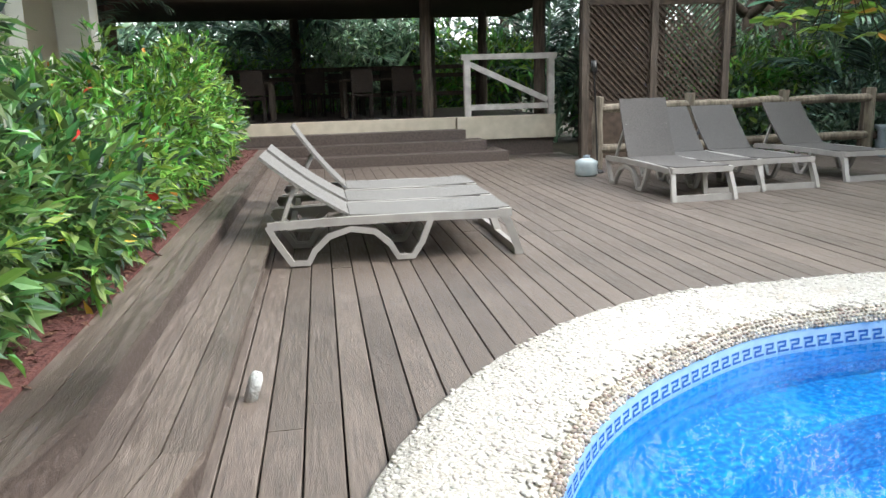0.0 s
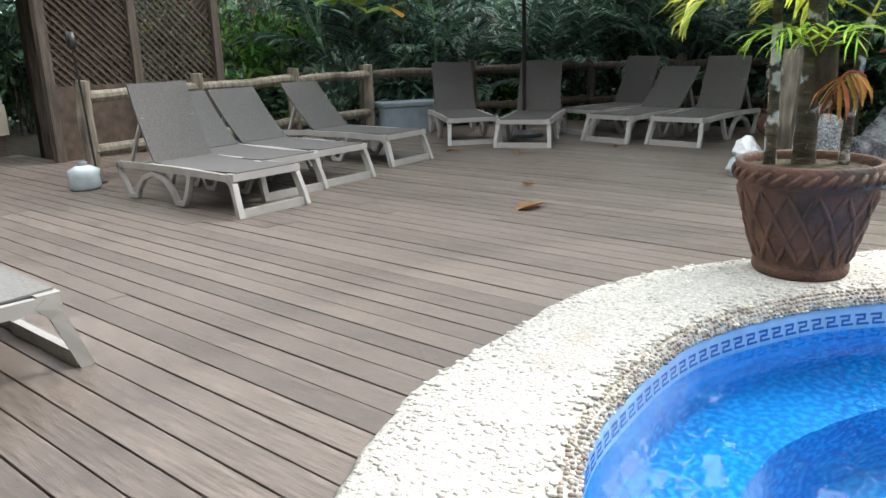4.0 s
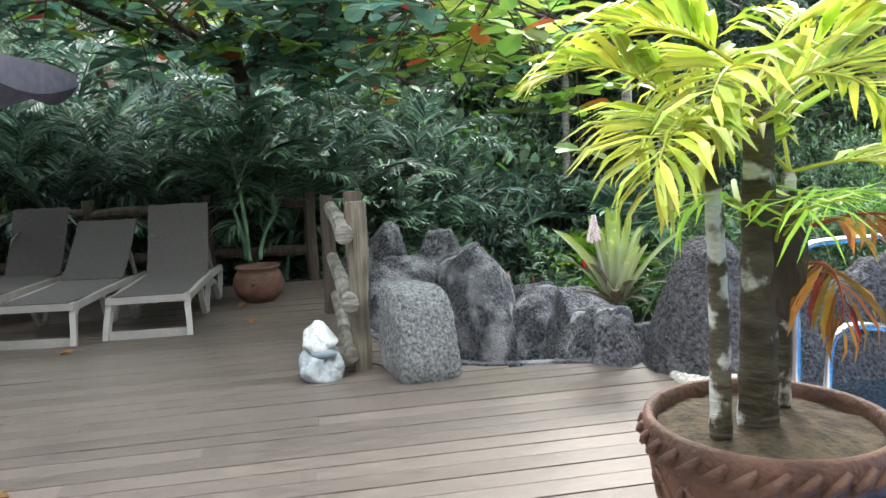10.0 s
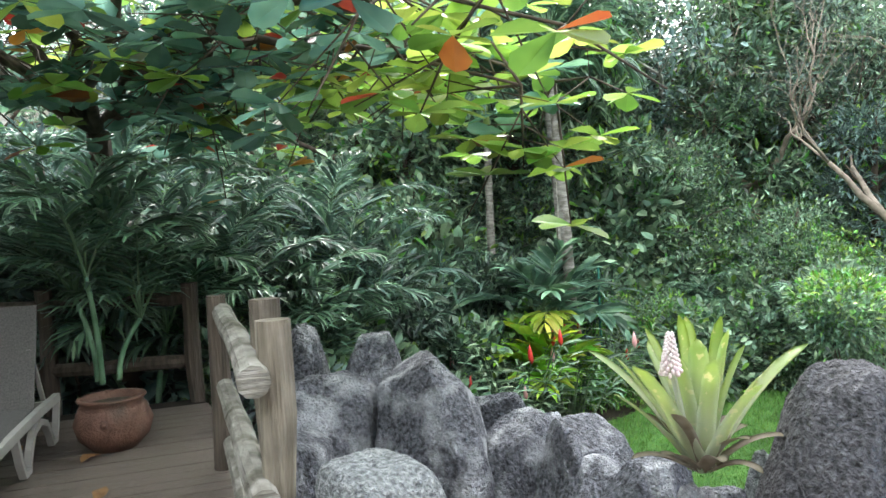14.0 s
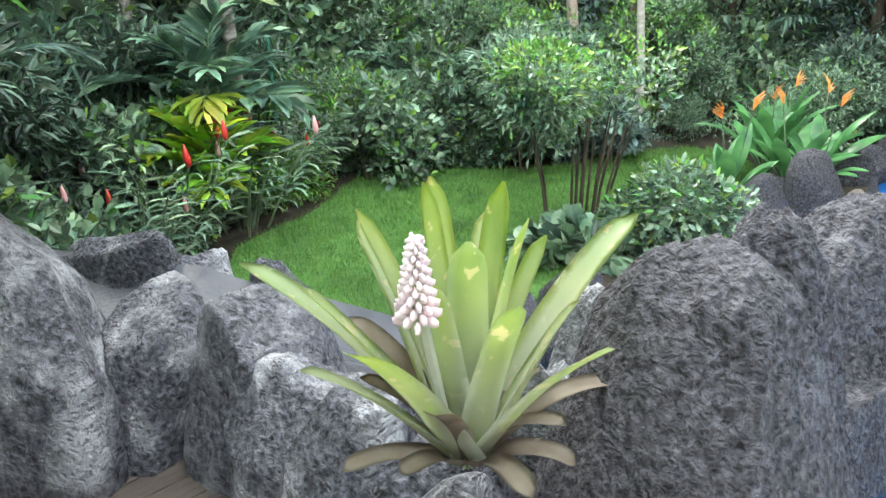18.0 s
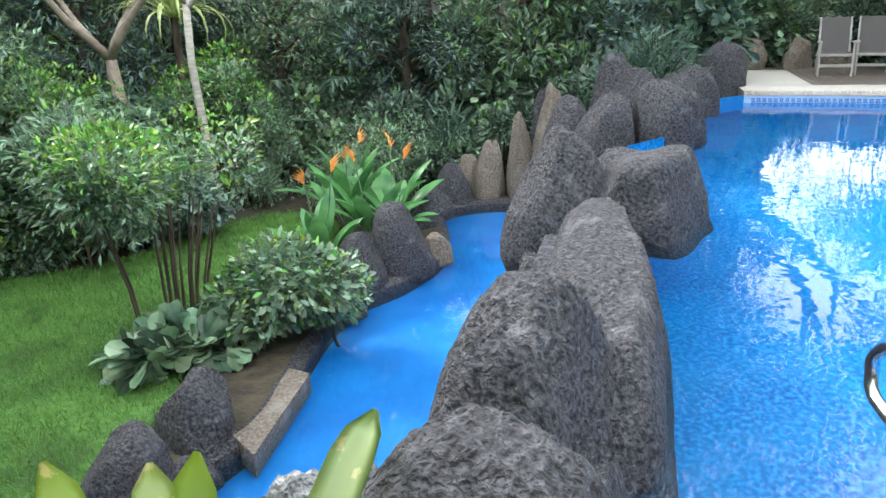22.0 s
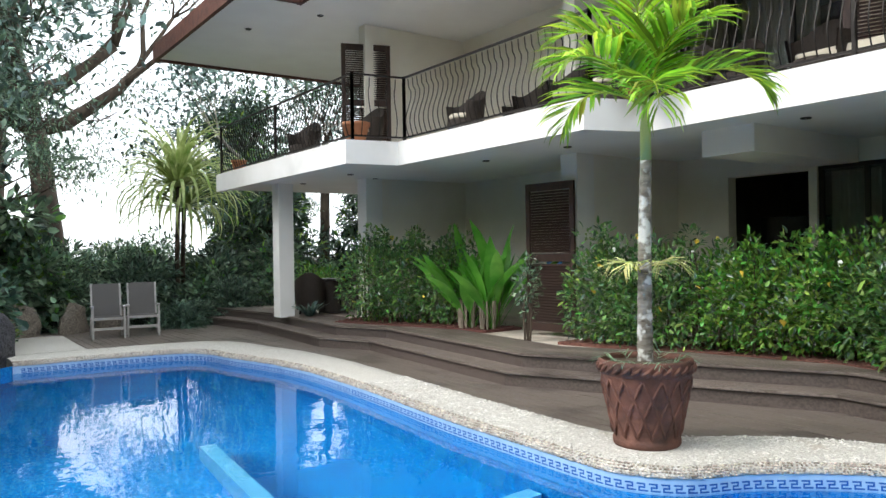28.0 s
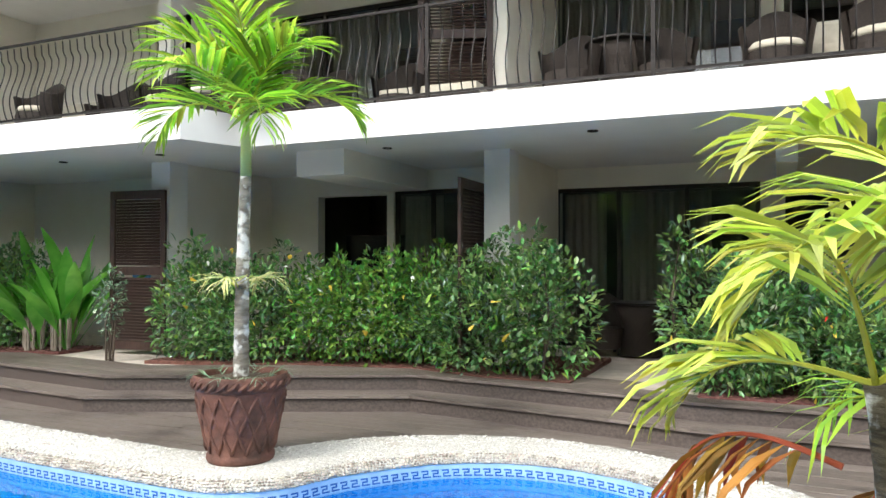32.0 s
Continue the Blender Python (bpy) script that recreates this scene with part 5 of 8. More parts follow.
copy_thing(grey, pose(8.26, 7.8, 0, 0, 0, 24))
copy_thing(grey, pose(9.85, 7.98, 0, 0, 0, -12))
copy_thing(mid, pose(9.22, 7.13, 0, 0, 0, -8))
copy_thing(grey, pose(9.26, 6.2, 0, 0, 0, -3))


# ---- terracotta planters ----
def planter(name, label, r0, r1, h, material, relief, seed):
    t = thing(name, label, "planter")
    body = lathe([(0.02, 0.0), (r0, 0.0), (r0 + 0.012, 0.02), (r0 + 0.012, 0.055), (r0 - 0.004, 0.07), (r0 + (r1 - r0) * 0.45, h * 0.45), (r1 * 0.945, h - 0.13), (r1 * 0.95, h - 0.11)], 48)
    part("body", body, material, t, smooth=True)
    rim = lathe([(r1 * 0.94, h - 0.125), (r1 * 0.985, h - 0.11), (r1, h - 0.09), (r1, h - 0.035), (r1 * 0.99, h - 0.008), (r1 * 0.96, h), (r1 * 0.92, h - 0.005), (r1 * 0.9, h - 0.03), (r1 * 0.88, h - 0.16)], 48)
    part("rim", rim, material, t, smooth=True)
    # rope pattern round the rim
    rope = bmesh.new()
    for k in range(30):
        a = k * math.tau / 30
        p0 = Vector((r1 * 1.005 * math.cos(a), r1 * 1.005 * math.sin(a), h - 0.095))
        p1 = Vector((r1 * 1.01 * math.cos(a + 0.13), r1 * 1.01 * math.sin(a + 0.13), h - 0.065))
        p2 = Vector((r1 * 1.0 * math.cos(a + 0.2), r1 * 1.0 * math.sin(a + 0.2), h - 0.035))
        sweep([p0, p1, p2], [0.012, 0.019, 0.01], 6, rope)
    part("rope_moulding", rope, material, t, smooth=True)
    if relief:
        for k in range(15):
            for sgn in (-1, 1):
                pts = []
                for j in range(11):
                    u = j / 10
                    z = 0.085 + (h - 0.235) * u
                    r = r0 + (r1 * 0.95 - r0) * (z - 0.07) / (h - 0.2) + 0.002 + 0.004 * math.sin(u * math.pi * 5 + (0 if sgn > 0 else math.pi))
                    aa = k * math.tau / 15 + sgn * 0.62 * u
                    pts.append((r * math.cos(aa), r * math.sin(aa), z))
                part("woven_strip", sweep(pts, [0.008] + [0.014] * 9 + [0.008], 6), material, t, smooth=True)
    rng = random.Random(seed)
    soil = bmesh.new()
    bmesh.ops.create_grid(soil, x_segments=14, y_segments=14, size=r1 * 0.9)
    for v in soil.verts:
        k = v.co.length
        if k > r1 * 0.88:
            v.co *= r1 * 0.88 / k
        v.co.z = h - 0.06 + 0.015 * rng.random() + 0.03 * (1 - k / r1)
    part("soil", soil, M["soil"], t, smooth=True)
    return t


pot_a = set_at(planter("planter", "large brown terracotta planter standing on the coping", 0.24, 0.375, 0.63, M["terra"], True, 1), pose(4.53, 3.4, 0.038))
pot_b = set_at(planter("planter", "red terracotta planter with basket-weave relief on the coping", 0.26, 0.38, 0.7, M["terra_red"], True, 2), pose(1.53, -1.0, 0.038))


def round_pot():
    t = thing("round_pot", "bulbous orange clay pot beside the log fence", "pot")
    part("body", lathe([(0.02, 0), (0.2, 0.0), (0.32, 0.12), (0.36, 0.26), (0.31, 0.4), (0.27, 0.45), (0.31, 0.48), (0.31, 0.5), (0.26, 0.5), (0.24, 0.42)], 36), M["terra"], t, smooth=True)
    part("soil", lathe([(0.01, 0.43), (0.25, 0.43)], 24), M["soil"], t)
    knob = bmesh.new()
    bmesh.ops.create_uvsphere(knob, u_segments=10, v_segments=8, radius=0.035, matrix=Matrix.Translation((-0.35, 0.05, 0.3)))
    part("boss", knob, M["terra"], t, smooth=True)
    return t


set_at(round_pot(), pose(10.6, 5.33, 0) @ Matrix.Scale(0.76, 4))

# ---- stainless steps rail ----
def handrail(y):
    t = thing("pool_handrail", "stainless steel pool handrail on two foot plates", "handrail", group="pool handrails")
    pts = [(5.87, y, 0.03), (5.88, y, 0.45), (5.9, y, 0.78), (5.93, y - 0.04, 0.9), (5.96, y - 0.14, 0.95), (6.0, y - 0.5, 0.95), (6.03, y - 0.66, 0.92), (6.08, y - 1.35, 0.58), (6.1, y - 1.5, 0.46), (6.1, y - 1.48, 0.38), (6.08, y - 1.35, 0.34), (6.0, y - 0.9, 0.4), (5.93, y - 0.4, 0.5), (5.91, y - 0.27, 0.48), (5.9, y - 0.21, 0.4), (5.9, y - 0.2, 0.03)]
    fine = [tuple(p) for p in smooth_line(pts, 0.05)]
    part("tube", sweep(fine, 0.022, 10), M["steel"], t, smooth=True)
    for q in (pts[0], pts[-1]):
        m = lathe([(0.022, 0.03), (0.05, 0.03), (0.055, 0.02), (0.055, 0.0)], 20)
        ob = part("foot_plate", m, M["steel"], t, smooth=True)
        ob.location = (q[0], q[1], 0.033)
    return t


handrail(2.34)


# ---- stones ----
def rock(x, y, z, size, seed, material, rz=0, cuts=3, rough=0.16, peak=0.0, label="", detail=4, tilt=(0, 0), square=2.7):
    ob = part("boulder", boulder(size, seed, cuts, rough, peak, detail, square), material, smooth=True)
    ob.matrix_basis = pose(x, y, z, tilt[0], tilt[1], rz)
    return tagged(ob, label or "dark weathered volcanic boulder beside the pool", "boulder")


GREY = "grey lichen-streaked volcanic boulder edging the deck"
DARK = "dark brown pitted lava boulder between pool and stream"
BLOCK = [
        # blocky row behind the deck's edge, on the lower landing: place, foot, full size, seed, turn, taper
        (10.75, 3.95, -0.65, (0.75, 0.6, 1.5), 11, 10, 0.25), (10.55, 3.4, -0.65, (1.05, 0.8, 1.27), 12, -50, 0.12), (10.15, 3.75, -0.65, (1.15, 0.75, 1.06), 13, -55, 0.02), (9.55, 4.1, -0.65, (0.95, 0.5, 0.92), 19, -8, 0.06),
        (9.78, 3.12, -0.65, (0.85, 0.95, 1.2), 14, -48, 0.06), (9.62, 2.62, -0.65, (0.82, 0.72, 0.74), 15, -45, 0.2), (9.05, 2.28, -0.65, (0.85, 0.72, 0.82), 16, -50, 0.26),
        (8.6, 2.42, -0.65, (0.7, 0.6, 0.66), 10, 20, 0.15), (8.15, 2.52, -0.65, (0.85, 0.62, 0.86), 17, -30, 0.2), (7.75, 2.4, -0.65, (0.7, 0.62, 0.8), 18, 0, 0.15)]
for x, y, z, size, seed, rz, pk in BLOCK:
    rock(x, y, z, size, seed, M["rock"], rz, 3, 0.06, pk, GREY, 6, (0, 0), 7.0)
# outer bank of the runnel, going down to the stream
for x, y, z, size, seed, rz, pk, tl in [
        (11.45, 2.22, -1.7, (1.35, 0.5, 1.66), 21, 32, 0.12, (0, 0)), (12.75, 2.95, -1.7, (1.4, 0.6, 1.6), 22, 25, 0.1, (0, 0)), (13.2, 3.9, -1.6, (1.4, 0.7, 1.75), 26, -25, 0.15, (0, 0)), (11.9, 4.3, -0.6, (0.9, 0.6, 0.85), 29, 10, 0.1, (0, 0)),
        (10.86, 1.72, -1.8, (0.56, 0.48, 1.5), 23, 25, 0.08, (0, 0)), (10.52, 1.28, -1.8, (0.66, 0.5, 1.4), 24, 40, 0.14, (0, 6)), (10.38, 0.72, -1.85, (0.66, 0.5, 0.78), 25, 70, 0.15, (0, 0)), (10.3, 0.12, -1.85, (0.6, 0.5, 0.62), 30, 80, 0.15, (0, 0)),
        (9.05, 1.5, -1.9, (0.7, 0.55, 1.25), 20, 30, 0.15, (0, 0)), (8.45, 1.45, -1.9, (0.75, 0.6, 1.6), 28, 50, 0.2, (0, 0))]:
    rock(x, y, z, size, seed, M["rock"], rz, 4, 0.08, pk, "grey lichen-streaked boulder on the bank of the runnel", 5, tl, 5.0)
# pale pitted stones on the stream side of the dark boulders
for x, y, z, size, seed, rz, pk in [(7.66, 1.78, -1.9, (0.6, 0.62, 2.36), 27, 20, 0.2), (7.72, 1.22, -1.9, (0.62, 0.7, 2.05), 68, 50, 0.22), (7.6, 2.12, -1.2, (0.42, 0.4, 1.5), 40, 10, 0.2)]:
    rock(x, y, z, size, seed, M["rock_pale"], rz, 3, 0.1, pk, "pale pitted boulder beside the dark lava boulders", 5, (0, 0), 2.8)
for x, y, z, size, seed, rz, pk, tl, sq in [
        # the dark ridge between pool and stream
        (7.05, 2.16, -1.0, (1.0, 0.95, 1.88), 31, 4, 0.3, (0, 0), 2.05), (7.24, 1.6, -1.9, (0.9, 0.8, 2.67), 32, 6, 0.26, (0, 0), 2.05), (7.2, 0.72, -1.9, (1.04, 1.6, 2.5), 33, 0, 0.22, (0, 0), 2.4),
        (6.99, -0.52, -1.4, (0.74, 3.25, 1.68), 34, 0, 0.1, (0, 0), 5.0), (6.92, 1.35, -1.1, (0.4, 1.1, 1.25), 47, 0, 0.1, (0, 0), 3.0), (7.62, -0.35, -1.9, (0.5, 0.7, 1.86), 41, 20, 0.2, (0, 0), 2.5), (7.4, -0.8, -1.9, (0.5, 0.9, 1.75), 69, 10, 0.15, (0, 0), 2.5),
        (7.4, -2.78, -0.82, (1.1, 1.0, 1.44), 35, -15, 0.46, (0, 2), 2.05), (6.74, -2.72, -0.5, (0.86, 1.05, 0.92), 36, -20, -0.06, (0, 10), 7.0), (7.55, -1.85, -1.9, (0.36, 0.7, 1.72), 49, 0, 0.1, (0, 0), 2.7), (7.0, -3.85, -0.9, (0.85, 0.8, 1.12), 48, 0, 0.2, (0, 0), 2.5),
        (7.55, -4.6, -1.9, (0.65, 1.1, 1.85), 37, 0, 0.15, (0, 0), 2.5), (7.75, -5.75, -1.9, (0.7, 0.8, 2.0), 42, 30, 0.2, (0, 0), 2.5),
        (7.22, -6.4, -0.9, (0.8, 0.8, 1.33), 38, 30, 0.15, (0, 0), 2.8), (6.48, -6.65, -0.7, (0.85, 0.95, 1.32), 39, 60, 0.12, (0, 6), 2.8), (6.92, -7.55, -0.8, (0.75, 0.8, 1.43), 43, 20, 0.2, (0, 0), 2.8), (7.75, -7.1, -1.8, (0.8, 0.8, 2.1), 63, 20, 0.2, (0, 0), 2.8),
        (6.35, -8.0, -0.8, (0.8, 0.9, 1.3), 44, 20, 0.2, (0, 0), 2.8), (6.05, -9.3, -0.7, (0.8, 1.0, 1.2), 46, 20, 0.2, (0, 0), 2.8), (7.2, -8.6, -1.5, (0.85, 0.85, 2.2), 55, 20, 0.2, (0, 0), 2.8), (5.5, -11.0, -0.4, (0.85, 0.8, 1.15), 45, 50, 0.05, (0, 0), 3.2), (6.2, -10.9, -0.4, (0.9, 0.9, 1.0), 59, 50, 0.15, (0, 0), 3.0)]:
    rock(x, y, z, size, seed, M["rock_brown"], rz, 1, 0.08, pk, DARK, 6 if y > -1 else 5, tl, sq)
# stones on the far bank of the stream
for x, y, z, size, seed in [
        (10.28, -0.6, -1.95, (0.7, 0.66, 0.76), 65), (10.22, -1.42, -1.95, (0.66, 0.62, 0.8), 66), (10.0, -0.95, -1.95, (0.4, 0.5, 0.36), 67),
        (10.12, -4.95, -1.95, (0.8, 0.7, 0.92), 51), (9.78, -5.7, -1.95, (0.8, 0.8, 1.1), 52), (10.25, -5.6, -1.95, (0.6, 0.6, 0.7), 53), (10.05, -4.35, -1.95, (0.5, 0.6, 0.45), 60),
        (10.05, -7.6, -1.95, (0.65, 0.6, 0.8), 56), (10.1, -8.4, -1.95, (0.6, 0.7, 0.62), 57), (9.9, -9.15, -1.95, (0.66, 0.6, 0.9), 58), (8.0, -8.9, -1.9, (0.7, 0.7, 1.5), 61), (8.4, -9.9, -1.9, (0.62, 0.6, 2.0), 62)]:
    rock(x, y, z, size, seed, M["rock_brown"], seed * 37, 3, 0.08, 0.15, "grey-brown rounded boulder on the bank of the stream", 4, (0, 0), 3.0)
for x, y, z, size, seed in [(9.35, -9.55, -1.95, (0.62, 0.55, 1.24), 72), (8.78, -9.6, -1.95, (0.56, 0.52, 1.7), 73), (8.28, -9.45, -1.95, (0.56, 0.55, 2.16), 74), (9.7, -9.75, -1.95, (0.55, 0.55, 0.95), 75)]:
    rock(x, y, z, size, seed, M["rock_tan"], seed * 31, 3, 0.09, 0.16, "brown-grey upright stone at the head of the stream", 4, (0, 0), 3.0)
rock(9.42, -6.28, -1.95, (0.42, 0.38, 0.56), 54, M["rock_tan"], 10, 3, 0.1, 0.1, "tan boulder at the water's edge of the stream")
rock(7.52, 4.08, 0.0, (0.54, 0.46, 0.6), 71, M["rock_pale"], 12, 0, 0.06, 0.16, "pale grey pitted boulder standing on the deck", 5, (0, 0), 6.0)
for k, (x, y, w) in enumerate([(4.6, -14.6, 0.9), (3.6, -14.7, 0.8), (5.4, -14.4, 0.9), (2.8, -14.9, 0.9)]):
    rock(x, y, -0.35, (w, 0.5, 1.0), 80 + k, M["rock_tan"], k * 40, 4, 0.12, 0.1, "brown boulder of the low wall behind the deck")


def speaker_rock():
    t = thing("garden_speaker", "white and grey rock-shaped garden loudspeaker on the deck", "speaker")
    part("shell", boulder((0.36, 0.3, 0.24), 91, 4, 0.16, 0.1, 4, 3.0), M["bluegrey_stone"], t, "grey-white speckled body", smooth=True)
    ob = part("cap_stone", boulder((0.29, 0.25, 0.18), 92, 5, 0.2, 0.4, 4), M["whitestuff"], t, "chalk-white peaked top", smooth=True)
    ob.location = (0.01, 0.0, 0.2)
    grill = bmesh.new()
    bmesh.ops.create_uvsphere(grill, u_segments=14, v_segments=8, radius=0.06, matrix=Matrix.Translation((-0.12, -0.03, 0.19)) @ Matrix.Diagonal((0.6, 1.5, 0.55, 1)))
    part("grille", grill, M["bluegrey"], t, smooth=True)
    return t


set_at(speaker_rock(), pose(7.6, 4.75, 0.0))
part("cable", sweep([tuple(p) for p in smooth_line([(7.62, 4.65, 0.012), (7.8, 4.5, 0.01), (7.75, 4.35, 0.01), (7.6, 4.3, 0.012)], 0.05)], 0.006, 6), M["black"])
tagged(bpy.data.objects["cable"], "black cable lying on the deck behind the speaker", "cable")

# runnel of grey cement behind the deck stones, and stream bed
runnel = thing("runnel", "grey cement water channel behind the deck boulders", "channel", kind="structure")
chan = [(13.6, 3.9), (12.0, 3.05), (10.95, 2.52), (10.3, 2.05), (9.95, 1.4), (9.6, 0.6), (9.4, 0.0)]
ca = smooth_line(chan, 0.15)
cn = line_normals([p.to_2d() for p in ca])
prof = [(-0.5, -2.4), (-0.48, -0.33), (-0.35, -0.45), (0.0, -0.5), (0.35, -0.45), (0.5, -0.3), (0.55, -0.3), (0.6, -2.4)]
cv, cf = [], []
for i, p in enumerate(ca):
    drop = -1.25 * max(0.0, (i / len(ca) - 0.6) / 0.4) ** 1.3
    for o, z in prof:
        cv.append((p.x + cn[i].x * o, p.y + cn[i].y * o, z + drop * (z > -1.5)))
k = len(prof)
cf = [(i * k + j, i * k + j + 1, (i + 1) * k + j + 1, (i + 1) * k + j) for i in range(len(ca) - 1) for j in range(k - 1)]
part("channel_bed", mesh("channel_bed", cv, cf, M["cement"], True), None, runnel)
BANK_L = [(10.2, 0.5), (10.11, -0.17), (10.03, -0.75), (9.82, -1.43), (9.77, -2.0), (9.9, -2.8), (10.0, -3.7), (9.97, -4.5), (9.6, -5.25), (9.37, -6.2), (9.5, -7.2), (9.85, -8.2), (9.8, -8.7), (9.3, -9.1), (8.6, -9.25)]
BANK_R = [(8.2, 1.4), (7.95, 0.5), (7.8, -0.6), (7.75, -1.6), (7.72, -2.4), (7.7, -3.2), (7.7, -4.0), (7.72, -4.8), (7.8, -5.5), (7.85, -6.2), (7.9, -6.9), (7.95, -7.6), (8.0, -8.2), (8.05, -8.8), (8.1, -9.2)]


def even(line, n):
    """A smooth line through the points, cut at n even steps of its knots."""
    p = [Vector(q) for q in line]
    out = []
    for k in range(n):
        u = k / (n - 1) * (len(p) - 1)
        i = min(int(u), len(p) - 2)
        t = u - i
        a, b, c, d = p[max(i - 1, 0)], p[i], p[i + 1], p[min(i + 2, len(p) - 1)]
        out.append(0.5 * ((2 * b) + (c - a) * t + (2 * a - 5 * b + 4 * c - d) * t * t + (3 * b - a - 3 * c + d) * t ** 3))
    return out


left, right = even(BANK_L, 90), even(BANK_R, 90)
stream = thing("stream", "blue-painted shallow stream winding below the pool rocks", "stream", kind="structure")
v, f = strip(right, STREAM - 0.3, left, STREAM - 0.3)
part("stream_floor", mesh("stream_floor", v, f, M["lagoon"]), None, stream)
for a, sgn in ((left, -1), (right, 1)):
    sn = line_normals(a)
    lip = [p + n * sgn * (0.14 + 0.05 * noise.noise(Vector((p.x * 3, p.y * 3, 0)))) for p, n in zip(a, sn)]
    v1, f1 = strip(a, STREAM - 0.3, a, STREAM + 0.07)
    v2, f2 = strip(a, STREAM + 0.07, lip, STREAM + 0.12)
    m1 = len(v1)
    part("stream_bank", mesh("stream_bank", v1 + v2, f1 + [tuple(i + m1 for i in g) for g in f2], M["rock_brown"], True), None, stream)
    v3, f3 = strip(lip, STREAM + 0.12, [p + n * sgn * 1.3 for p, n in zip(a, sn)], LAWN + 0.03)
    part("planted_bank", mesh("planted_bank", v3, f3, M["forest"], True), None, stream)
v, f = strip(right, STREAM, left, STREAM)
sw_ob = tagged(part("stream_water", mesh("stream_water", v, f, M["water"]), None), "clear shallow water over blue paint", "water", kind="structure")
sw_ob.visible_shadow = False
tagged(part("stepping_slab", prism([(9.62, -1.25), (9.74, -2.6), (10.3, -2.75), (10.1, -1.6)], -2.0, -1.69), M["rock_tan"]), "flat tan stone slab beside the stream", "stone slab")
# solid bank under the boulders between pool and stream
core = tagged(part("rock_bank", prism([(7.0, 2.4), (7.0, -1.1), (7.42, -1.3), (7.42, -2.2), (6.9, -2.4), (6.7, -3.4), (7.1, -4.5), (7.1, -5.7), (6.4, -6.5), (6.15, -8.0), (5.85, -9.6), (5.3, -10.6), (5.3, -11.2), (6.6, -11.2), (7.9, -9.4), (7.85, -5.6), (7.8, -3.4), (7.8, -1.5), (7.85, 0.5), (8.1, 1.6), (7.9, 2.4)][::-1], -2.4, -0.78), M["rock_brown"]), "cement bank under the pool boulders", "bank", kind="structure")
for x0, y0, x1, y1 in ((7.37, -2.2, 7.5, -1.35), (7.06, -5.75, 7.2, -4.55)):
    part("spill_lip", box(x0, x1, y0, y1, -0.8, -0.1, 0.02), M["rock_brown"], core)


# ---- log fence ----
def log(name, a, b, r, material, parent, seed=0):
    rng = random.Random(seed)
    a, b = Vector(a), Vector(b)
    n = max(3, int((b - a).length / 0.35))
    pts = [a + (b - a) * (i / n) + Vector((rng.uniform(-1, 1), rng.uniform(-1, 1), rng.uniform(-1, 1))) * 0.012 for i in range(n + 1)]
    return part(name, sweep(pts, [r * rng.uniform(0.92, 1.08) for _ in pts], 10), material, parent, smooth=False)


def fence(points, label, material, seed, height=0.95):
    t = thing("log_fence", label, "fence")
    for i, (x, y) in enumerate(points):
        log("post", (x, y, -0.4), (x, y, height + 0.12), 0.075, material, t, seed + i)
    for i, (a, b) in enumerate(zip(points, points[1:])):
        for z in (0.32, height - 0.05):
            log("rail", (a[0], a[1], z), (b[0], b[1], z + 0.02), 0.065, material, t, seed + 50 + i * 3 + int(z * 10))
    return t


fence([(3.95, 10.5), (5.4, 10.6), (7.0, 10.75), (8.6, 10.9)], "pale weathered log fence behind the loungers", M["log"], 1)
fence([(8.6, 11.0), (10.2, 10.1), (12.0, 8.9), (12.25, 7.4), (12.3, 6.0), (12.0, 4.75)], "dark log fence along the jungle edge of the deck", M["log_dark"], 7)
t = thing("log_fence", "weathered log posts with grey log rails ending at the deck boulders", "fence")
log("post", (7.71, 4.46, -0.3), (7.71, 4.45, 1.18), 0.068, M["log"], t, 21)
log("post", (8.0, 4.44, -0.3), (8.0, 4.43, 1.24), 0.066, M["log"], t, 22)
log("post", (9.72, 4.6, -0.3), (9.72, 4.6, 1.12), 0.065, M["log_dark"], t, 23)
for z, k in ((0.98, 0.062), (0.5, 0.058), (0.14, 0.05)):
    log("rail", (7.56, 4.53, z), (9.75, 4.57, z + 0.03), k, M["trunk"], t, int(z * 100))


# ---- small things on the deck ----
def fallen_leaf(x, y, s, rz, seed):
    rng = np.random.default_rng(seed)
    v, f = leaf_shape("broad")
    v = v * s
    v[:, 2] = v[:, 2] * 2 + 0.012 + 0.02 * rng.random(len(v))
    bm = bmesh.new()
    vs = [bm.verts.new(tuple(p)) for p in v]
    for g in f:
        bm.faces.new([vs[i] for i in g])
    lo = bmesh.ops.solidify(bm, geom=bm.faces[:], thickness=0.003)
    ob = part("fallen_leaf", bm, M["dryleaf"])
    ob.matrix_basis = pose(x, y, 0.004, 0, 0, rz)
    tagged(ob, "curled brown fallen leaf lying on the deck", "leaf", "fallen leaves")


for i, (x, y, s, rz) in enumerate([(5.4, 5.62, 0.3, 70), (7.6, 8.3, 0.18, 20), (7.9, 7.6, 0.2, 120), (10.4, 5.4, 0.16, 40), (9.6, 5.3, 0.16, 80), (8.9, 6.7, 0.12, 10), (5.2, 2.75, 0.14, 200), (4.6, 2.9, 0.12, 100), (6.1, 6.2, 0.14, 0), (5.6, 3.0, 0.1, 30), (1.9, -2.9, 0.13, 60), (10.9, 6.1, 0.14, 150), (3.6, 3.75, 0.08, 20)]):
    fallen_leaf(x, y, s, rz, i)


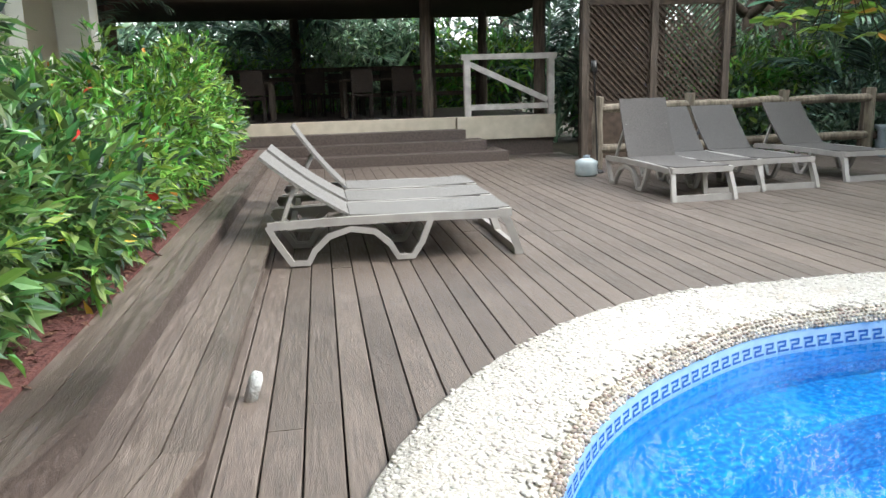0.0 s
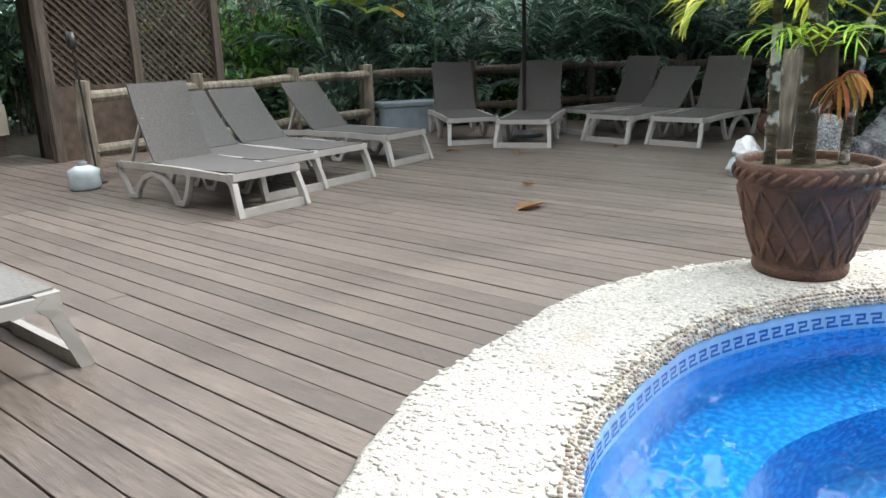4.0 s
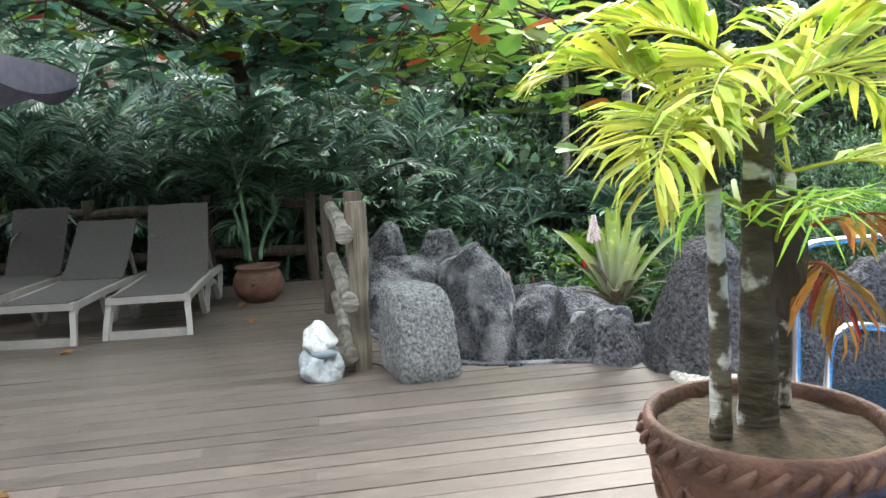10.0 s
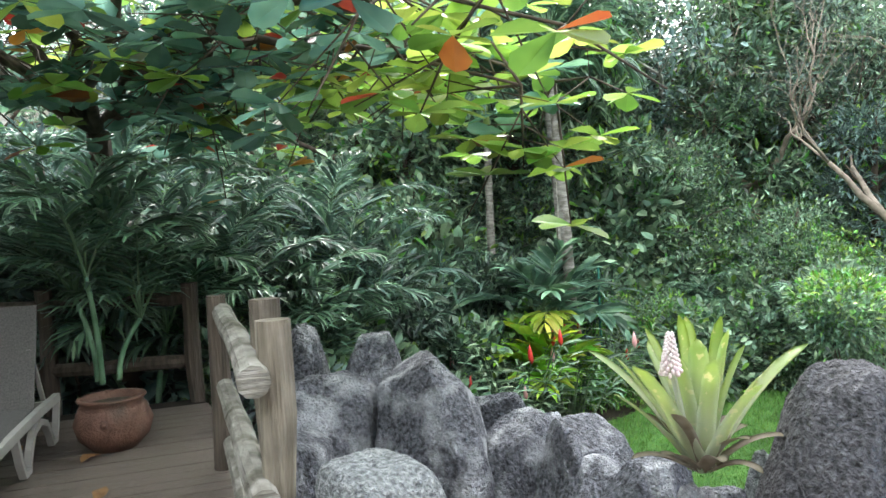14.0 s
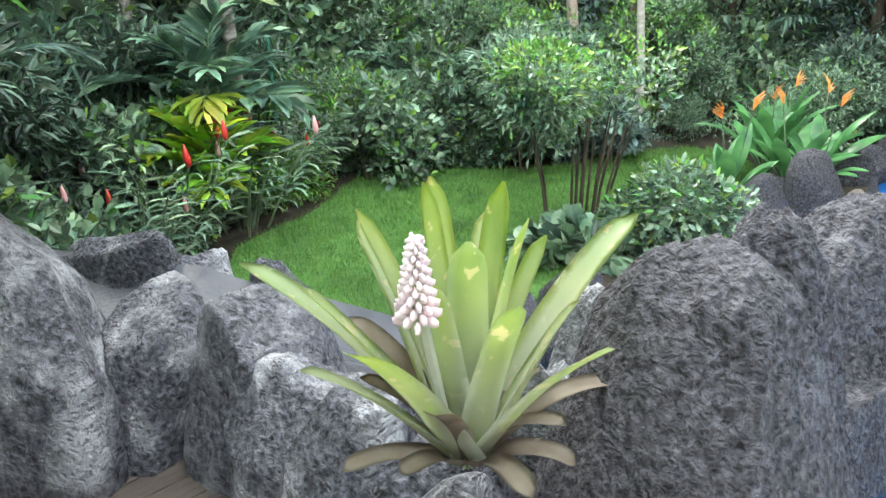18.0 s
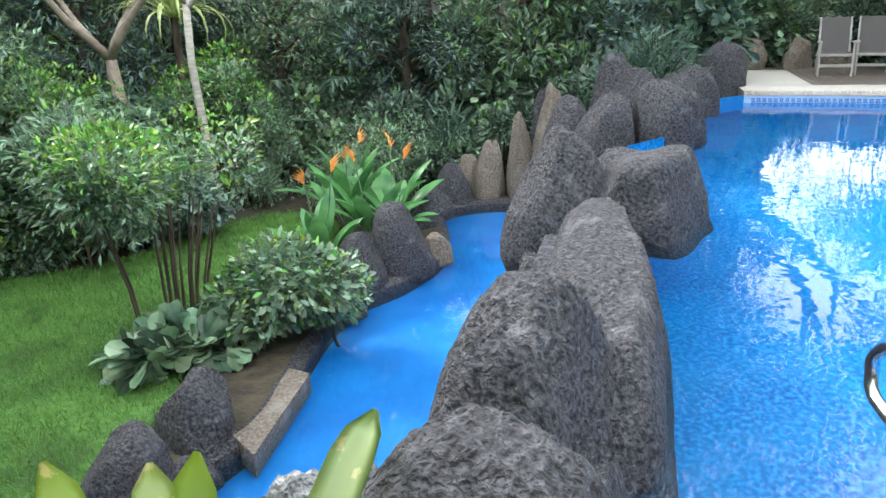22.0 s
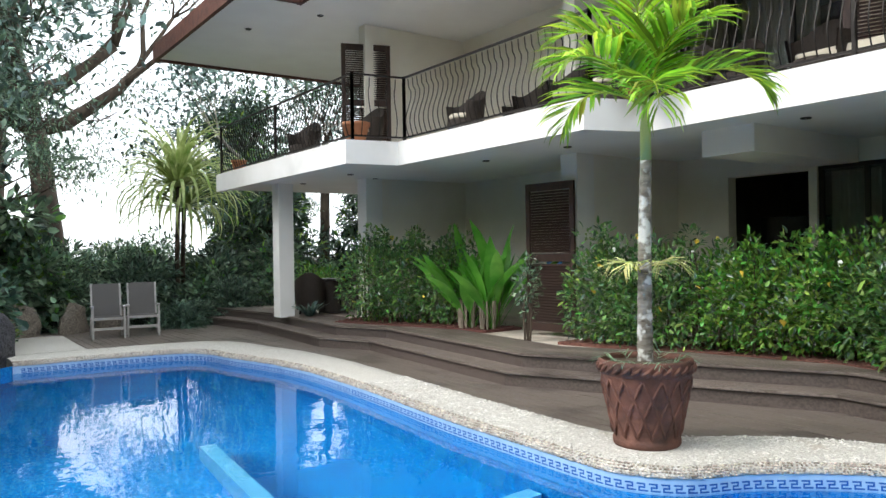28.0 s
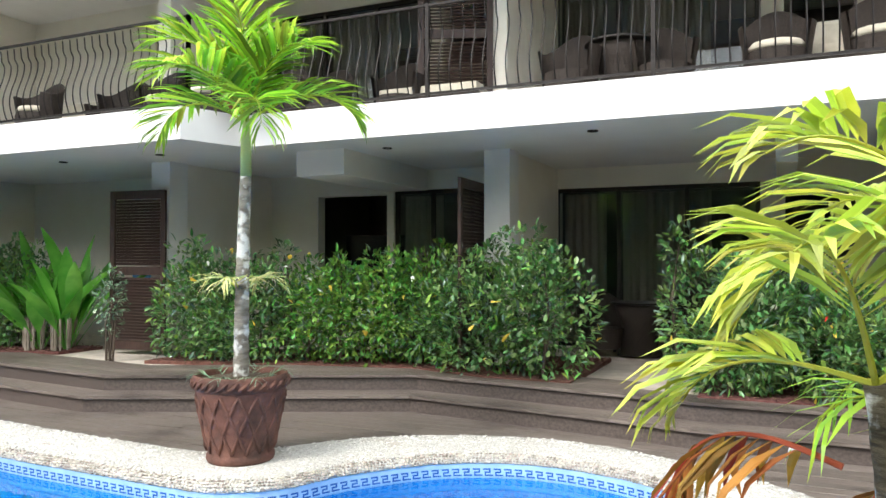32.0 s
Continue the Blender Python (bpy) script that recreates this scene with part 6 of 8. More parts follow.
def jug():
    t = thing("water_jug", "cloudy clear plastic water jug on the deck", "jug")
    part("body", lathe([(0.02, 0), (0.13, 0.0), (0.16, 0.03), (0.15, 0.14), (0.16, 0.2), (0.06, 0.25)], 20), M["clearplastic"], t, smooth=True)
    part("cap", lathe([(0.045, 0.24), (0.05, 0.28), (0.01, 0.29)], 14), M["bluegrey"], t, smooth=True)
    return t


set_at(jug(), pose(3.62, 10.05, 0, 0, 0, 0))
torch = thing("garden_torch", "thin black garden torch on a pole beside the log rail", "torch")
part("pole", sweep([(0, 0, 0), (-0.05, -0.04, 0.75), (-0.11, -0.1, 1.4)], 0.012, 8), M["black"], torch)
part("burner", sweep([(-0.11, -0.1, 1.38), (-0.112, -0.102, 1.42), (-0.12, -0.11, 1.56)], [0.02, 0.045, 0.038], 12), M["black"], torch, smooth=True)
part("foot", lathe([(0.01, 0.05), (0.05, 0.05), (0.09, 0.02), (0.09, 0.0)], 16), M["black"], torch)
set_at(torch, pose(3.88, 10.3, 0))
tote = thing("storage_box", "blue-grey plastic storage box with a lid against the fence", "storage box")
part("body", box(-0.55, 0.55, -0.3, 0.3, 0.0, 0.48, 0.03), M["bluegrey"], tote)
part("lid", box(-0.58, 0.58, -0.33, 0.33, 0.484, 0.56, 0.02), M["bluegrey"], tote)
set_at(tote, pose(9.1, 10.55, 0, 0, 0, -30) @ Matrix.Scale(0.85, 4))
clip = thing("white_hose_end", "small white plastic cap lying on the step", "plastic cap")
part("cap", lathe([(0.01, 0), (0.03, 0), (0.03, 0.1), (0.02, 0.13), (0.005, 0.13)], 12), M["whitestuff"], clip, smooth=True)
set_at(clip, pose(-0.36, 3.1, 0.0, 0, 18, 0))


# ---- umbrella ----
def umbrella():
    t = thing("parasol", "open mauve-grey canvas parasol over the loungers", "parasol")
    n, R, z0, z1 = 8, 1.85, 2.3, 2.85
    for k in range(n):
        a0, a1 = k * math.tau / n, (k + 1) * math.tau / n
        bm = bmesh.new()
        rows = []
        for i in range(7):
            u = i / 6
            row = []
            for j in range(7):
                w = j / 6
                a = a0 + (a1 - a0) * w
                r = R * u * (1 - 0.07 * math.sin(math.pi * w) * u)
                z = z1 - (z1 - z0) * u ** 1.15 - 0.05 * math.sin(math.pi * w) * u * (1 - u) * 2 + 0.1 * math.sin(math.pi * w) * u ** 3 * 0.5
                row.append(bm.verts.new((r * math.cos(a), r * math.sin(a), z)))
            rows.append(row)
        row = []
        for j in range(7):
            w = j / 6
            a = a0 + (a1 - a0) * w
            p = rows[-1][j].co
            row.append(bm.verts.new((p.x * 1.005, p.y * 1.005, p.z - 0.1 - 0.16 * math.sin(math.pi * w))))
        rows.append(row)
        for a, b in zip(rows, rows[1:]):
            for j in range(6):
                bm.faces.new((a[j], b[j], b[j + 1], a[j + 1]))
        bmesh.ops.remove_doubles(bm, verts=bm.verts, dist=0.0005)
        part("panel", bm, M["umbrella"], t, smooth=True)
        part("rib", sweep([(0.05 * math.cos(a0), 0.05 * math.sin(a0), z1 - 0.03), (R * math.cos(a0), R * math.sin(a0), z0 - 0.01)], 0.01, 5), M["frame_dark"], t)
    part("pole", sweep([(0, 0, 0), (0, 0, z1 + 0.05)], 0.028, 10), M["frame_dark"], t)
    part("base", lathe([(0.01, 0.07), (0.05, 0.1), (0.25, 0.05), (0.28, 0.0), (0.01, 0.0)], 24), M["cement"], t)
    return t


set_at(umbrella(), pose(9.35, 8.5, 0, 0, 0, 10))


# ---- armchairs at the far end ----
def armchair():
    t = thing("garden_armchair", "pale-framed reclining garden armchair with taupe mesh", "armchair", group="armchairs at the far end of the pool")
    for s in (-1, 1):
        y = s * 0.29
        part("front_leg", bar([(-0.28, y, 0), (-0.25, y, 0.62)], 0.04, 0.035), M["resin"], t)
        part("rear_leg", bar([(0.28, y, 0), (0.1, y, 0.4)], 0.04, 0.035), M["resin"], t)
        part("armrest", bar([(-0.3, y, 0.63), (-0.1, y, 0.64), (0.22, y, 0.62)], 0.055, 0.03), M["resin"], t)
    for z in (0.2, 0.4):
        part("stretcher", bar([(-0.26, -0.29, z), (-0.26, 0.29, z)], 0.03, 0.05), M["resin"], t)
    part("seat", box(-0.26, 0.18, -0.26, 0.26, 0.41, 0.435, 0.01), M["sling"], t)
    ob = part("backrest", box(-0.012, 0.012, -0.25, 0.25, 0.0, 0.68, 0.008), M["sling"], t)
    ob.matrix_basis = pose(0.19, 0, 0.42, 0, 16, 0)
    for s in (-1, 1):
        ob = part("back_post", box(-0.018, 0.018, -0.018, 0.018, 0.0, 0.7, 0.006), M["resin"], t)
        ob.matrix_basis = pose(0.2, s * 0.27, 0.4, 0, 16, 0)
    return t


ch = set_at(armchair(), pose(3.2, -13.15, 0, 0, 0, -96))
copy_thing(ch, pose(2.5, -13.25, 0, 0, 0, -100))


# ---- open pavilion behind the deck ----
pav = thing("pavilion", "dark open-sided dining pavilion on a raised platform", "pavilion", kind="structure")
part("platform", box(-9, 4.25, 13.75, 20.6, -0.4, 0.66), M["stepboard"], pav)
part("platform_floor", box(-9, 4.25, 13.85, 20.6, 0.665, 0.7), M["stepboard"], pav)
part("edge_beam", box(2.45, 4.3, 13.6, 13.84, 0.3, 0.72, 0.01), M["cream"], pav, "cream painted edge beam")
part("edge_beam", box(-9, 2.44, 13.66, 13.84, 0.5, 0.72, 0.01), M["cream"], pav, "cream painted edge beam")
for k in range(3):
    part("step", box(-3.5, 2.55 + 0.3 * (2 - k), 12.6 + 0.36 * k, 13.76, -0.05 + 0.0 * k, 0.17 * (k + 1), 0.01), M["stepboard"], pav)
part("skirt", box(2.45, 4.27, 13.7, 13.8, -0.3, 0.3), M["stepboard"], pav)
for x, y in ((2.0, 14.2), (4.1, 14.0), (-3.5, 14.3), (4.1, 19), (-0.5, 20.3), (3.0, 20.3)):
    log("post", (x, y, 0.6), (x, y, 3.4), 0.11, M["log_dark"], pav, int(x * 10))
roof = bmesh.new()
box(-10, 5.2, 13.0, 20.6, 3.05, 3.25, bm=roof)
part("roof_deck", roof, M["thatch"], pav)
part("eave_beam", box(-10, 5.2, 13.2, 13.5, 2.75, 3.05), M["log_dark"], pav)
rail = thing("timber_railing", "grey-white timber railing with a diagonal brace", "railing")
for x in (2.66, 4.22):
    part("post", box(x - 0.06, x + 0.06, 13.62, 13.74, 0.72, 1.74, 0.01), M["white_log"], rail)
part("top_rail", bar([(2.56, 13.68, 1.77), (4.32, 13.68, 1.77)], 0.12, 0.1), M["white_log"], rail)
part("bottom_rail", bar([(2.72, 13.68, 0.88), (4.16, 13.68, 0.88)], 0.08, 0.1), M["white_log"], rail)
part("brace", bar([(2.72, 13.68, 1.64), (4.16, 13.68, 0.98)], 0.07, 0.1), M["white_log"], rail)
back_rail = thing("timber_railing", "dark timber railing at the back of the pavilion", "railing")
for z in (1.1, 1.55, 1.75):
    part("rail", bar([(-8, 20, z), (4, 19.2, z)], 0.08, 0.1), M["log_dark"], back_rail)
for k in range(7):
    part("post", box(-8 + 2 * k - 0.05, -8 + 2 * k + 0.05, 19.9 - 0.13 * k, 20.0 - 0.13 * k, 0.7, 1.8), M["log_dark"], back_rail)


def dining(x, y, rz, k):
    t = thing("dining_table", "dark wooden dining table in the pavilion", "table", group="dining tables")
    part("tabletop", box(-0.8, 0.8, -0.45, 0.45, 0.72, 0.76, 0.01), M["log_dark"], t)
    for a in (-0.7, 0.7):
        for b in (-0.36, 0.36):
            part("leg", box(a - 0.04, a + 0.04, b - 0.04, b + 0.04, 0, 0.72), M["log_dark"], t)
    set_at(t, pose(x, y, 0.7, 0, 0, rz))
    for dx, dy, r in ((-0.4, -0.7, 0), (0.4, -0.7, 0), (-0.4, 0.7, 180), (0.4, 0.7, 180)):
        c = thing("dining_chair", "dark wooden dining chair at a pavilion table", "chair", group="dining chairs")
        part("seat", box(-0.21, 0.21, -0.21, 0.21, 0.43, 0.47, 0.01), M["wicker"], c)
        part("backrest", box(-0.21, 0.21, -0.22, -0.18, 0.5, 0.95, 0.01), M["wicker"], c)
        for a in (-0.18, 0.18):
            for b in (-0.18, 0.18):
                part("leg", box(a - 0.02, a + 0.02, b - 0.02, b + 0.02, 0, 0.43 if b > 0 else 0.9), M["wicker"], c)
        m = pose(x, y, 0.7, 0, 0, rz) @ pose(dx, dy, 0, 0, 0, r)
        set_at(c, m)


for i, (x, y) in enumerate([(-1.6, 15.6), (1.2, 15.9), (-3.6, 17.2), (0.2, 18.0)]):
    dining(x, y, 3 * i, i)

# lattice screen and bar hut
hut = thing("lattice_screen", "brown timber lattice screen under a dark roof", "screen")
part("panel_frame", box(4.35, 6.95, 12.35, 12.42, 2.5, 2.75), M["lattice"], hut)
part("lower_panel", box(4.35, 6.95, 12.36, 12.41, -0.2, 0.95), M["lattice"], hut)
for x in (4.4, 5.6, 6.9):
    part("post", box(x - 0.06, x + 0.06, 12.3, 12.42, -0.3, 3.0), M["log_dark"], hut)
lat = bmesh.new()
for k in range(-16, 30):
    for sg in (-1, 1):
        x0 = 4.4 + k * 0.11
        p, q = (x0, 0.95), (x0 + sg * 1.55, 2.5)
        pts = [p, q]
        cl = []
        for u in range(21):
            x, z = p[0] + (q[0] - p[0]) * u / 20, p[1] + (q[1] - p[1]) * u / 20
            if 4.4 <= x <= 6.9:
                cl.append((x, 12.38 + 0.012 * sg, z))
        if len(cl) > 1:
            bar([cl[0], cl[-1]], 0.02, 0.03, lat)
tagged(part("slat", lat, M["lattice"], hut), kind="stuff")
part("roof", box(3.9, 7.4, 11.9, 15.5, 3.0, 3.15), M["thatch"], hut)
part("back_wall", box(5.2, 6.95, 14.8, 14.95, -0.3, 3.0), M["log_dark"], hut)


# ---- plants ----
def rotm(az, m=None):
    return Matrix.Rotation(az, 4, "Z")


def palm_plant(name, label, m, stems, seed, trunk_mat, leaf_mat, rib_mat, kind="long", category="palm", rib_r=0.012):
    """stems: (dx, dy, base z, height, radius0, radius1, lean x, lean y, fronds, frond kwargs, crownshaft)."""
    t = thing(name, label, category, m)
    rng = np.random.default_rng(seed)
    for dx, dy, z0, h, r0, r1, lx, ly, n, kw, shaft in stems:
        pts, rad = [], []
        N = max(6, int(h / 0.06))
        for i in range(N + 1):
            u = i / N
            pts.append((dx + lx * u * u, dy + ly * u * u, z0 + h * u))
            rad.append((r0 + (r1 - r0) * u) * (1.06 if i % 2 else 0.97))
        part("trunk", sweep(pts, rad, 10), trunk_mat, t, smooth=True)
        top = Vector(pts[-1])
        if shaft:
            part("crownshaft", sweep([top - Vector((0, 0, 0.02)), top + Vector((0, 0, shaft * 0.5)), top + Vector((0, 0, shaft))], [r1 * 1.05, r1 * 0.95, r1 * 0.4], 10), M["shaft"], t, "smooth green crownshaft", smooth=True)
            top = top + Vector((0, 0, shaft * 0.85))
        fr = []
        a0 = rng.uniform(0, 6.28)
        for k in range(n):
            az = a0 + k * 2.399
            kk = dict(kw)
            f = k / max(1, n - 1)
            kk["rise"] = kw.get("rise", 0.9) + (0.5 - f) * kw.get("spread", 0.8) + rng.uniform(-0.08, 0.08)
            kk.pop("spread", None)
            kk["length"] = kw["length"] * rng.uniform(0.85, 1.1)
            fr.append((Matrix.Translation(top) @ rotm(az), kk))
        crown(name, fr, leaf_mat, rng, kind, rib_mat, t, rib_r)
    return t


# yellow palm in the brown planter
fy = dict(length=0.6, droop=1.5, pairs=20, leaflet=0.25, fold=0.26, rise=0.5, spread=0.7, sag=0.08, start=0.3)
yp = palm_plant("potted_palm", "yellow-green cluster palm growing in the brown planter", pose(4.53, 3.4, 0.6),
                [(0.0, 0.03, 0.0, 1.08, 0.062, 0.042, 0.02, 0.0, 6, fy, 0), (-0.06, 0.19, 0.0, 0.92, 0.034, 0.024, 0.02, 0.03, 4, dict(fy, length=0.6), 0), (0.13, -0.14, 0.0, 0.8, 0.03, 0.022, 0.05, -0.05, 3, dict(fy, length=0.52, rise=0.6), 0)],
                17, M["trunk_moss"], M["lf_yellow"], M["lf_yellow"], kind="long", rib_r=0.008)
rng = np.random.default_rng(5)
crown("dead", [(Matrix.Translation((0.16, -0.25, 0.62)) @ rotm(-1.9), dict(length=0.5, droop=2.6, pairs=16, leaflet=0.22, fold=0.0, rise=0.3, sag=0.7)), (Matrix.Translation((0.12, -0.2, 0.5)) @ rotm(2.9), dict(length=0.4, droop=2.6, pairs=12, leaflet=0.2, fold=0.0, rise=0.3, sag=0.7))], M["lf_dead"], rng, "long", M["lf_dead"], yp, 0.008, "withered orange frond", "dry_frond")
crown("thin", [(Matrix.Translation((-0.03, 0.0, 0.6)) @ rotm(a), dict(length=0.42, droop=2.2, pairs=8, leaflet=0.22, fold=0.1, rise=0.9, sag=0.3)) for a in (0.5, 1.7, 2.8, 3.9, 5.2)], M["lf_palm_fresh"], rng, "blade", M["lf_palm_fresh"], yp, 0.006, "", "young_frond")
part("trunk_knot", boulder((0.16, 0.16, 0.3), 5, 2, 0.3, 0, 3), M["bark"], yp).location = (0.0, -0.02, 0.42)
# green palm in the red planter
fg = dict(length=1.05, droop=1.8, pairs=30, leaflet=0.42, fold=0.28, rise=1.05, spread=1.5, sag=0.1)
gp = palm_plant("potted_palm", "bright green slender palm growing in the red planter", pose(1.53, -1.0, 0.64), [(0, 0, 0, 1.72, 0.066, 0.045, 0.0, 0.04, 10, fg, 0.5)], 23, M["trunk_patch"], M["lf_palm_fresh"], M["lf_palm_fresh"], kind="strip", rib_r=0.012)
crown("side", [(Matrix.Translation((0.0, 0.0, 0.72)) @ rotm(a), dict(length=0.4, droop=2.2, pairs=9, leaflet=0.26, fold=0.1, rise=0.95, sag=0.3)) for a in (0.2, 2.3, 3.4, 5.0)], M["lf_varieg"], rng, "blade", M["lf_palm_fresh"], gp, 0.006, "", "young_frond")
crown("grass", [(Matrix.Translation((0.2 * math.cos(a), 0.2 * math.sin(a), 0.0)) @ rotm(a), dict(length=0.22, droop=1.8, pairs=6, leaflet=0.16, fold=0.1, rise=1.0, sag=0.2)) for a in (0.2, 1.0, 2.3, 3.4, 4.5, 5.5)], M["lf_mid"], rng, "blade", M["lf_mid"], gp, 0.004, "", "small_tuft")


# ---- bromeliad on the stones ----
def bromeliad():
    t = thing("bromeliad", "large spotted green bromeliad with a pale pink flower spike", "bromeliad")
    rng = random.Random(6)

    def strap(name, az, L, rise, droop, half, material, label=""):
        bm = bmesh.new()
        rows = []
        p = Vector((0.03 * math.cos(az), 0.03 * math.sin(az), 0.03))
        side = Vector((-math.sin(az), math.cos(az), 0))
        for i in range(17):
            u = i / 16
            a = rise - droop * max(0, u - 0.2) ** 1.5
            d = Vector((math.cos(az) * math.cos(a), math.sin(az) * math.cos(a), math.sin(a)))
            w = half * (1.15 - 0.35 * u) * math.sqrt(max(0.02, 1 - max(0, (u - 0.86) / 0.14) ** 2))
            nrm = side.cross(d)
            cup = 0.55 - 0.3 * u
            rows.append([bm.verts.new(p + side * w * s + nrm * -abs(s) * w * cup) for s in (-1, -0.5, 0, 0.5, 1)])
            p = p + d * L / 16
        for a, b in zip(rows, rows[1:]):
            for j in range(4):
                bm.faces.new((a[j], b[j], b[j + 1], a[j + 1]))
        bmesh.ops.solidify(bm, geom=bm.faces[:], thickness=0.003)
        part(name, bm, material, t, label, smooth=True)

    for k in range(20):
        f = k / 20
        strap("leaf", k * 2.399 + rng.uniform(-0.25, 0.25), rng.uniform(0.46, 0.68), 1.48 - 0.62 * f + rng.uniform(-0.1, 0.1), 0.1 + 0.55 * f * rng.uniform(0.4, 1.4), rng.uniform(0.036, 0.05), M["brom"])
    for k in range(13):
        strap("old_leaf", k * 2.399 + 0.9, rng.uniform(0.22, 0.42), rng.uniform(0.5, 1.1), rng.uniform(0.6, 2.0), 0.034, M["brom_old"], "withered brown old leaf")
    spike = bmesh.new()
    for k in range(90):
        u = k / 90
        a = k * 2.399
        r = 0.034 * (1 - u * 0.75)
        bmesh.ops.create_icosphere(spike, subdivisions=1, radius=0.0095 * (1.3 - u * 0.6), matrix=Matrix.Translation((-0.05 + r * math.cos(a), 0.17 + r * math.sin(a), 0.46 + 0.17 * u)) @ Matrix.Rotation(a, 4, "Z") @ Matrix.Diagonal((1.5, 0.6, 1.1, 1)))
    part("flower_spike", spike, M["brom_pink"], t, "pale pink and white flower spike", smooth=True)
    part("flower_stalk", sweep([(0.0, 0.04, 0.05), (-0.05, 0.17, 0.5)], 0.012, 6), M["brom_base"], t)
    rs = np.random.default_rng(2)
    part("moss", bush_leaves("moss", [(0, 0, -0.06, 0.17, 0.17, 0.09)], 500, 0.035, "simple", M["lf_lime"], 3), None, t, "green moss at the base")
    return t


set_at(bromeliad(), pose(7.38, 2.68, 0.36, 0, 0, 0) @ Matrix.Scale(1.06, 4))
rock(7.38, 2.7, -0.65, (0.5, 0.45, 1.02), 99, M["rock"], 0, 3, 0.15, 0.1, GREY)


# ---- shrubs and hedges ----
def shrub(name, label, category, blobs, n, size, kind, material, seed, stems=0, droop=0.0, accents=(), m=None, shell=0.5, stem_mat=None):
    t = thing(name, label, category, m)
    part("foliage", bush_leaves("foliage", blobs, n, size, kind, material, seed, droop, shell), None, t)
    rng = random.Random(seed)
    for k in range(stems):
        b = rng.choice(blobs)
        x0, y0 = b[0] + rng.uniform(-0.25, 0.25) * b[3], b[1] + rng.uniform(-0.25, 0.25) * b[4]
        part("stem", sweep([(x0, y0, min(-0.05, b[2] - b[5] - 0.4) if b[2] > b[5] else -0.05), (x0 + rng.uniform(-0.1, 0.1), y0 + rng.uniform(-0.1, 0.1), b[2] * 0.6), (b[0], b[1], b[2])], [0.02, 0.015, 0.006], 6), stem_mat or M["bark"], t)
    for mat_name, count, s, knd in accents:
        part("blossom" if "petal" in mat_name else "young_leaves", bush_leaves("accent", blobs, count, s, knd, M[mat_name], seed + 9, 0.0, 0.85), None, t)
    return t


def hedge_blobs(a, b, n, r, zlo, zhi, seed):
    rng = random.Random(seed)
    out = []
    for k in range(n):
        u = k / (n - 1)
        out.append((a[0] + (b[0] - a[0]) * u + rng.uniform(-0.12, 0.12), a[1] + (b[1] - a[1]) * u + rng.uniform(-0.12, 0.12), rng.uniform(zlo, zhi) * 0.5, r * rng.uniform(0.85, 1.2), r * rng.uniform(0.85, 1.2), rng.uniform(zlo, zhi) * 0.52))
        top = out[-1]
        for _ in range(2):
            out.append((top[0] + rng.uniform(-0.3, 0.3), top[1] + rng.uniform(-0.3, 0.3), top[2] + top[5] + rng.uniform(-0.18, 0.06), rng.uniform(0.08, 0.18), rng.uniform(0.08, 0.18), rng.uniform(0.14, 0.24)))
    return out


def bed(points, label):
    ob = tagged(part("mulch_bed", prism(points, 0.2, 0.375), M["mulch"]), label, "flower bed", kind="structure")
    rng = np.random.default_rng(int(abs(points[0][0] * 100)))
    xs, ys = [p[0] for p in points], [p[1] for p in points]
    at = []
    for _ in range(4000):
        x, y = rng.uniform(min(xs), max(xs)), rng.uniform(min(ys), max(ys))
        if inside(points, x, y):
            at.append((x, y, 0.38))
    at = np.array(at)
    d = rng.normal(0, 1, at.shape) * np.array([1, 1, 0.25])
    chips = leaves("mulch", at, d, rng.uniform(0.03, 0.07, len(at)), "simple", M["mulch"], rng)
    tagged(part("bark_chips", chips, None, ob), kind="stuff")


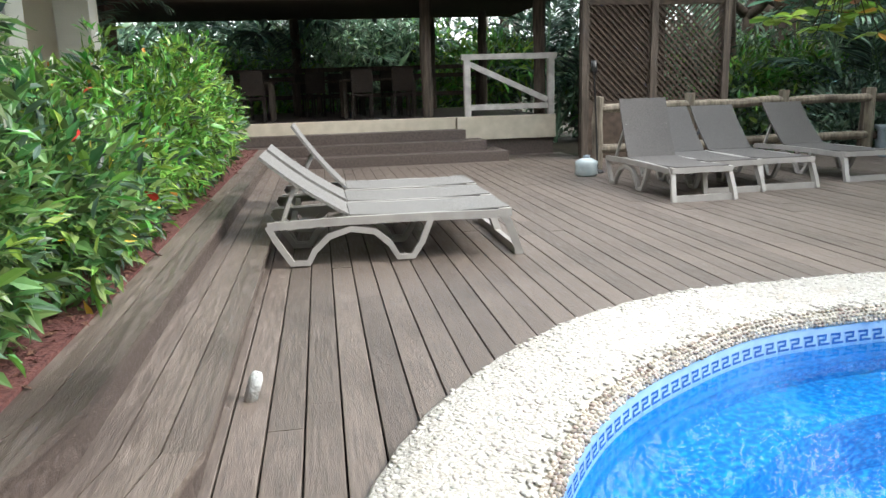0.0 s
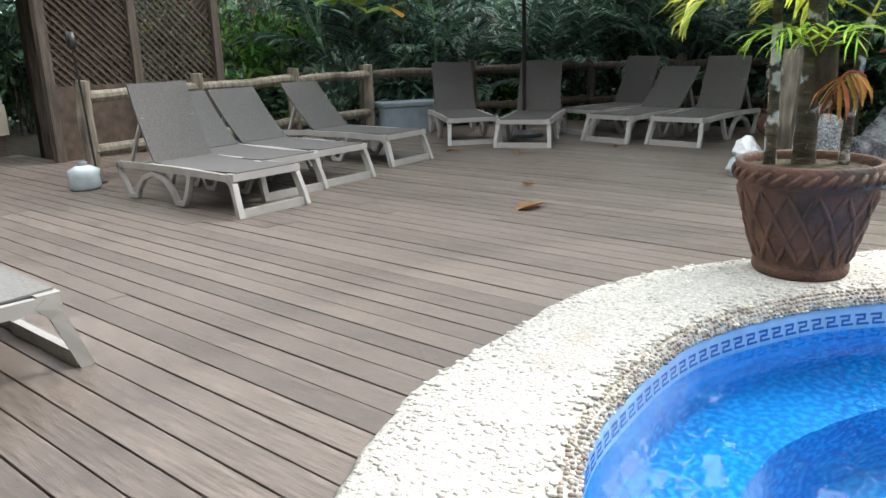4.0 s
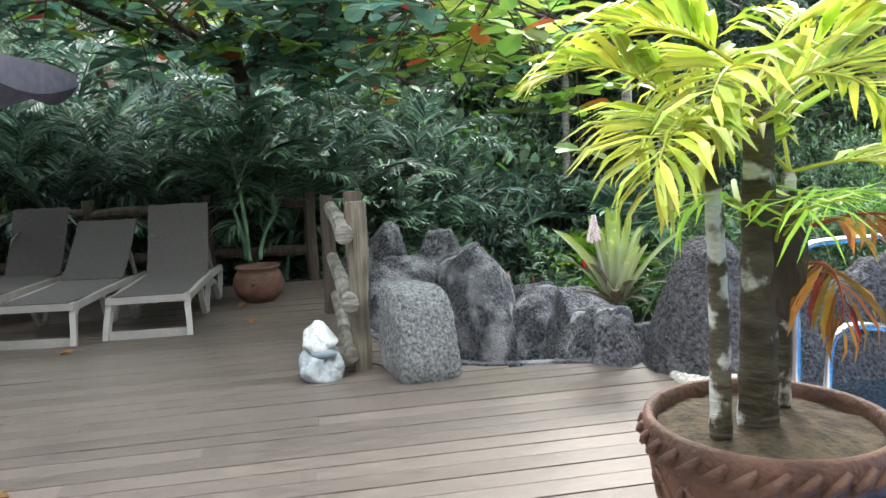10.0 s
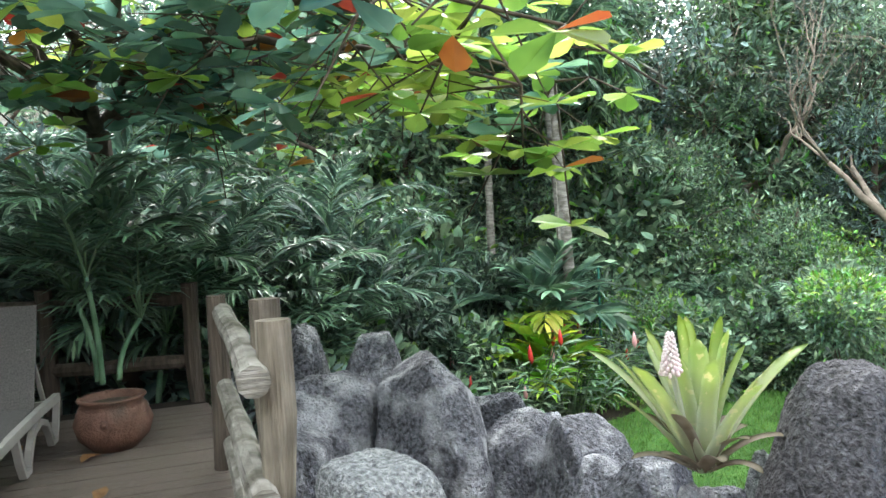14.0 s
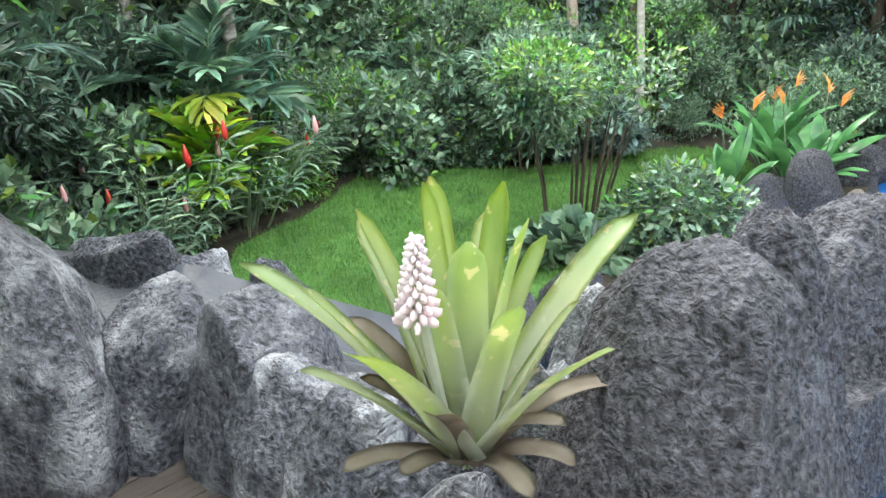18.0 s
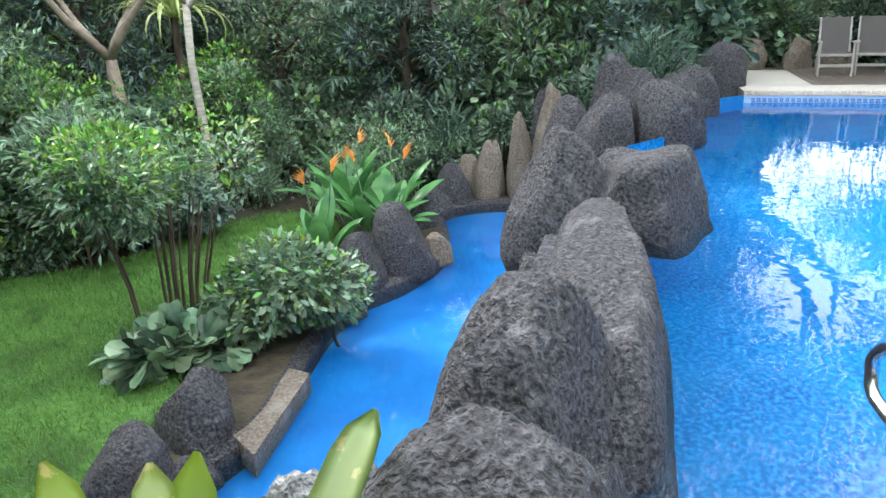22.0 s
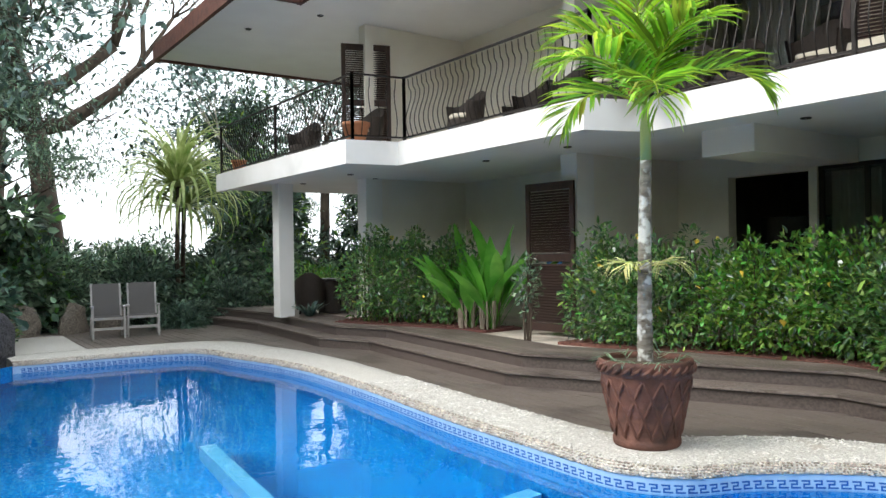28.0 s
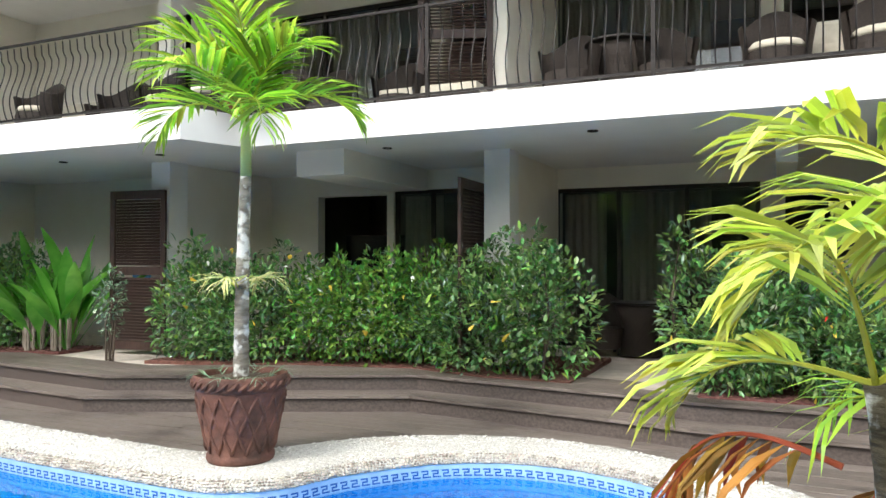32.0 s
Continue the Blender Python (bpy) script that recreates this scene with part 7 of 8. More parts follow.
bed([(-1.0, 2.3), (-1.0, 12.4), (-2.5, 12.4), (-2.5, 2.3)][::1], "red bark mulch bed under the hedge")
bed([(-0.75, -4.4), (-1.3, -2.4), (-1.6, -1.0), (-1.3, 0.0), (-1.3, 1.0), (-3.4, 1.0), (-3.2, -1.5), (-2.2, -4.4)], "red bark mulch bed under the terrace hedge")
bed([(0.1, -9.3), (-0.95, -6.2), (-1.7, -6.2), (-0.9, -10.0)], "red bark mulch bed under the clipped hedge")
H = M["lf_hedge"]
for i, (a, b, n, r, zl, zh, cnt, col, label) in enumerate([
        ((-1.35, 2.5), (-1.4, 4.2), 5, 0.4, 0.75, 1.1, 6200, H, "leafy green hibiscus hedge beside the deck"),
        ((-1.5, 4.4), (-1.5, 6.2), 5, 0.46, 0.75, 1.15, 6000, M["lf_lime"], "dense green hedge with orange blossoms"),
        ((-1.35, 6.4), (-1.45, 9.0), 6, 0.55, 1.1, 1.4, 6200, M["lf_lime"], "lime green hedge with orange and yellow blossoms"),
        ((-1.15, -4.15), (-1.6, -2.7), 8, 0.5, 0.85, 1.6, 5600, H, "dense terrace hedge with yellow hibiscus"),
        ((-1.6, -2.4), (-1.95, -1.1), 7, 0.52, 0.85, 1.55, 5600, M["lf_lime"], "bright green bushy terrace hedge"),
        ((-1.75, -0.9), (-1.6, 0.8), 8, 0.42, 0.85, 1.55, 5200, H, "green terrace shrub with yellow blossoms"),
        ((-2.0, 2.3), (-1.9, 3.6), 4, 0.5, 1.2, 1.5, 3600, H, "green shrub with a yellow hibiscus flower"),
        ((-0.35, -9.1), (-1.3, -7.4), 8, 0.5, 1.2, 1.55, 6400, H, "clipped dark green hedge with yellow and white blossoms")]):
    t = shrub("hedge", label, "hedge", hedge_blobs(a, b, n, r, zl, zh, 40 + i), cnt, 0.085 if i > 2 else 0.1, "oval" if i > 2 else "lance" if i % 3 else "simple", col, 60 + i, 6, 0.0,
              (("lf_lime", 700, 0.12, "lance"), ("lf_dark", 900, 0.1, "lance"), ("petal_orange" if 0 < i < 3 else "petal_yellow", 60 if i < 3 else 14, 0.06 if i < 3 else 0.11, "broad"), ("petal_red" if i < 2 else "petal_white", 12, 0.07, "broad")), pose(0, 0, 0.37))


def rosette(name, label, category, m, n, length, width_kind, material, seed, rise=1.2, droop=1.2, stem=0.0, spread=0.7):
    """Long arching leaves from one centre; each leaf a mesh."""
    t = thing(name, label, category, m)
    rng = np.random.default_rng(seed)
    wide = {"blade": 0.02, "strap": 0.035, "sash": 0.046, "paddle": 0.115}[width_kind]
    for k in range(n):
        az = k * 2.399 + rng.uniform(-0.2, 0.2)
        L = length * rng.uniform(0.7, 1.15)
        r0 = rise + rng.uniform(-spread, spread) * 0.5
        dr = droop * rng.uniform(0.6, 1.3)
        p = np.array([0.04 * math.cos(az), 0.04 * math.sin(az), stem])
        side = np.array([-math.sin(az), math.cos(az), 0])
        v, f = [], []
        for i in range(9):
            u = i / 8
            a = r0 - dr * u ** 1.7
            d = np.array([math.cos(az) * math.cos(a), math.sin(az) * math.cos(a), math.sin(a)])
            if width_kind == "paddle":
                w = wide * max(0.08, math.sin(math.pi * max(0.0, (u - 0.28) / 0.72)) ** 0.7) if u > 0.3 else 0.012
            else:
                w = wide * (1 - u ** 3 * 0.9)
            nn = np.cross(side, d)
            v += [p + side * w + nn * w * 0.35, p, p - side * w + nn * w * 0.35]
            p = p + d * L / 8
        for i in range(8):
            for j in range(2):
                f.append((3 * i + j, 3 * i + 3 + j, 3 * i + 4 + j, 3 * i + 1 + j))
        part("leaf", mesh("leaf", v, f, material, True), None, t)
    return t


# banana-like clump and small plants by the terrace
for k, (x, y, s) in enumerate([(-1.05, -6.7, 1.15), (-1.2, -6.35, 1.05), (-1.25, -7.0, 1.1), (-1.5, -6.6, 1.2)]):
    rosette("heliconia_clump", "broad-leaved fresh green heliconia clump beside the shutter", "heliconia", pose(x, y, 0.37), 11, 1.45 * s, "paddle", M["lf_banana"], 70 + k, 1.25, 0.75, 0.0, 0.75)
    t = thing("cut_stalks", "bundle of pale brown cut stalks at the foot of the heliconia", "stalks")
    for j in range(10):
        a = j * 2.399
        part("stalk", sweep([(0.12 * math.cos(a), 0.1 * math.sin(a), 0), (0.13 * math.cos(a), 0.11 * math.sin(a), 0.45)], 0.016, 6), M["twig"], t)
    t.matrix_basis = pose(x + 0.1, y, 0.37)
shrub("small_shrub", "thin twiggy shrub in front of the shutter", "shrub", [(0, 0, 0.75, 0.22, 0.22, 0.5)], 420, 0.07, "simple", M["lf_mid"], 81, 4, m=pose(-0.75, -5.0, 0.36), shell=0.2)
rosette("agave", "low dark green rosette plant on the terrace edge", "agave", pose(-0.15, -10.9, 0.36), 22, 0.42, "strap", M["lf_dark"], 82, 1.0, 0.9)
# variegated pandanus at the far corner
for x, y, h, n, L in ((0.95, -16.0, 3.7, 130, 2.3), (0.7, -16.4, 3.2, 90, 2.1)):
    t = rosette("pandanus", "tall variegated yellow-green pandanus with drooping straps", "pandanus", pose(x, y, -0.35), n, L, "sash", M["lf_varieg"], int(h * 30), 0.85, 2.5, h, 1.7)
    part("trunk", sweep([(0, 0, -0.1), (0.06, 0, h * 0.5), (0, 0, h + 0.05)], 0.06, 8), M["bark"], t)


# ---- trees ----
def limb(bm, p, d, length, r, depth, rng, tips, spread=0.6, kink=0.25, up=0.15):
    pts, rad = [p.copy()], [r]
    n = 4
    q = p.copy()
    for i in range(n):
        d = (d + Vector((rng.uniform(-1, 1), rng.uniform(-1, 1), rng.uniform(-1, 1) + up)) * kink).normalized()
        q = q + d * length / n
        pts.append(q.copy()), rad.append(r * (1 - 0.45 * (i + 1) / n))
    sweep(pts, rad, 7 if r > 0.05 else 5, bm)
    if depth == 0:
        tips.append((q, d))
        tips.append((pts[2], d))
        return
    for k in range(rng.choice((2, 3)) if depth < 3 else 3):
        dd = (d + Vector((rng.uniform(-1, 1), rng.uniform(-1, 1), rng.uniform(-0.6, 0.9))) * spread).normalized()
        limb(bm, pts[rng.choice((-1, -1, 3))], dd, length * rng.uniform(0.6, 0.85), rad[-1] * 0.75, depth - 1, rng, tips, spread, kink, up)


def tree(name, label, m, height, r, depth, seed, leaf, leaf_mat, per_tip, size, cloud, bark, spread=0.6, lean=(0, 0), flat=1.0, length=None, accents=(), droop=0.1, kink=0.25, up=0.15):
    t = thing(name, label, "tree", m)
    rng = random.Random(seed)
    bm, tips = bmesh.new(), []
    top = Vector((lean[0], lean[1], height))
    part("trunk", sweep([(0, 0, -0.4), (lean[0] * 0.3, lean[1] * 0.3, height * 0.45), top], [r * 1.25, r, r * 0.85], 9), bark, t, smooth=True)
    for k in range(4):
        a = k * math.tau / 4 + rng.uniform(-0.4, 0.4)
        limb(bm, top.copy(), Vector((math.cos(a), math.sin(a), 0.5 * flat)).normalized(), length or height * 0.45, r * 0.7, depth, rng, tips, spread, kink, up)
    part("branchwork", bm, bark, t, smooth=True)
    if per_tip:
        g = np.random.default_rng(seed)
        at = np.concatenate([np.array(p)[None] + g.normal(0, cloud, (per_tip, 3)) * np.array([1, 1, 0.6]) for p, d in tips])
        dd = g.normal(0, 0.8, at.shape) + np.array([0, 0, 0.15 - droop])
        part("crown", leaves("crown", at, dd, size * g.uniform(0.6, 1.25, len(at)), leaf, leaf_mat, g), None, t)
        for mt, frac, s in accents:
            k = max(3, int(len(at) * frac))
            pick = g.choice(len(at), k, replace=False)
            part("old_leaves", leaves("old_leaves", at[pick] + g.normal(0, 0.06, (k, 3)), dd[pick] * np.array([1, 1, -0.5]), s * g.uniform(0.7, 1.2, k), leaf, M[mt], g), None, t)
    return t


def almond():
    """Wide flat almond canopy above the deck edge: whorls of big leaves on level boughs."""
    t = thing("almond_tree", "spreading beach almond tree with large green and orange leaves", "tree", pose(12.9, 5.4, -0.4))
    rng = random.Random(12)
    g = np.random.default_rng(12)
    bm, tips = bmesh.new(), []
    fork = Vector((-0.1, 0.1, 2.95))
    sweep([(0, 0, -0.8), (0.1, 0.0, 1.4), fork], [0.16, 0.12, 0.11], 10, bm)
    ends = [(-4.3, -1.9, 3.75), (-5.7, 0.2, 3.95), (-6.6, 2.4, 3.75), (-4.4, 3.6, 3.9), (-2.4, -2.9, 3.7), (-1.6, 3.0, 4.1), (0.6, -3.4, 4.0), (-6.2, 4.0, 3.4), (-5.2, -0.9, 4.2), (-3.4, 1.6, 4.3), (-3.9, -2.7, 2.75), (-4.7, -2.1, 3.0), (-3.2, -3.3, 2.9)]
    for e in ends:
        e = Vector(e)
        pts = []
        for i in range(9):
            u = i / 8
            p = fork.lerp(e, u) + Vector((rng.uniform(-0.16, 0.16), rng.uniform(-0.16, 0.16), 0.5 * math.sin(math.pi * u) + rng.uniform(-0.07, 0.07))) * (1 if 0 < i < 8 else 0)
            pts.append(p)
        sweep(pts, [0.06 * (1 - 0.85 * i / 8) for i in range(9)], 7, bm)
        for i in range(2, 9):
            for k in range(4):
                d = Vector((rng.uniform(-1, 1), rng.uniform(-1, 1), rng.uniform(-0.85, 0.2))).normalized()
                q = pts[i] + d * rng.uniform(0.4, 1.25)
                midp = pts[i].lerp(q, 0.5) + Vector((0, 0, rng.uniform(0.0, 0.15)))
                sweep([pts[i], midp, q], [0.012, 0.009, 0.005], 5, bm)
                tips.append(q)
                for _ in range(2):
                    q2 = midp + Vector((rng.uniform(-0.6, 0.6), rng.uniform(-0.6, 0.6), rng.uniform(-0.45, 0.15)))
                    sweep([midp, q2], [0.007, 0.004], 4, bm)
                    tips.append(q2)
    for _ in range(46):
        tips.append(Vector((rng.uniform(-7.6, -5.7), rng.uniform(2.9, 3.9), rng.uniform(2.15, 2.85))))
        sweep([Vector((-6.3, 3.6, 3.2)), tips[-1]], [0.01, 0.005], 4, bm)
    part("trunk", bm, M["bark"], t, smooth=True)
    groups = {"lf_almond": ([], [], []), "lf_almond_lime": ([], [], []), "lf_orange": ([], [], [])}
    for q in tips:
        if rng.random() < 0.42:
            continue
        n = rng.choice((5, 6, 7, 8))
        a0 = rng.uniform(0, 6.28)
        # larger lime share on the sides painted as backlit
        lime = 0.22 + (0.6 if q.y < -1.6 or (q.x < -5.6 and q.y > 2.8) else 0.0)
        mt = "lf_almond_lime" if rng.random() < lime else "lf_almond"
        for k in range(n):
            a = a0 + k * math.tau / n + rng.uniform(-0.25, 0.25)
            one = mt if rng.random() > 0.035 else "lf_orange"
            A, D, S = groups[one]
            A.append((q.x, q.y, q.z)), D.append((math.cos(a), math.sin(a), rng.uniform(-0.45, 0.3))), S.append(rng.uniform(0.18, 0.32))
    for mt, (A, D, S) in groups.items():
        part({"lf_almond": "crown", "lf_almond_lime": "young_leaves", "lf_orange": "old_leaves"}[mt], leaves("crown", np.array(A), np.array(D), np.array(S), "broad", M[mt], g, ups=np.tile(np.array([0, 0, 1.0]), (len(A), 1)) + g.normal(0, 0.25, (len(A), 3))), None, t)


almond()


# ---- jungle round the garden ----
def scaled(x, y, z, rz, s):
    return pose(x, y, z, 0, 0, rz) @ Matrix.Scale(s, 4)


def proto(ob):
    """Moves a first model to its place later on: returns a placer that uses the model itself first, then copies."""
    used = []

    def put(x, y, z, rz, s):
        if not used:
            used.append(ob)
            ob.matrix_basis = scaled(x, y, z, rz, s)
            return ob
        c = copy_thing(ob, Matrix.Identity(4))
        c.matrix_basis = scaled(x, y, z, rz, s)
        return c

    return put


def gz(x, y):
    return ground_height(x, y) - 0.02


bushes = []
for k, (lab, mt, kind, size, n) in enumerate([
        ("dense dark green jungle shrub at the forest edge", "lf_dark", "lite", 0.21, 2600), ("mid-green jungle shrub with glossy leaves", "lf_mid", "oval", 0.17, 2400),
        ("bluish green broad-leaved jungle shrub", "lf_blue", "oval", 0.22, 1800), ("light green feathery jungle shrub", "lf_lime", "lite", 0.15, 3000),
        ("dark long-leaved jungle thicket", "lf_palm_dark", "blade", 0.42, 1800), ("tangled green thicket with small leaves", "lf_mid", "lite", 0.13, 3800)]):
    bl = blob_field((-0.7, 0.7, -0.7, 0.7, 0.45, 1.5), 8, 0.6, 200 + k)
    bushes.append(proto(shrub("jungle_shrub", lab, "shrub", bl, n, size, kind, M[mt], 210 + k, 2, 0.15, (("lf_lime", 160, size, kind),) if k in (1, 5) else (), shell=0.35)))

fa = dict(length=1.7, droop=1.5, pairs=26, leaflet=0.42, fold=0.15, rise=1.15, spread=0.7, sag=0.25)
areca = proto(palm_plant("areca_palm", "clump of dark green areca palms at the forest edge", None,
                         [(0.15 * math.cos(a), 0.15 * math.sin(a), -0.1, h, 0.03, 0.025, 0.35 * math.cos(a), 0.35 * math.sin(a), 5, fa, 0) for a, h in ((0.3, 1.5), (1.9, 1.1), (3.2, 1.9), (4.6, 1.3), (5.6, 0.7))], 301, M["lf_palm"], M["lf_palm_dark"], M["lf_palm"]))
areca_fresh = proto(palm_plant("areca_palm", "fresh green arching parlour palm among the shrubs", None,
                               [(0.1 * math.cos(a), 0.1 * math.sin(a), -0.1, h, 0.025, 0.02, 0.2 * math.cos(a), 0.2 * math.sin(a), 6, dict(fa, length=1.35, leaflet=0.38), 0) for a, h in ((0.3, 0.7), (2.4, 0.9), (4.4, 0.5))], 302, M["lf_palm"], M["lf_palm"], M["lf_palm"]))
fp = dict(length=2.3, droop=1.7, pairs=38, leaflet=0.6, fold=0.1, rise=1.0, spread=1.3, sag=0.35)
tall_palm = proto(palm_plant("slender_palm", "slender palm with a ringed grey trunk", None, [(0, 0, -0.2, 5.2, 0.1, 0.07, 0.2, 0.1, 11, fp, 0.6)], 303, M["trunk"], M["lf_palm"], M["lf_palm"], rib_r=0.022))
tree_a = proto(tree("forest_tree", "tall dark green forest tree", None, 4.2, 0.17, 3, 401, "lite", M["lf_dark"], 18, 0.26, 0.5, M["bark"], 0.7, (0.2, 0.1)))
tree_b = proto(tree("forest_tree", "leafy mid-green forest tree with a pale trunk", None, 4.8, 0.13, 3, 402, "oval", M["lf_blue"], 20, 0.2, 0.5, M["trunk_pale"], 0.7, (-0.2, 0.2)))
tree_c = proto(tree("forest_tree", "light green small-leaved forest tree", None, 3.6, 0.12, 3, 403, "lite", M["lf_mid"], 40, 0.16, 0.45, M["bark"], 0.7, (0.1, -0.2)))

rnd = random.Random(77)


def scatter(region, n, makers, s0, s1, sink=0.0, keep=None, zf=gz):
    for _ in range(n):
        for _try in range(40):
            x, y = rnd.uniform(region[0], region[1]), rnd.uniform(region[2], region[3])
            if keep is None or keep(x, y):
                break
        rnd.choice(makers)(x, y, zf(x, y) - sink, rnd.uniform(0, 360), rnd.uniform(s0, s1))


B = bushes
# behind the deck fence
for x, y, s in [(13.2, 4.6, 1.0), (13.3, 6.3, 1.05), (13.4, 8.0, 1.1), (12.6, 10.0, 1.1), (11.0, 11.6, 1.05), (14.2, 3.0, 1.0), (14.6, 5.4, 1.2)]:
    areca(x, y, -0.7, rnd.uniform(0, 360), s)
areca_fresh(11.5, 5.45, 0.42, 30, 1.0), areca_fresh(12.6, 5.2, -0.4, 80, 1.2), areca_fresh(12.9, 3.7, -0.6, 10, 1.1)
for x, y, s, k in [(12.9, 7.2, 0.9, 0), (13.0, 9.2, 1.0, 1), (10.2, 12.2, 1.0, 4), (9.0, 12.6, 1.1, 0), (13.6, 5.8, 1.1, 2), (12.4, 4.0, 0.75, 1), (11.6, 3.9, 0.6, 2), (13.4, 3.4, 1.0, 1), (14.4, 4.4, 1.2, 5), (15.2, 2.6, 1.2, 0), (15.6, 4.2, 1.3, 1)]:
    B[k](x, y, -0.75, rnd.uniform(0, 360), s)
scatter((14.5, 21, 2.2, 13), 30, [B[3], B[1], B[5], B[5], B[2], areca], 1.1, 1.7)
scatter((7.5, 15, 12.5, 19), 24, [B[1], B[5], areca, B[3]], 1.0, 1.7)
scatter((17, 28, 3, 16), 8, [tree_a, tree_b, tree_c], 0.75, 1.0)
scatter((8, 15, 14, 22), 6, [tree_a, tree_c, tree_a], 0.95, 1.4)
# behind the pavilion and beside the villa
scatter((-9, 8, 21.6, 25), 30, [B[1], B[3], areca, B[5], areca_fresh], 1.3, 2.1, 0, None, lambda x, y: -0.4)
scatter((-10, 9, 26, 34), 12, [tree_a, tree_b, tree_c], 1.0, 1.5, 0, None, lambda x, y: -0.4)
scatter((-9, -3.2, 10.5, 13.2), 6, [areca, B[0], areca_fresh], 1.0, 1.3, 0, None, lambda x, y: 0.3)
# garden: far edge of the lawn
def off_lawn(x, y):
    return not inside(lawn_poly, x, y) and x > 9.6


for x, y, s, k in [(16.4, 0.6, 1.2, 4), (15.2, 1.4, 1.0, 0), (13.6, 2.2, 1.0, 1), (17.4, -0.6, 1.2, 0), (18.6, -3.6, 1.2, 5), (18.2, -5.0, 1.2, 1), (18.0, -7.6, 1.2, 5), (17.0, -10.4, 1.2, 3), (15.2, -11.8, 1.2, 5), (13.0, -11.4, 1.1, 1), (17.9, -2.6, 0.9, 4), (18.4, -6.2, 1.1, 3),
                   (11.6, -11.0, 1.0, 0), (11.2, -9.6, 0.75, 1), (10.7, -10.4, 0.75, 4), (9.6, -10.6, 0.8, 1), (8.6, -10.8, 0.9, 0), (7.4, -10.2, 0.8, 1), (6.9, -10.4, 0.8, 4), (8.2, -11.2, 1.2, 0), (6.4, -12.4, 1.0, 2), (7.6, -12.4, 1.2, 0), (5.9, -13.6, 0.9, 1)]:
    B[k](x, y, gz(x, y), rnd.uniform(0, 360), s)
scatter((18.5, 25, -12, 3), 30, [B[0], B[1], B[5], B[3], B[4], areca, B[2]], 1.2, 2.0)
scatter((8, 20, -19, -12.5), 24, [B[0], B[4], B[0], B[1], areca], 1.1, 1.7)
scatter((19, 30, -14, 4), 14, [tree_a, tree_b, tree_c, tree_b], 0.7, 0.95)
for x, y, s, mk in [(9.5, -13.2, 1.0, tree_b), (7.2, -13.6, 1.05, tree_a), (11.5, -14.0, 1.1, tree_a), (13.5, -14.8, 1.1, tree_b), (8.4, -16.0, 1.3, tree_b), (10.6, -17.0, 1.3, tree_a), (6.2, -16.8, 1.1, tree_a), (15.5, -14.5, 1.1, tree_a), (17.5, -13.0, 1.2, tree_c), (12.5, -18.5, 1.4, tree_b), (7.6, -19.5, 1.4, tree_a), (20, -15, 1.3, tree_a), (5.4, -14.8, 0.75, tree_c)]:
    mk(x, y, gz(x, y), rnd.uniform(0, 360), s)
scatter((13.3, 18.5, -10, -3), 24, [B[1], B[5], B[3], B[2], areca_fresh], 0.7, 1.2, 0, off_lawn)
# planted edge all round the lawn
edge_rnd = random.Random(14)
n_edge = len(lawn_poly)
for i in range(0, n_edge, 2):
    p, q = lawn_poly[i], lawn_poly[(i + 1) % n_edge]
    d = (q - p).normalized()
    out = Vector((d.y, -d.x))
    if inside(lawn_poly, *(p + out * 0.4)):
        out = -out
    if p.x < 11.7 or (p.x < 13.4 and p.y > -1.2):
        continue
    for off, s in ((0.75, 0.55), (1.9, 0.85)):
        c = p + out * (off + edge_rnd.uniform(-0.2, 0.3))
        B[edge_rnd.choice((1, 2, 3, 5, 5, 1))](c.x, c.y, LAWN - 0.05, edge_rnd.uniform(0, 360), s * edge_rnd.uniform(0.8, 1.25))


def leafy_tree(x, y, z, h, r, n, seed, mt, kind, size, label):
    """Tree leafed down to the ground: trunk with limbs into clumps of leaves."""
    t = thing("forest_tree", label, "tree", pose(x, y, z))
    rr = random.Random(seed)
    bl = []
    for _ in range(n):
        a, u = rr.uniform(0, 6.28), rr.random()
        d = r * math.sqrt(rr.random()) * (1 - 0.45 * u)
        bl.append((d * math.cos(a), d * math.sin(a), 0.5 + u * (h - 0.8), rr.uniform(0.45, 0.85), rr.uniform(0.45, 0.85), rr.uniform(0.35, 0.6)))
    bm = bmesh.new()
    sweep([(0, 0, -0.3), (0.1, 0.05, h * 0.5), (0, 0, h * 0.95)], [0.14, 0.1, 0.03], 8, bm)
    for b in bl:
        sweep([(0.05, 0, max(0.2, b[2] - 0.6)), (b[0] * 0.5, b[1] * 0.5, b[2] - 0.2), b[:3]], [0.04, 0.025, 0.01], 5, bm)
    part("trunk", bm, M["bark"], t, smooth=True)
    part("crown", bush_leaves("crown", bl, n * 230, size, kind, M[mt], seed, 0.2, 0.35), None, t)
    part("young_leaves", bush_leaves("young", bl, n * 30, size, kind, M["lf_lime"], seed + 1, 0.0, 0.9), None, t)


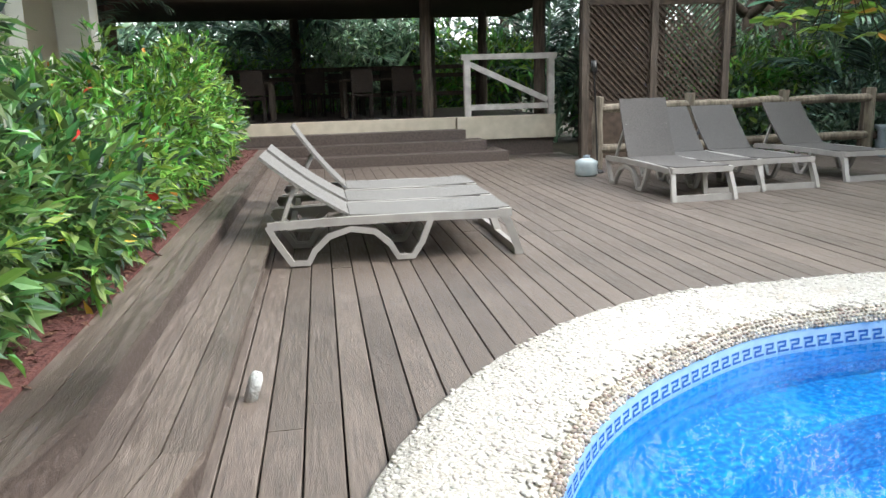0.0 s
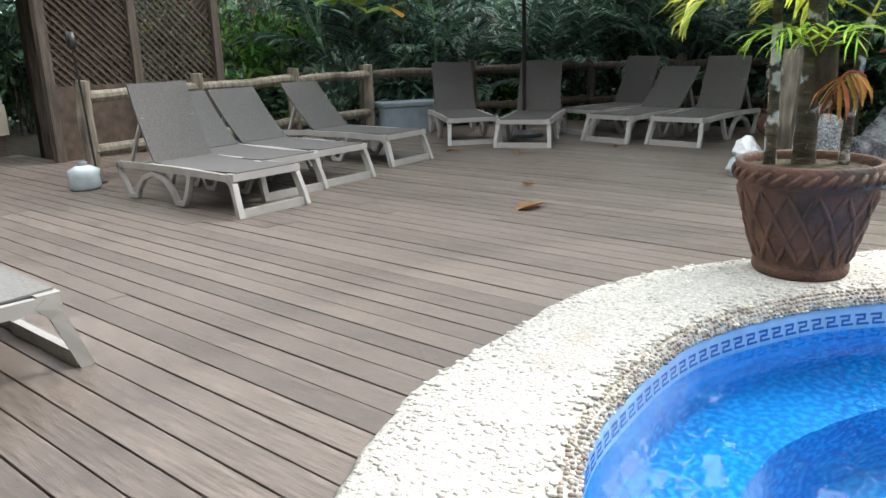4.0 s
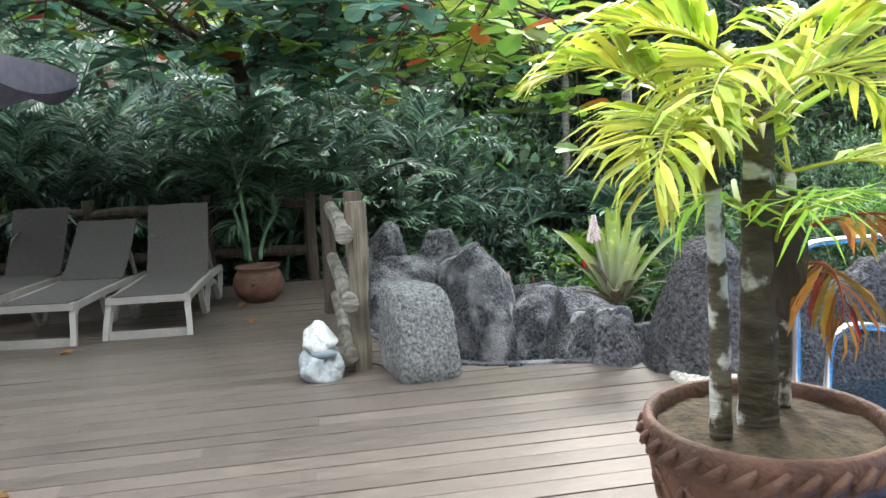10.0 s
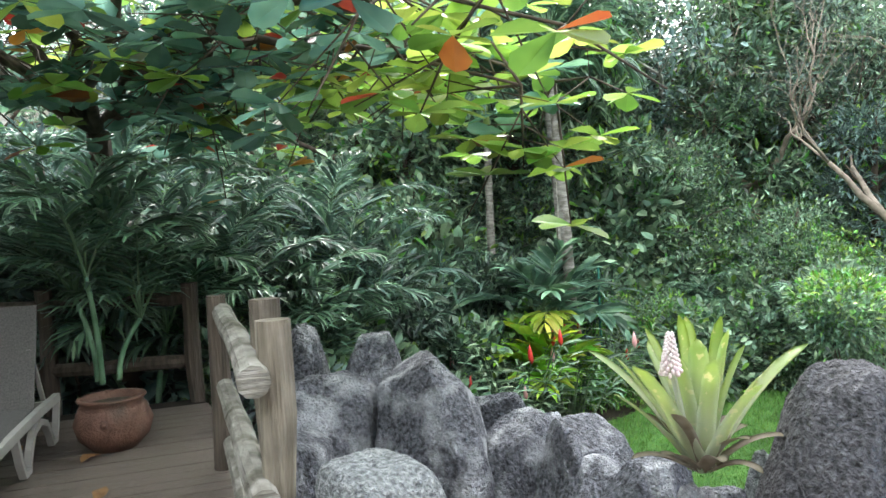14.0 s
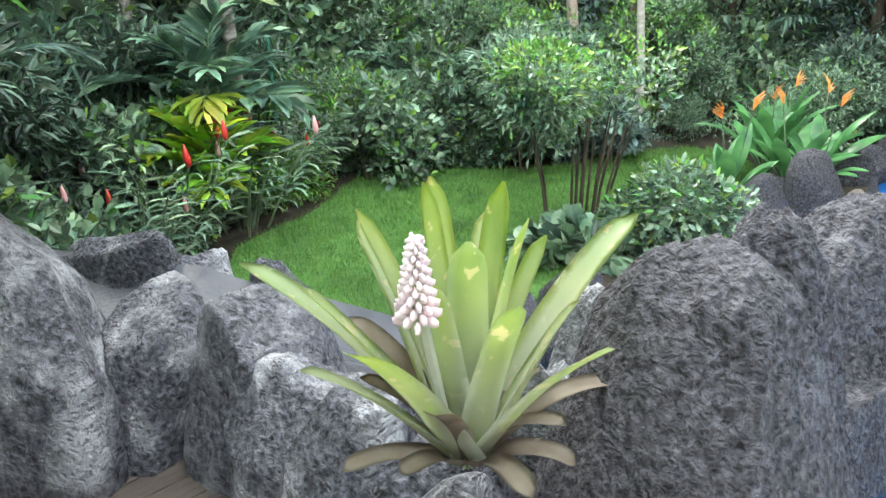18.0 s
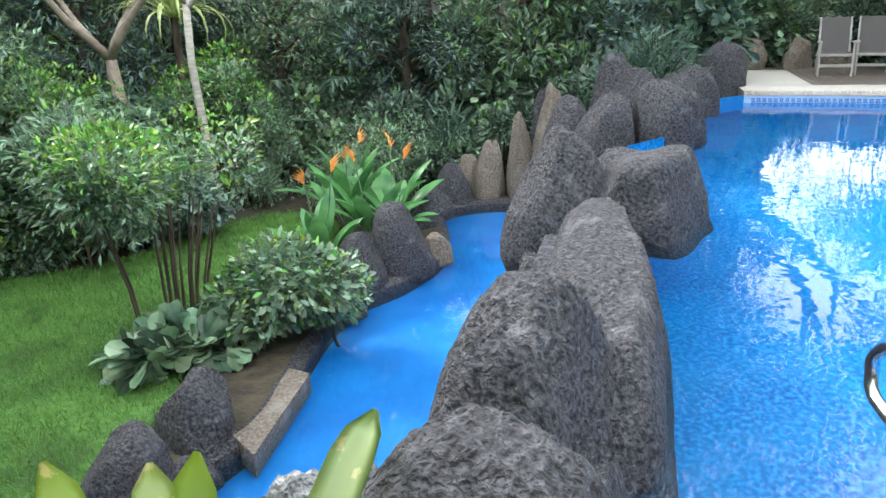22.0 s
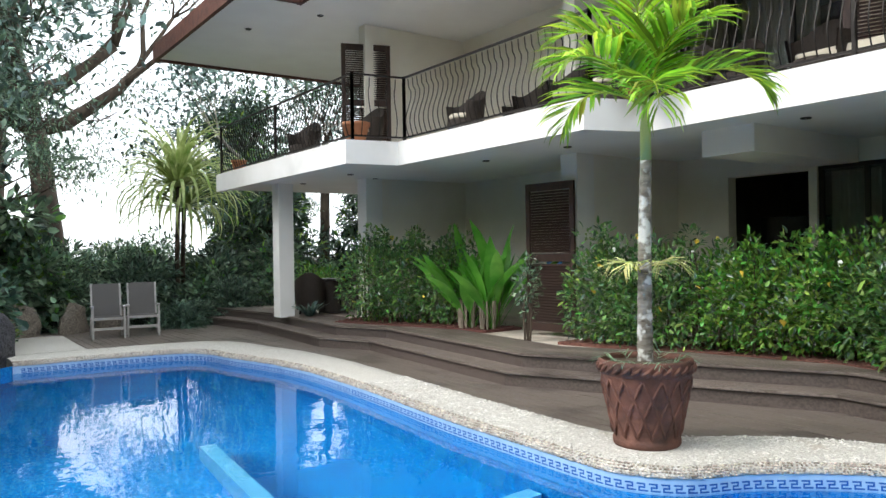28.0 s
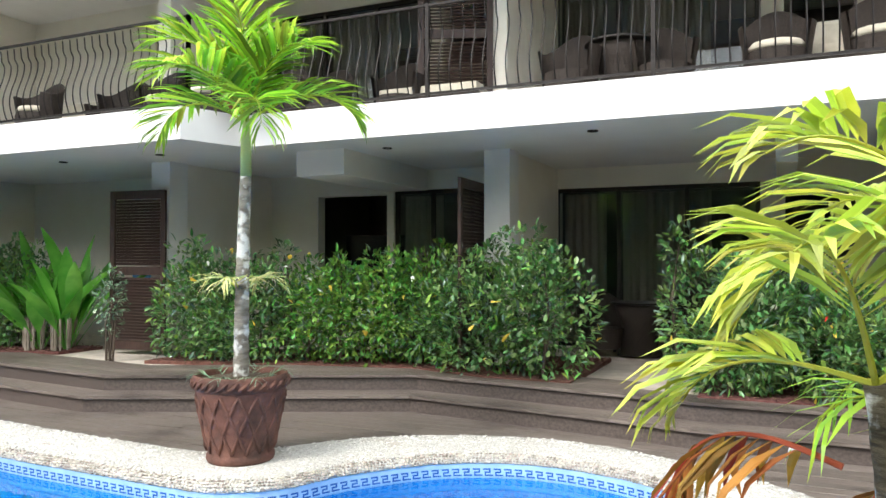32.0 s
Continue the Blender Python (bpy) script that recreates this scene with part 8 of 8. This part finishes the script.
for i, (x, y, h, r, n, mt, kind, size) in enumerate([
        (7.0, -13.8, 5.2, 1.7, 34, "lf_blue", "lite", 0.24), (9.2, -13.2, 5.0, 1.8, 34, "lf_mid", "lite", 0.22), (5.0, -15.6, 3.4, 1.3, 22, "lf_mid", "oval", 0.26), (11.6, -12.6, 5.0, 1.8, 34, "lf_blue", "lite", 0.16),
        (14.2, -12.0, 5.2, 1.8, 34, "lf_mid", "lite", 0.14), (17.2, -9.6, 5.0, 1.8, 34, "lf_blue", "lite", 0.2), (18.6, -5.4, 4.2, 1.7, 30, "lf_mid", "lite", 0.14), (16.4, -6.6, 3.0, 1.5, 26, "lf_mid", "lite", 0.13),
        (18.8, 0.6, 4.6, 1.7, 30, "lf_mid", "oval", 0.2), (16.4, 3.4, 4.4, 1.7, 30, "lf_mid", "oval", 0.2), (15.2, 6.4, 4.4, 1.7, 30, "lf_blue", "lite", 0.22), (14.2, 9.4, 4.6, 1.7, 30, "lf_mid", "lite", 0.2), (11.6, 13.4, 4.6, 1.7, 30, "lf_blue", "lite", 0.22), (20.2, -2.4, 5.0, 1.8, 32, "lf_mid", "lite", 0.22)]):
    leafy_tree(x, y, gz(x, y), h, r, n, 900 + i, mt, kind, size, "leafy green tree clothed in foliage down to the undergrowth")
for x, y, s, k in [(-1.0, -15.4, 0.9, 1), (-2.6, -15.6, 1.0, 3), (-4.2, -15.8, 1.1, 1), (0.2, -15.2, 0.8, 0), (-6.0, -15.5, 1.2, 3)]:
    B[k](x, y, -0.3, 40 * k, s)
for i, (x, y, h, r, n) in enumerate([(-2.5, -18.5, 5.5, 1.8, 30), (-6.0, -18.0, 6.0, 2.0, 34), (-9.5, -18.0, 6.0, 2.0, 34), (6.2, -19.5, 7.5, 2.2, 28), (-3.2, -24.0, 8.0, 2.2, 44), (7.4, -21.5, 8.5, 2.0, 24)]):
    leafy_tree(x, y, -0.5, h, r, n, 950 + i, "lf_dark", "lite", 0.28, "dark leafy tree standing against the sky")
for i, (x, y, h, r, n) in enumerate([(21.5, -0.5, 8.2, 2.6, 50), (22.5, -6.0, 8.4, 2.6, 50), (21.0, 4.5, 6.6, 2.6, 44), (20.5, -11.0, 7.4, 2.6, 46), (24.5, 1.8, 7.2, 2.8, 46), (19.6, -3.6, 7.6, 2.2, 44), (20.0, -8.2, 8.6, 2.2, 46)]):
    leafy_tree(x, y, gz(x, y), h, r, n, 970 + i, "lf_mid", "lite", 0.32, "tall leafy forest tree on the slope above the garden")
shrub("broad_leaved_shrub", "dark shrub with large heart-shaped leaves behind the pool boulders", "shrub", [(0, 0, 1.5, 0.55, 0.5, 0.75), (0.3, -0.2, 2.3, 0.45, 0.4, 0.5), (-0.35, 0.1, 1.0, 0.5, 0.45, 0.6), (0.4, 0.2, 0.9, 0.5, 0.45, 0.6)], 900, 0.25, "broad", M["lf_palm_dark"], 985, 5, 0.5, (("lf_mid", 120, 0.22, "broad"),), pose(5.75, -12.1, -0.2), 0.5)
# low green belt behind the armchairs, under the open sky
for x, y, s, k in [(0.6, -15.9, 1.05, 1), (2.2, -16.4, 1.2, 0), (3.4, -16.4, 1.25, 5), (4.4, -16.4, 1.3, 0), (0.2, -17.2, 1.3, 0), (1.4, -17.8, 1.4, 5), (-1.4, -17.2, 1.3, 1), (3.2, -18.0, 1.5, 0), (4.9, -17.6, 1.1, 2), (-3.4, -17.4, 1.0, 1), (-5.5, -17.6, 1.2, 0), (0.9, -14.4, 0.6, 0), (1.5, -14.5, 0.55, 4)]:
    B[k](x, y, -0.45, rnd.uniform(0, 360), s)
scatter((-10, 6, -24, -19), 14, [B[1], B[0], B[5]], 1.0, 1.5, 0, None, lambda x, y: -0.6)
big = proto(tree("rain_tree", "big spreading tree with dark open boughs against the sky", None, 5.0, 0.32, 4, 405, "lite", M["lf_dark"], 34, 0.2, 0.55, M["bark"], 0.75, (0.4, 0.3), 0.6, 3.4, kink=0.35, up=0.1))
big(8.6, -25.0, -0.6, 40, 1.25), big(4.2, -29.0, -0.6, 200, 1.6), big(2.2, -26.5, -0.6, 290, 1.35)
for x, y, s, mk in [(-2.5, -20.0, 0.95, tree_b), (-5.5, -21.0, 1.1, tree_a), (-3.6, -22.0, 0.7, tree_c), (-8, -22, 1.2, tree_b)]:
    mk(x, y, -0.6, rnd.uniform(0, 360), s)

# ---- garden features ----
tall_palm(15.9, -1.3, LAWN + 0.1, 75, 1.1), tall_palm(17.3, -1.95, LAWN + 0.3, 20, 1.0), tall_palm(17.9, -0.7, LAWN + 0.2, 140, 0.92), tall_palm(20.5, 2.4, gz(20.5, 2.4), 60, 1.15), tall_palm(21.5, -3.5, gz(21.5, -3.5), 200, 1.2)
pale_stem = thing("bare_trunk", "pale leaning bare palm trunk in the garden", "trunk")
part("trunk", sweep([(17.05, -1.75, LAWN - 0.2), (16.95, -1.72, 0.6), (16.85, -1.65, 3.4)], [0.09, 0.075, 0.05], 9), M["trunk_pale"], pale_stem, smooth=True)
for x, y, h in ((19.3, 6.0, 6.0), (20.2, 4.6, 6.5), (18.6, 7.4, 6.0)):
    t = thing("bare_trunk", "pale straight trunk standing in the jungle", "trunk")
    part("trunk", sweep([(0, 0, -0.3), (0.05, 0, h * 0.5), (0, 0.1, h)], [0.13, 0.11, 0.09], 9), M["trunk_pale"], t, smooth=True)
    t.matrix_basis = pose(x, y, gz(x, y))
pole = thing("green_pole", "thin green painted pole in the flower bed", "pole")
part("shaft", sweep([(0, 0, -0.2), (0, 0, 2.2)], 0.025, 8), M["greenpole"], pole)
pole.matrix_basis = pose(16.9, -2.4, LAWN)
# broad-pinnate fishtail palm in front of the trunks, one yellow frond
fb = dict(length=1.5, droop=1.3, pairs=11, leaflet=0.62, fold=0.2, rise=1.1, spread=1.0, sag=0.15)
bp = palm_plant("broad_palm", "young palm with broad pleated green leaflets", pose(15.9, -0.9, LAWN + 0.05), [(0, 0, -0.05, 1.3, 0.06, 0.05, 0, 0, 9, fb, 0)], 310, M["trunk"], M["lf_palm"], M["lf_palm"], kind="lance")
crown("yellow", [(Matrix.Translation((0, 0, 1.15)) @ rotm(2.6), dict(length=1.5, droop=1.5, pairs=10, leaflet=0.5, fold=0.1, rise=0.75, sag=0.4))], M["lf_yellow"], np.random.default_rng(1), "lance", M["lf_yellow"], bp, 0.012, "yellowing frond", "yellow_frond")
palm_plant("broad_palm", "young palm with broad pleated green leaflets", pose(15.2, -0.3, LAWN + 0.05), [(0, 0, -0.05, 0.5, 0.05, 0.04, 0, 0, 8, dict(fb, length=1.1), 0)], 311, M["trunk"], M["lf_palm_fresh"], M["lf_palm"], kind="lance")


def ginger(x, y, s, seed):
    t = thing("red_ginger", "dark-leaved ginger clump with red and pink bracts", "ginger", pose(x, y, LAWN + 0.05) @ Matrix.Scale(s, 4))
    g = np.random.default_rng(seed)
    A, D, S = [], [], []
    for k in range(16):
        a, r = g.uniform(0, 6.28), g.uniform(0.1, 0.55)
        top = np.array([r * 1.7 * math.cos(a), r * 1.7 * math.sin(a), g.uniform(0.7, 1.2)])
        base = np.array([r * 0.5 * math.cos(a), r * 0.5 * math.sin(a), -0.05])
        part("stem", sweep([base.tolist(), ((base + top) / 2 + np.array([0, 0, 0.12])).tolist(), top.tolist()], [0.014, 0.012, 0.006], 5), M["lf_mid"], t)
        for j in range(12):
            u = 0.3 + 0.7 * j / 11
            p = base + (top - base) * u
            sd = 1 if j % 2 else -1
            A.append(p), D.append(np.array([math.cos(a) * 0.6 - sd * math.sin(a), math.sin(a) * 0.6 + sd * math.cos(a), 0.25])), S.append(g.uniform(0.3, 0.42))
        if k % 4 == 0:
            f = sweep([tuple(top), tuple(top + np.array([0, 0, 0.05])), tuple(top + np.array([0.01, 0, 0.12])), tuple(top + np.array([0.015, 0, 0.2]))], [0.012, 0.032, 0.026, 0.004], 7)
            part("bract", f, M["petal_red"] if k % 6 else M["petal_pink"], t, "red flower bract" if k % 6 else "pink flower bract", smooth=True)
    part("foliage", leaves("foliage", np.array(A), np.array(D), np.array(S), "long", M["lf_mid"], g), None, t)


for i, (x, y, s) in enumerate([(14.7, 0.3, 1.15), (14.9, -0.6, 1.2), (15.4, -1.5, 1.1), (15.9, -2.1, 0.95), (14.2, 1.0, 1.0)]):
    ginger(x, y, s, 320 + i)


def stemmed_bush(x, y, z, s, seed):
    t = thing("bamboo_shrub", "bushy nandina shrub on many thin dark stems", "shrub", pose(x, y, z) @ Matrix.Scale(s, 4))
    r = random.Random(seed)
    for k in range(16):
        a = r.uniform(0, 6.28)
        d = r.uniform(0.05, 0.3)
        part("stem", sweep([(d * math.cos(a), d * math.sin(a), -0.1), (d * 1.3 * math.cos(a), d * 1.3 * math.sin(a), 0.6), (d * 1.9 * math.cos(a), d * 1.9 * math.sin(a), 1.3)], [0.016, 0.014, 0.008], 5), M["bark"], t)
    bl = blob_field((-0.55, 0.55, -0.55, 0.55, 1.15, 1.75), 9, 0.38, seed)
    part("foliage", bush_leaves("foliage", bl, 4600, 0.085, "simple", M["lf_mid"], seed, 0.1, 0.3), None, t)
    part("young_leaves", bush_leaves("young", [(b[0], b[1], b[2] + 0.2, b[3], b[4], b[5]) for b in bl], 1500, 0.09, "simple", M["lf_lime"], seed + 1, 0, 0.8), None, t)


stemmed_bush(11.5, -3.1, LAWN + 0.05, 1.12, 331), stemmed_bush(13.9, -8.6, LAWN, 1.25, 332), stemmed_bush(15.4, -6.6, LAWN, 1.2, 334)
shrub("round_shrub", "round green shrub hanging over the stream", "shrub", [(0, 0, 0.65, 0.5, 0.5, 0.42), (0.3, 0.2, 0.45, 0.4, 0.4, 0.35), (-0.3, -0.25, 0.5, 0.42, 0.4, 0.35)], 2600, 0.1, "oval", M["lf_mid"], 340, 6, 0.5, (("lf_lime", 500, 0.09, "simple"),), pose(10.25, -3.3, LAWN + 0.0) @ Matrix.Scale(1.1, 4))
shrub("ground_cover", "broad-leaved ground cover beside the lawn stones", "ground cover", [(0, 0, 0.18, 0.6, 0.35, 0.2)], 420, 0.26, "broad", M["lf_mid"], 341, 0, 0.0, (), pose(11.05, -2.55, LAWN + 0.05) @ Matrix.Rotation(0.8, 4, "Z"), 0.2)
for k, (x, y, s) in enumerate([(10.5, -6.6, 1.0), (10.75, -5.4, 0.8), (11.0, -7.0, 1.05), (10.25, -6.9, 0.95), (11.3, -7.9, 1.0)]):
    t = rosette("heliconia_clump", "heliconia clump with orange flowers above the stream", "heliconia", pose(x, y, LAWN + 0.1), 13, 1.25 * s, "paddle", M["lf_hedge"], 350 + k, 1.2, 1.1, 0.0, 0.7)
    for j in range(1 + k % 2):
        a = j * 2.1 + k
        fl = bmesh.new()
        p = Vector((0.2 * math.cos(a), 0.2 * math.sin(a), 1.15 + 0.12 * j))
        for q in range(5):
            b = a + (q - 2) * 0.35
            sweep([p + Vector((0, 0, 0.03 * q)), p + Vector((0.13 * math.cos(b), 0.13 * math.sin(b), 0.08 + 0.04 * q))], [0.014, 0.003], 5, fl)
        part("flower", fl, M["petal_orange"], t, "orange heliconia flower")
        part("flower_stalk", sweep([(0, 0, 0), tuple(p)], 0.01, 5), M["lf_mid"], t)
# standing garden stones far off
for k, (x, y, h) in enumerate([(13.55, -12.5, 1.15), (13.95, -12.3, 0.85), (13.2, -12.7, 0.95), (13.0, -12.3, 0.7)]):
    rock(x, y, LAWN - 0.1, (0.32, 0.32, h), 360 + k, M["rock_tan"], k * 50, 3, 0.2, 0.3, "upright weathered stone at the garden's far edge")
# bare dry tree and a white-stemmed small tree
tree("dry_tree", "leafless pale twiggy tree on the slope", pose(15.6, -8.4, LAWN), 2.6, 0.12, 4, 371, "simple", M["lf_mid"], 0, 0.1, 0.3, M["twig"], 0.8, (0.1, 0.1), 0.9, 1.8, kink=0.35)
tree("dry_tree", "leafless pale twiggy tree on the slope", pose(19.0, -8.0, -1.2), 3.0, 0.12, 4, 372, "simple", M["lf_mid"], 0, 0.1, 0.3, M["twig"], 0.8, (0.1, 0.1), 0.9, 2.0, kink=0.35)
wt = thing("white_stem_tree", "small tree with a smooth white forked stem", "tree", pose(13.3, -7.2, LAWN))
tb = bmesh.new()
sweep([(0, 0, -0.1), (0.02, 0.05, 1.3), (0.15, 0.0, 2.6), (0.05, 0.1, 3.5)], [0.075, 0.065, 0.06, 0.05], 9, tb)
sweep([(0.05, 0.1, 3.4), (-0.3, -0.7, 4.2), (-1.0, -1.6, 4.9), (-1.6, -2.6, 5.1)], [0.05, 0.045, 0.04, 0.03], 8, tb)
sweep([(0.05, 0.1, 3.45), (0.3, 0.5, 4.4), (0.8, 0.8, 5.6)], [0.045, 0.04, 0.03], 8, tb)
part("trunk", tb, M["trunk_pale"], wt, smooth=True)
slope_pandanus = rosette("pandanus", "hanging yellowish pandanus straps on the slope", "pandanus", pose(15.2, -9.6, 0.9), 60, 1.5, "strap", M["lf_varieg"], 373, 0.9, 2.4, 0.6, 1.2)
part("trunk", sweep([(0, 0, -3.0), (0, 0, 0.7)], 0.07, 8), M["bark"], slope_pandanus)
for k in range(9):
    rosette("tall_reeds", "stand of tall upright reed leaves on the slope", "reeds", pose(19.5 + 0.6 * (k % 3), -3.5 - 0.55 * k, gz(19.5, -3.5) + 0.6), 40, 2.6, "strap", M["lf_blue"], 380 + k, 1.45, 0.5, 0.0, 0.4)


# ---- far woods: slopes of leaf clumps that close the view ----
def far_woods():
    rng = np.random.default_rng(9)
    blobs = []
    for k in range(560):
        a = rng.uniform(-2.35, 2.3)
        d = rng.uniform(22, 46)
        x, y = 5 + d * math.cos(a), d * math.sin(a)
        if y < -13 and x < 7:
            continue
        if x < 8 and y > 10:
            x -= 2
        rise = (d - 20) * 0.33
        blobs.append((x, y, rng.uniform(-0.5, 5.0) + rise * 0.55, rng.uniform(1.4, 2.6), rng.uniform(1.4, 2.6), rng.uniform(1.2, 2.4)))
    for mt, n, s in (("lf_dark", 38000, 0.5), ("lf_mid", 34000, 0.42), ("lf_palm", 12000, 0.7)):
        at, d = cloud_points(blobs, n, rng, 0.6)
        dirs = d + rng.normal(0, 0.7, at.shape)
        me = leaves("far_woods", at, dirs, s * rng.uniform(0.5, 1.3, n), "lite", M[mt], rng)
        tagged(new("far_woods", me), "dense wooded slope of mixed tropical trees", "woods", kind="stuff")


far_woods()


# ---- deck boards ----
deck_boards()
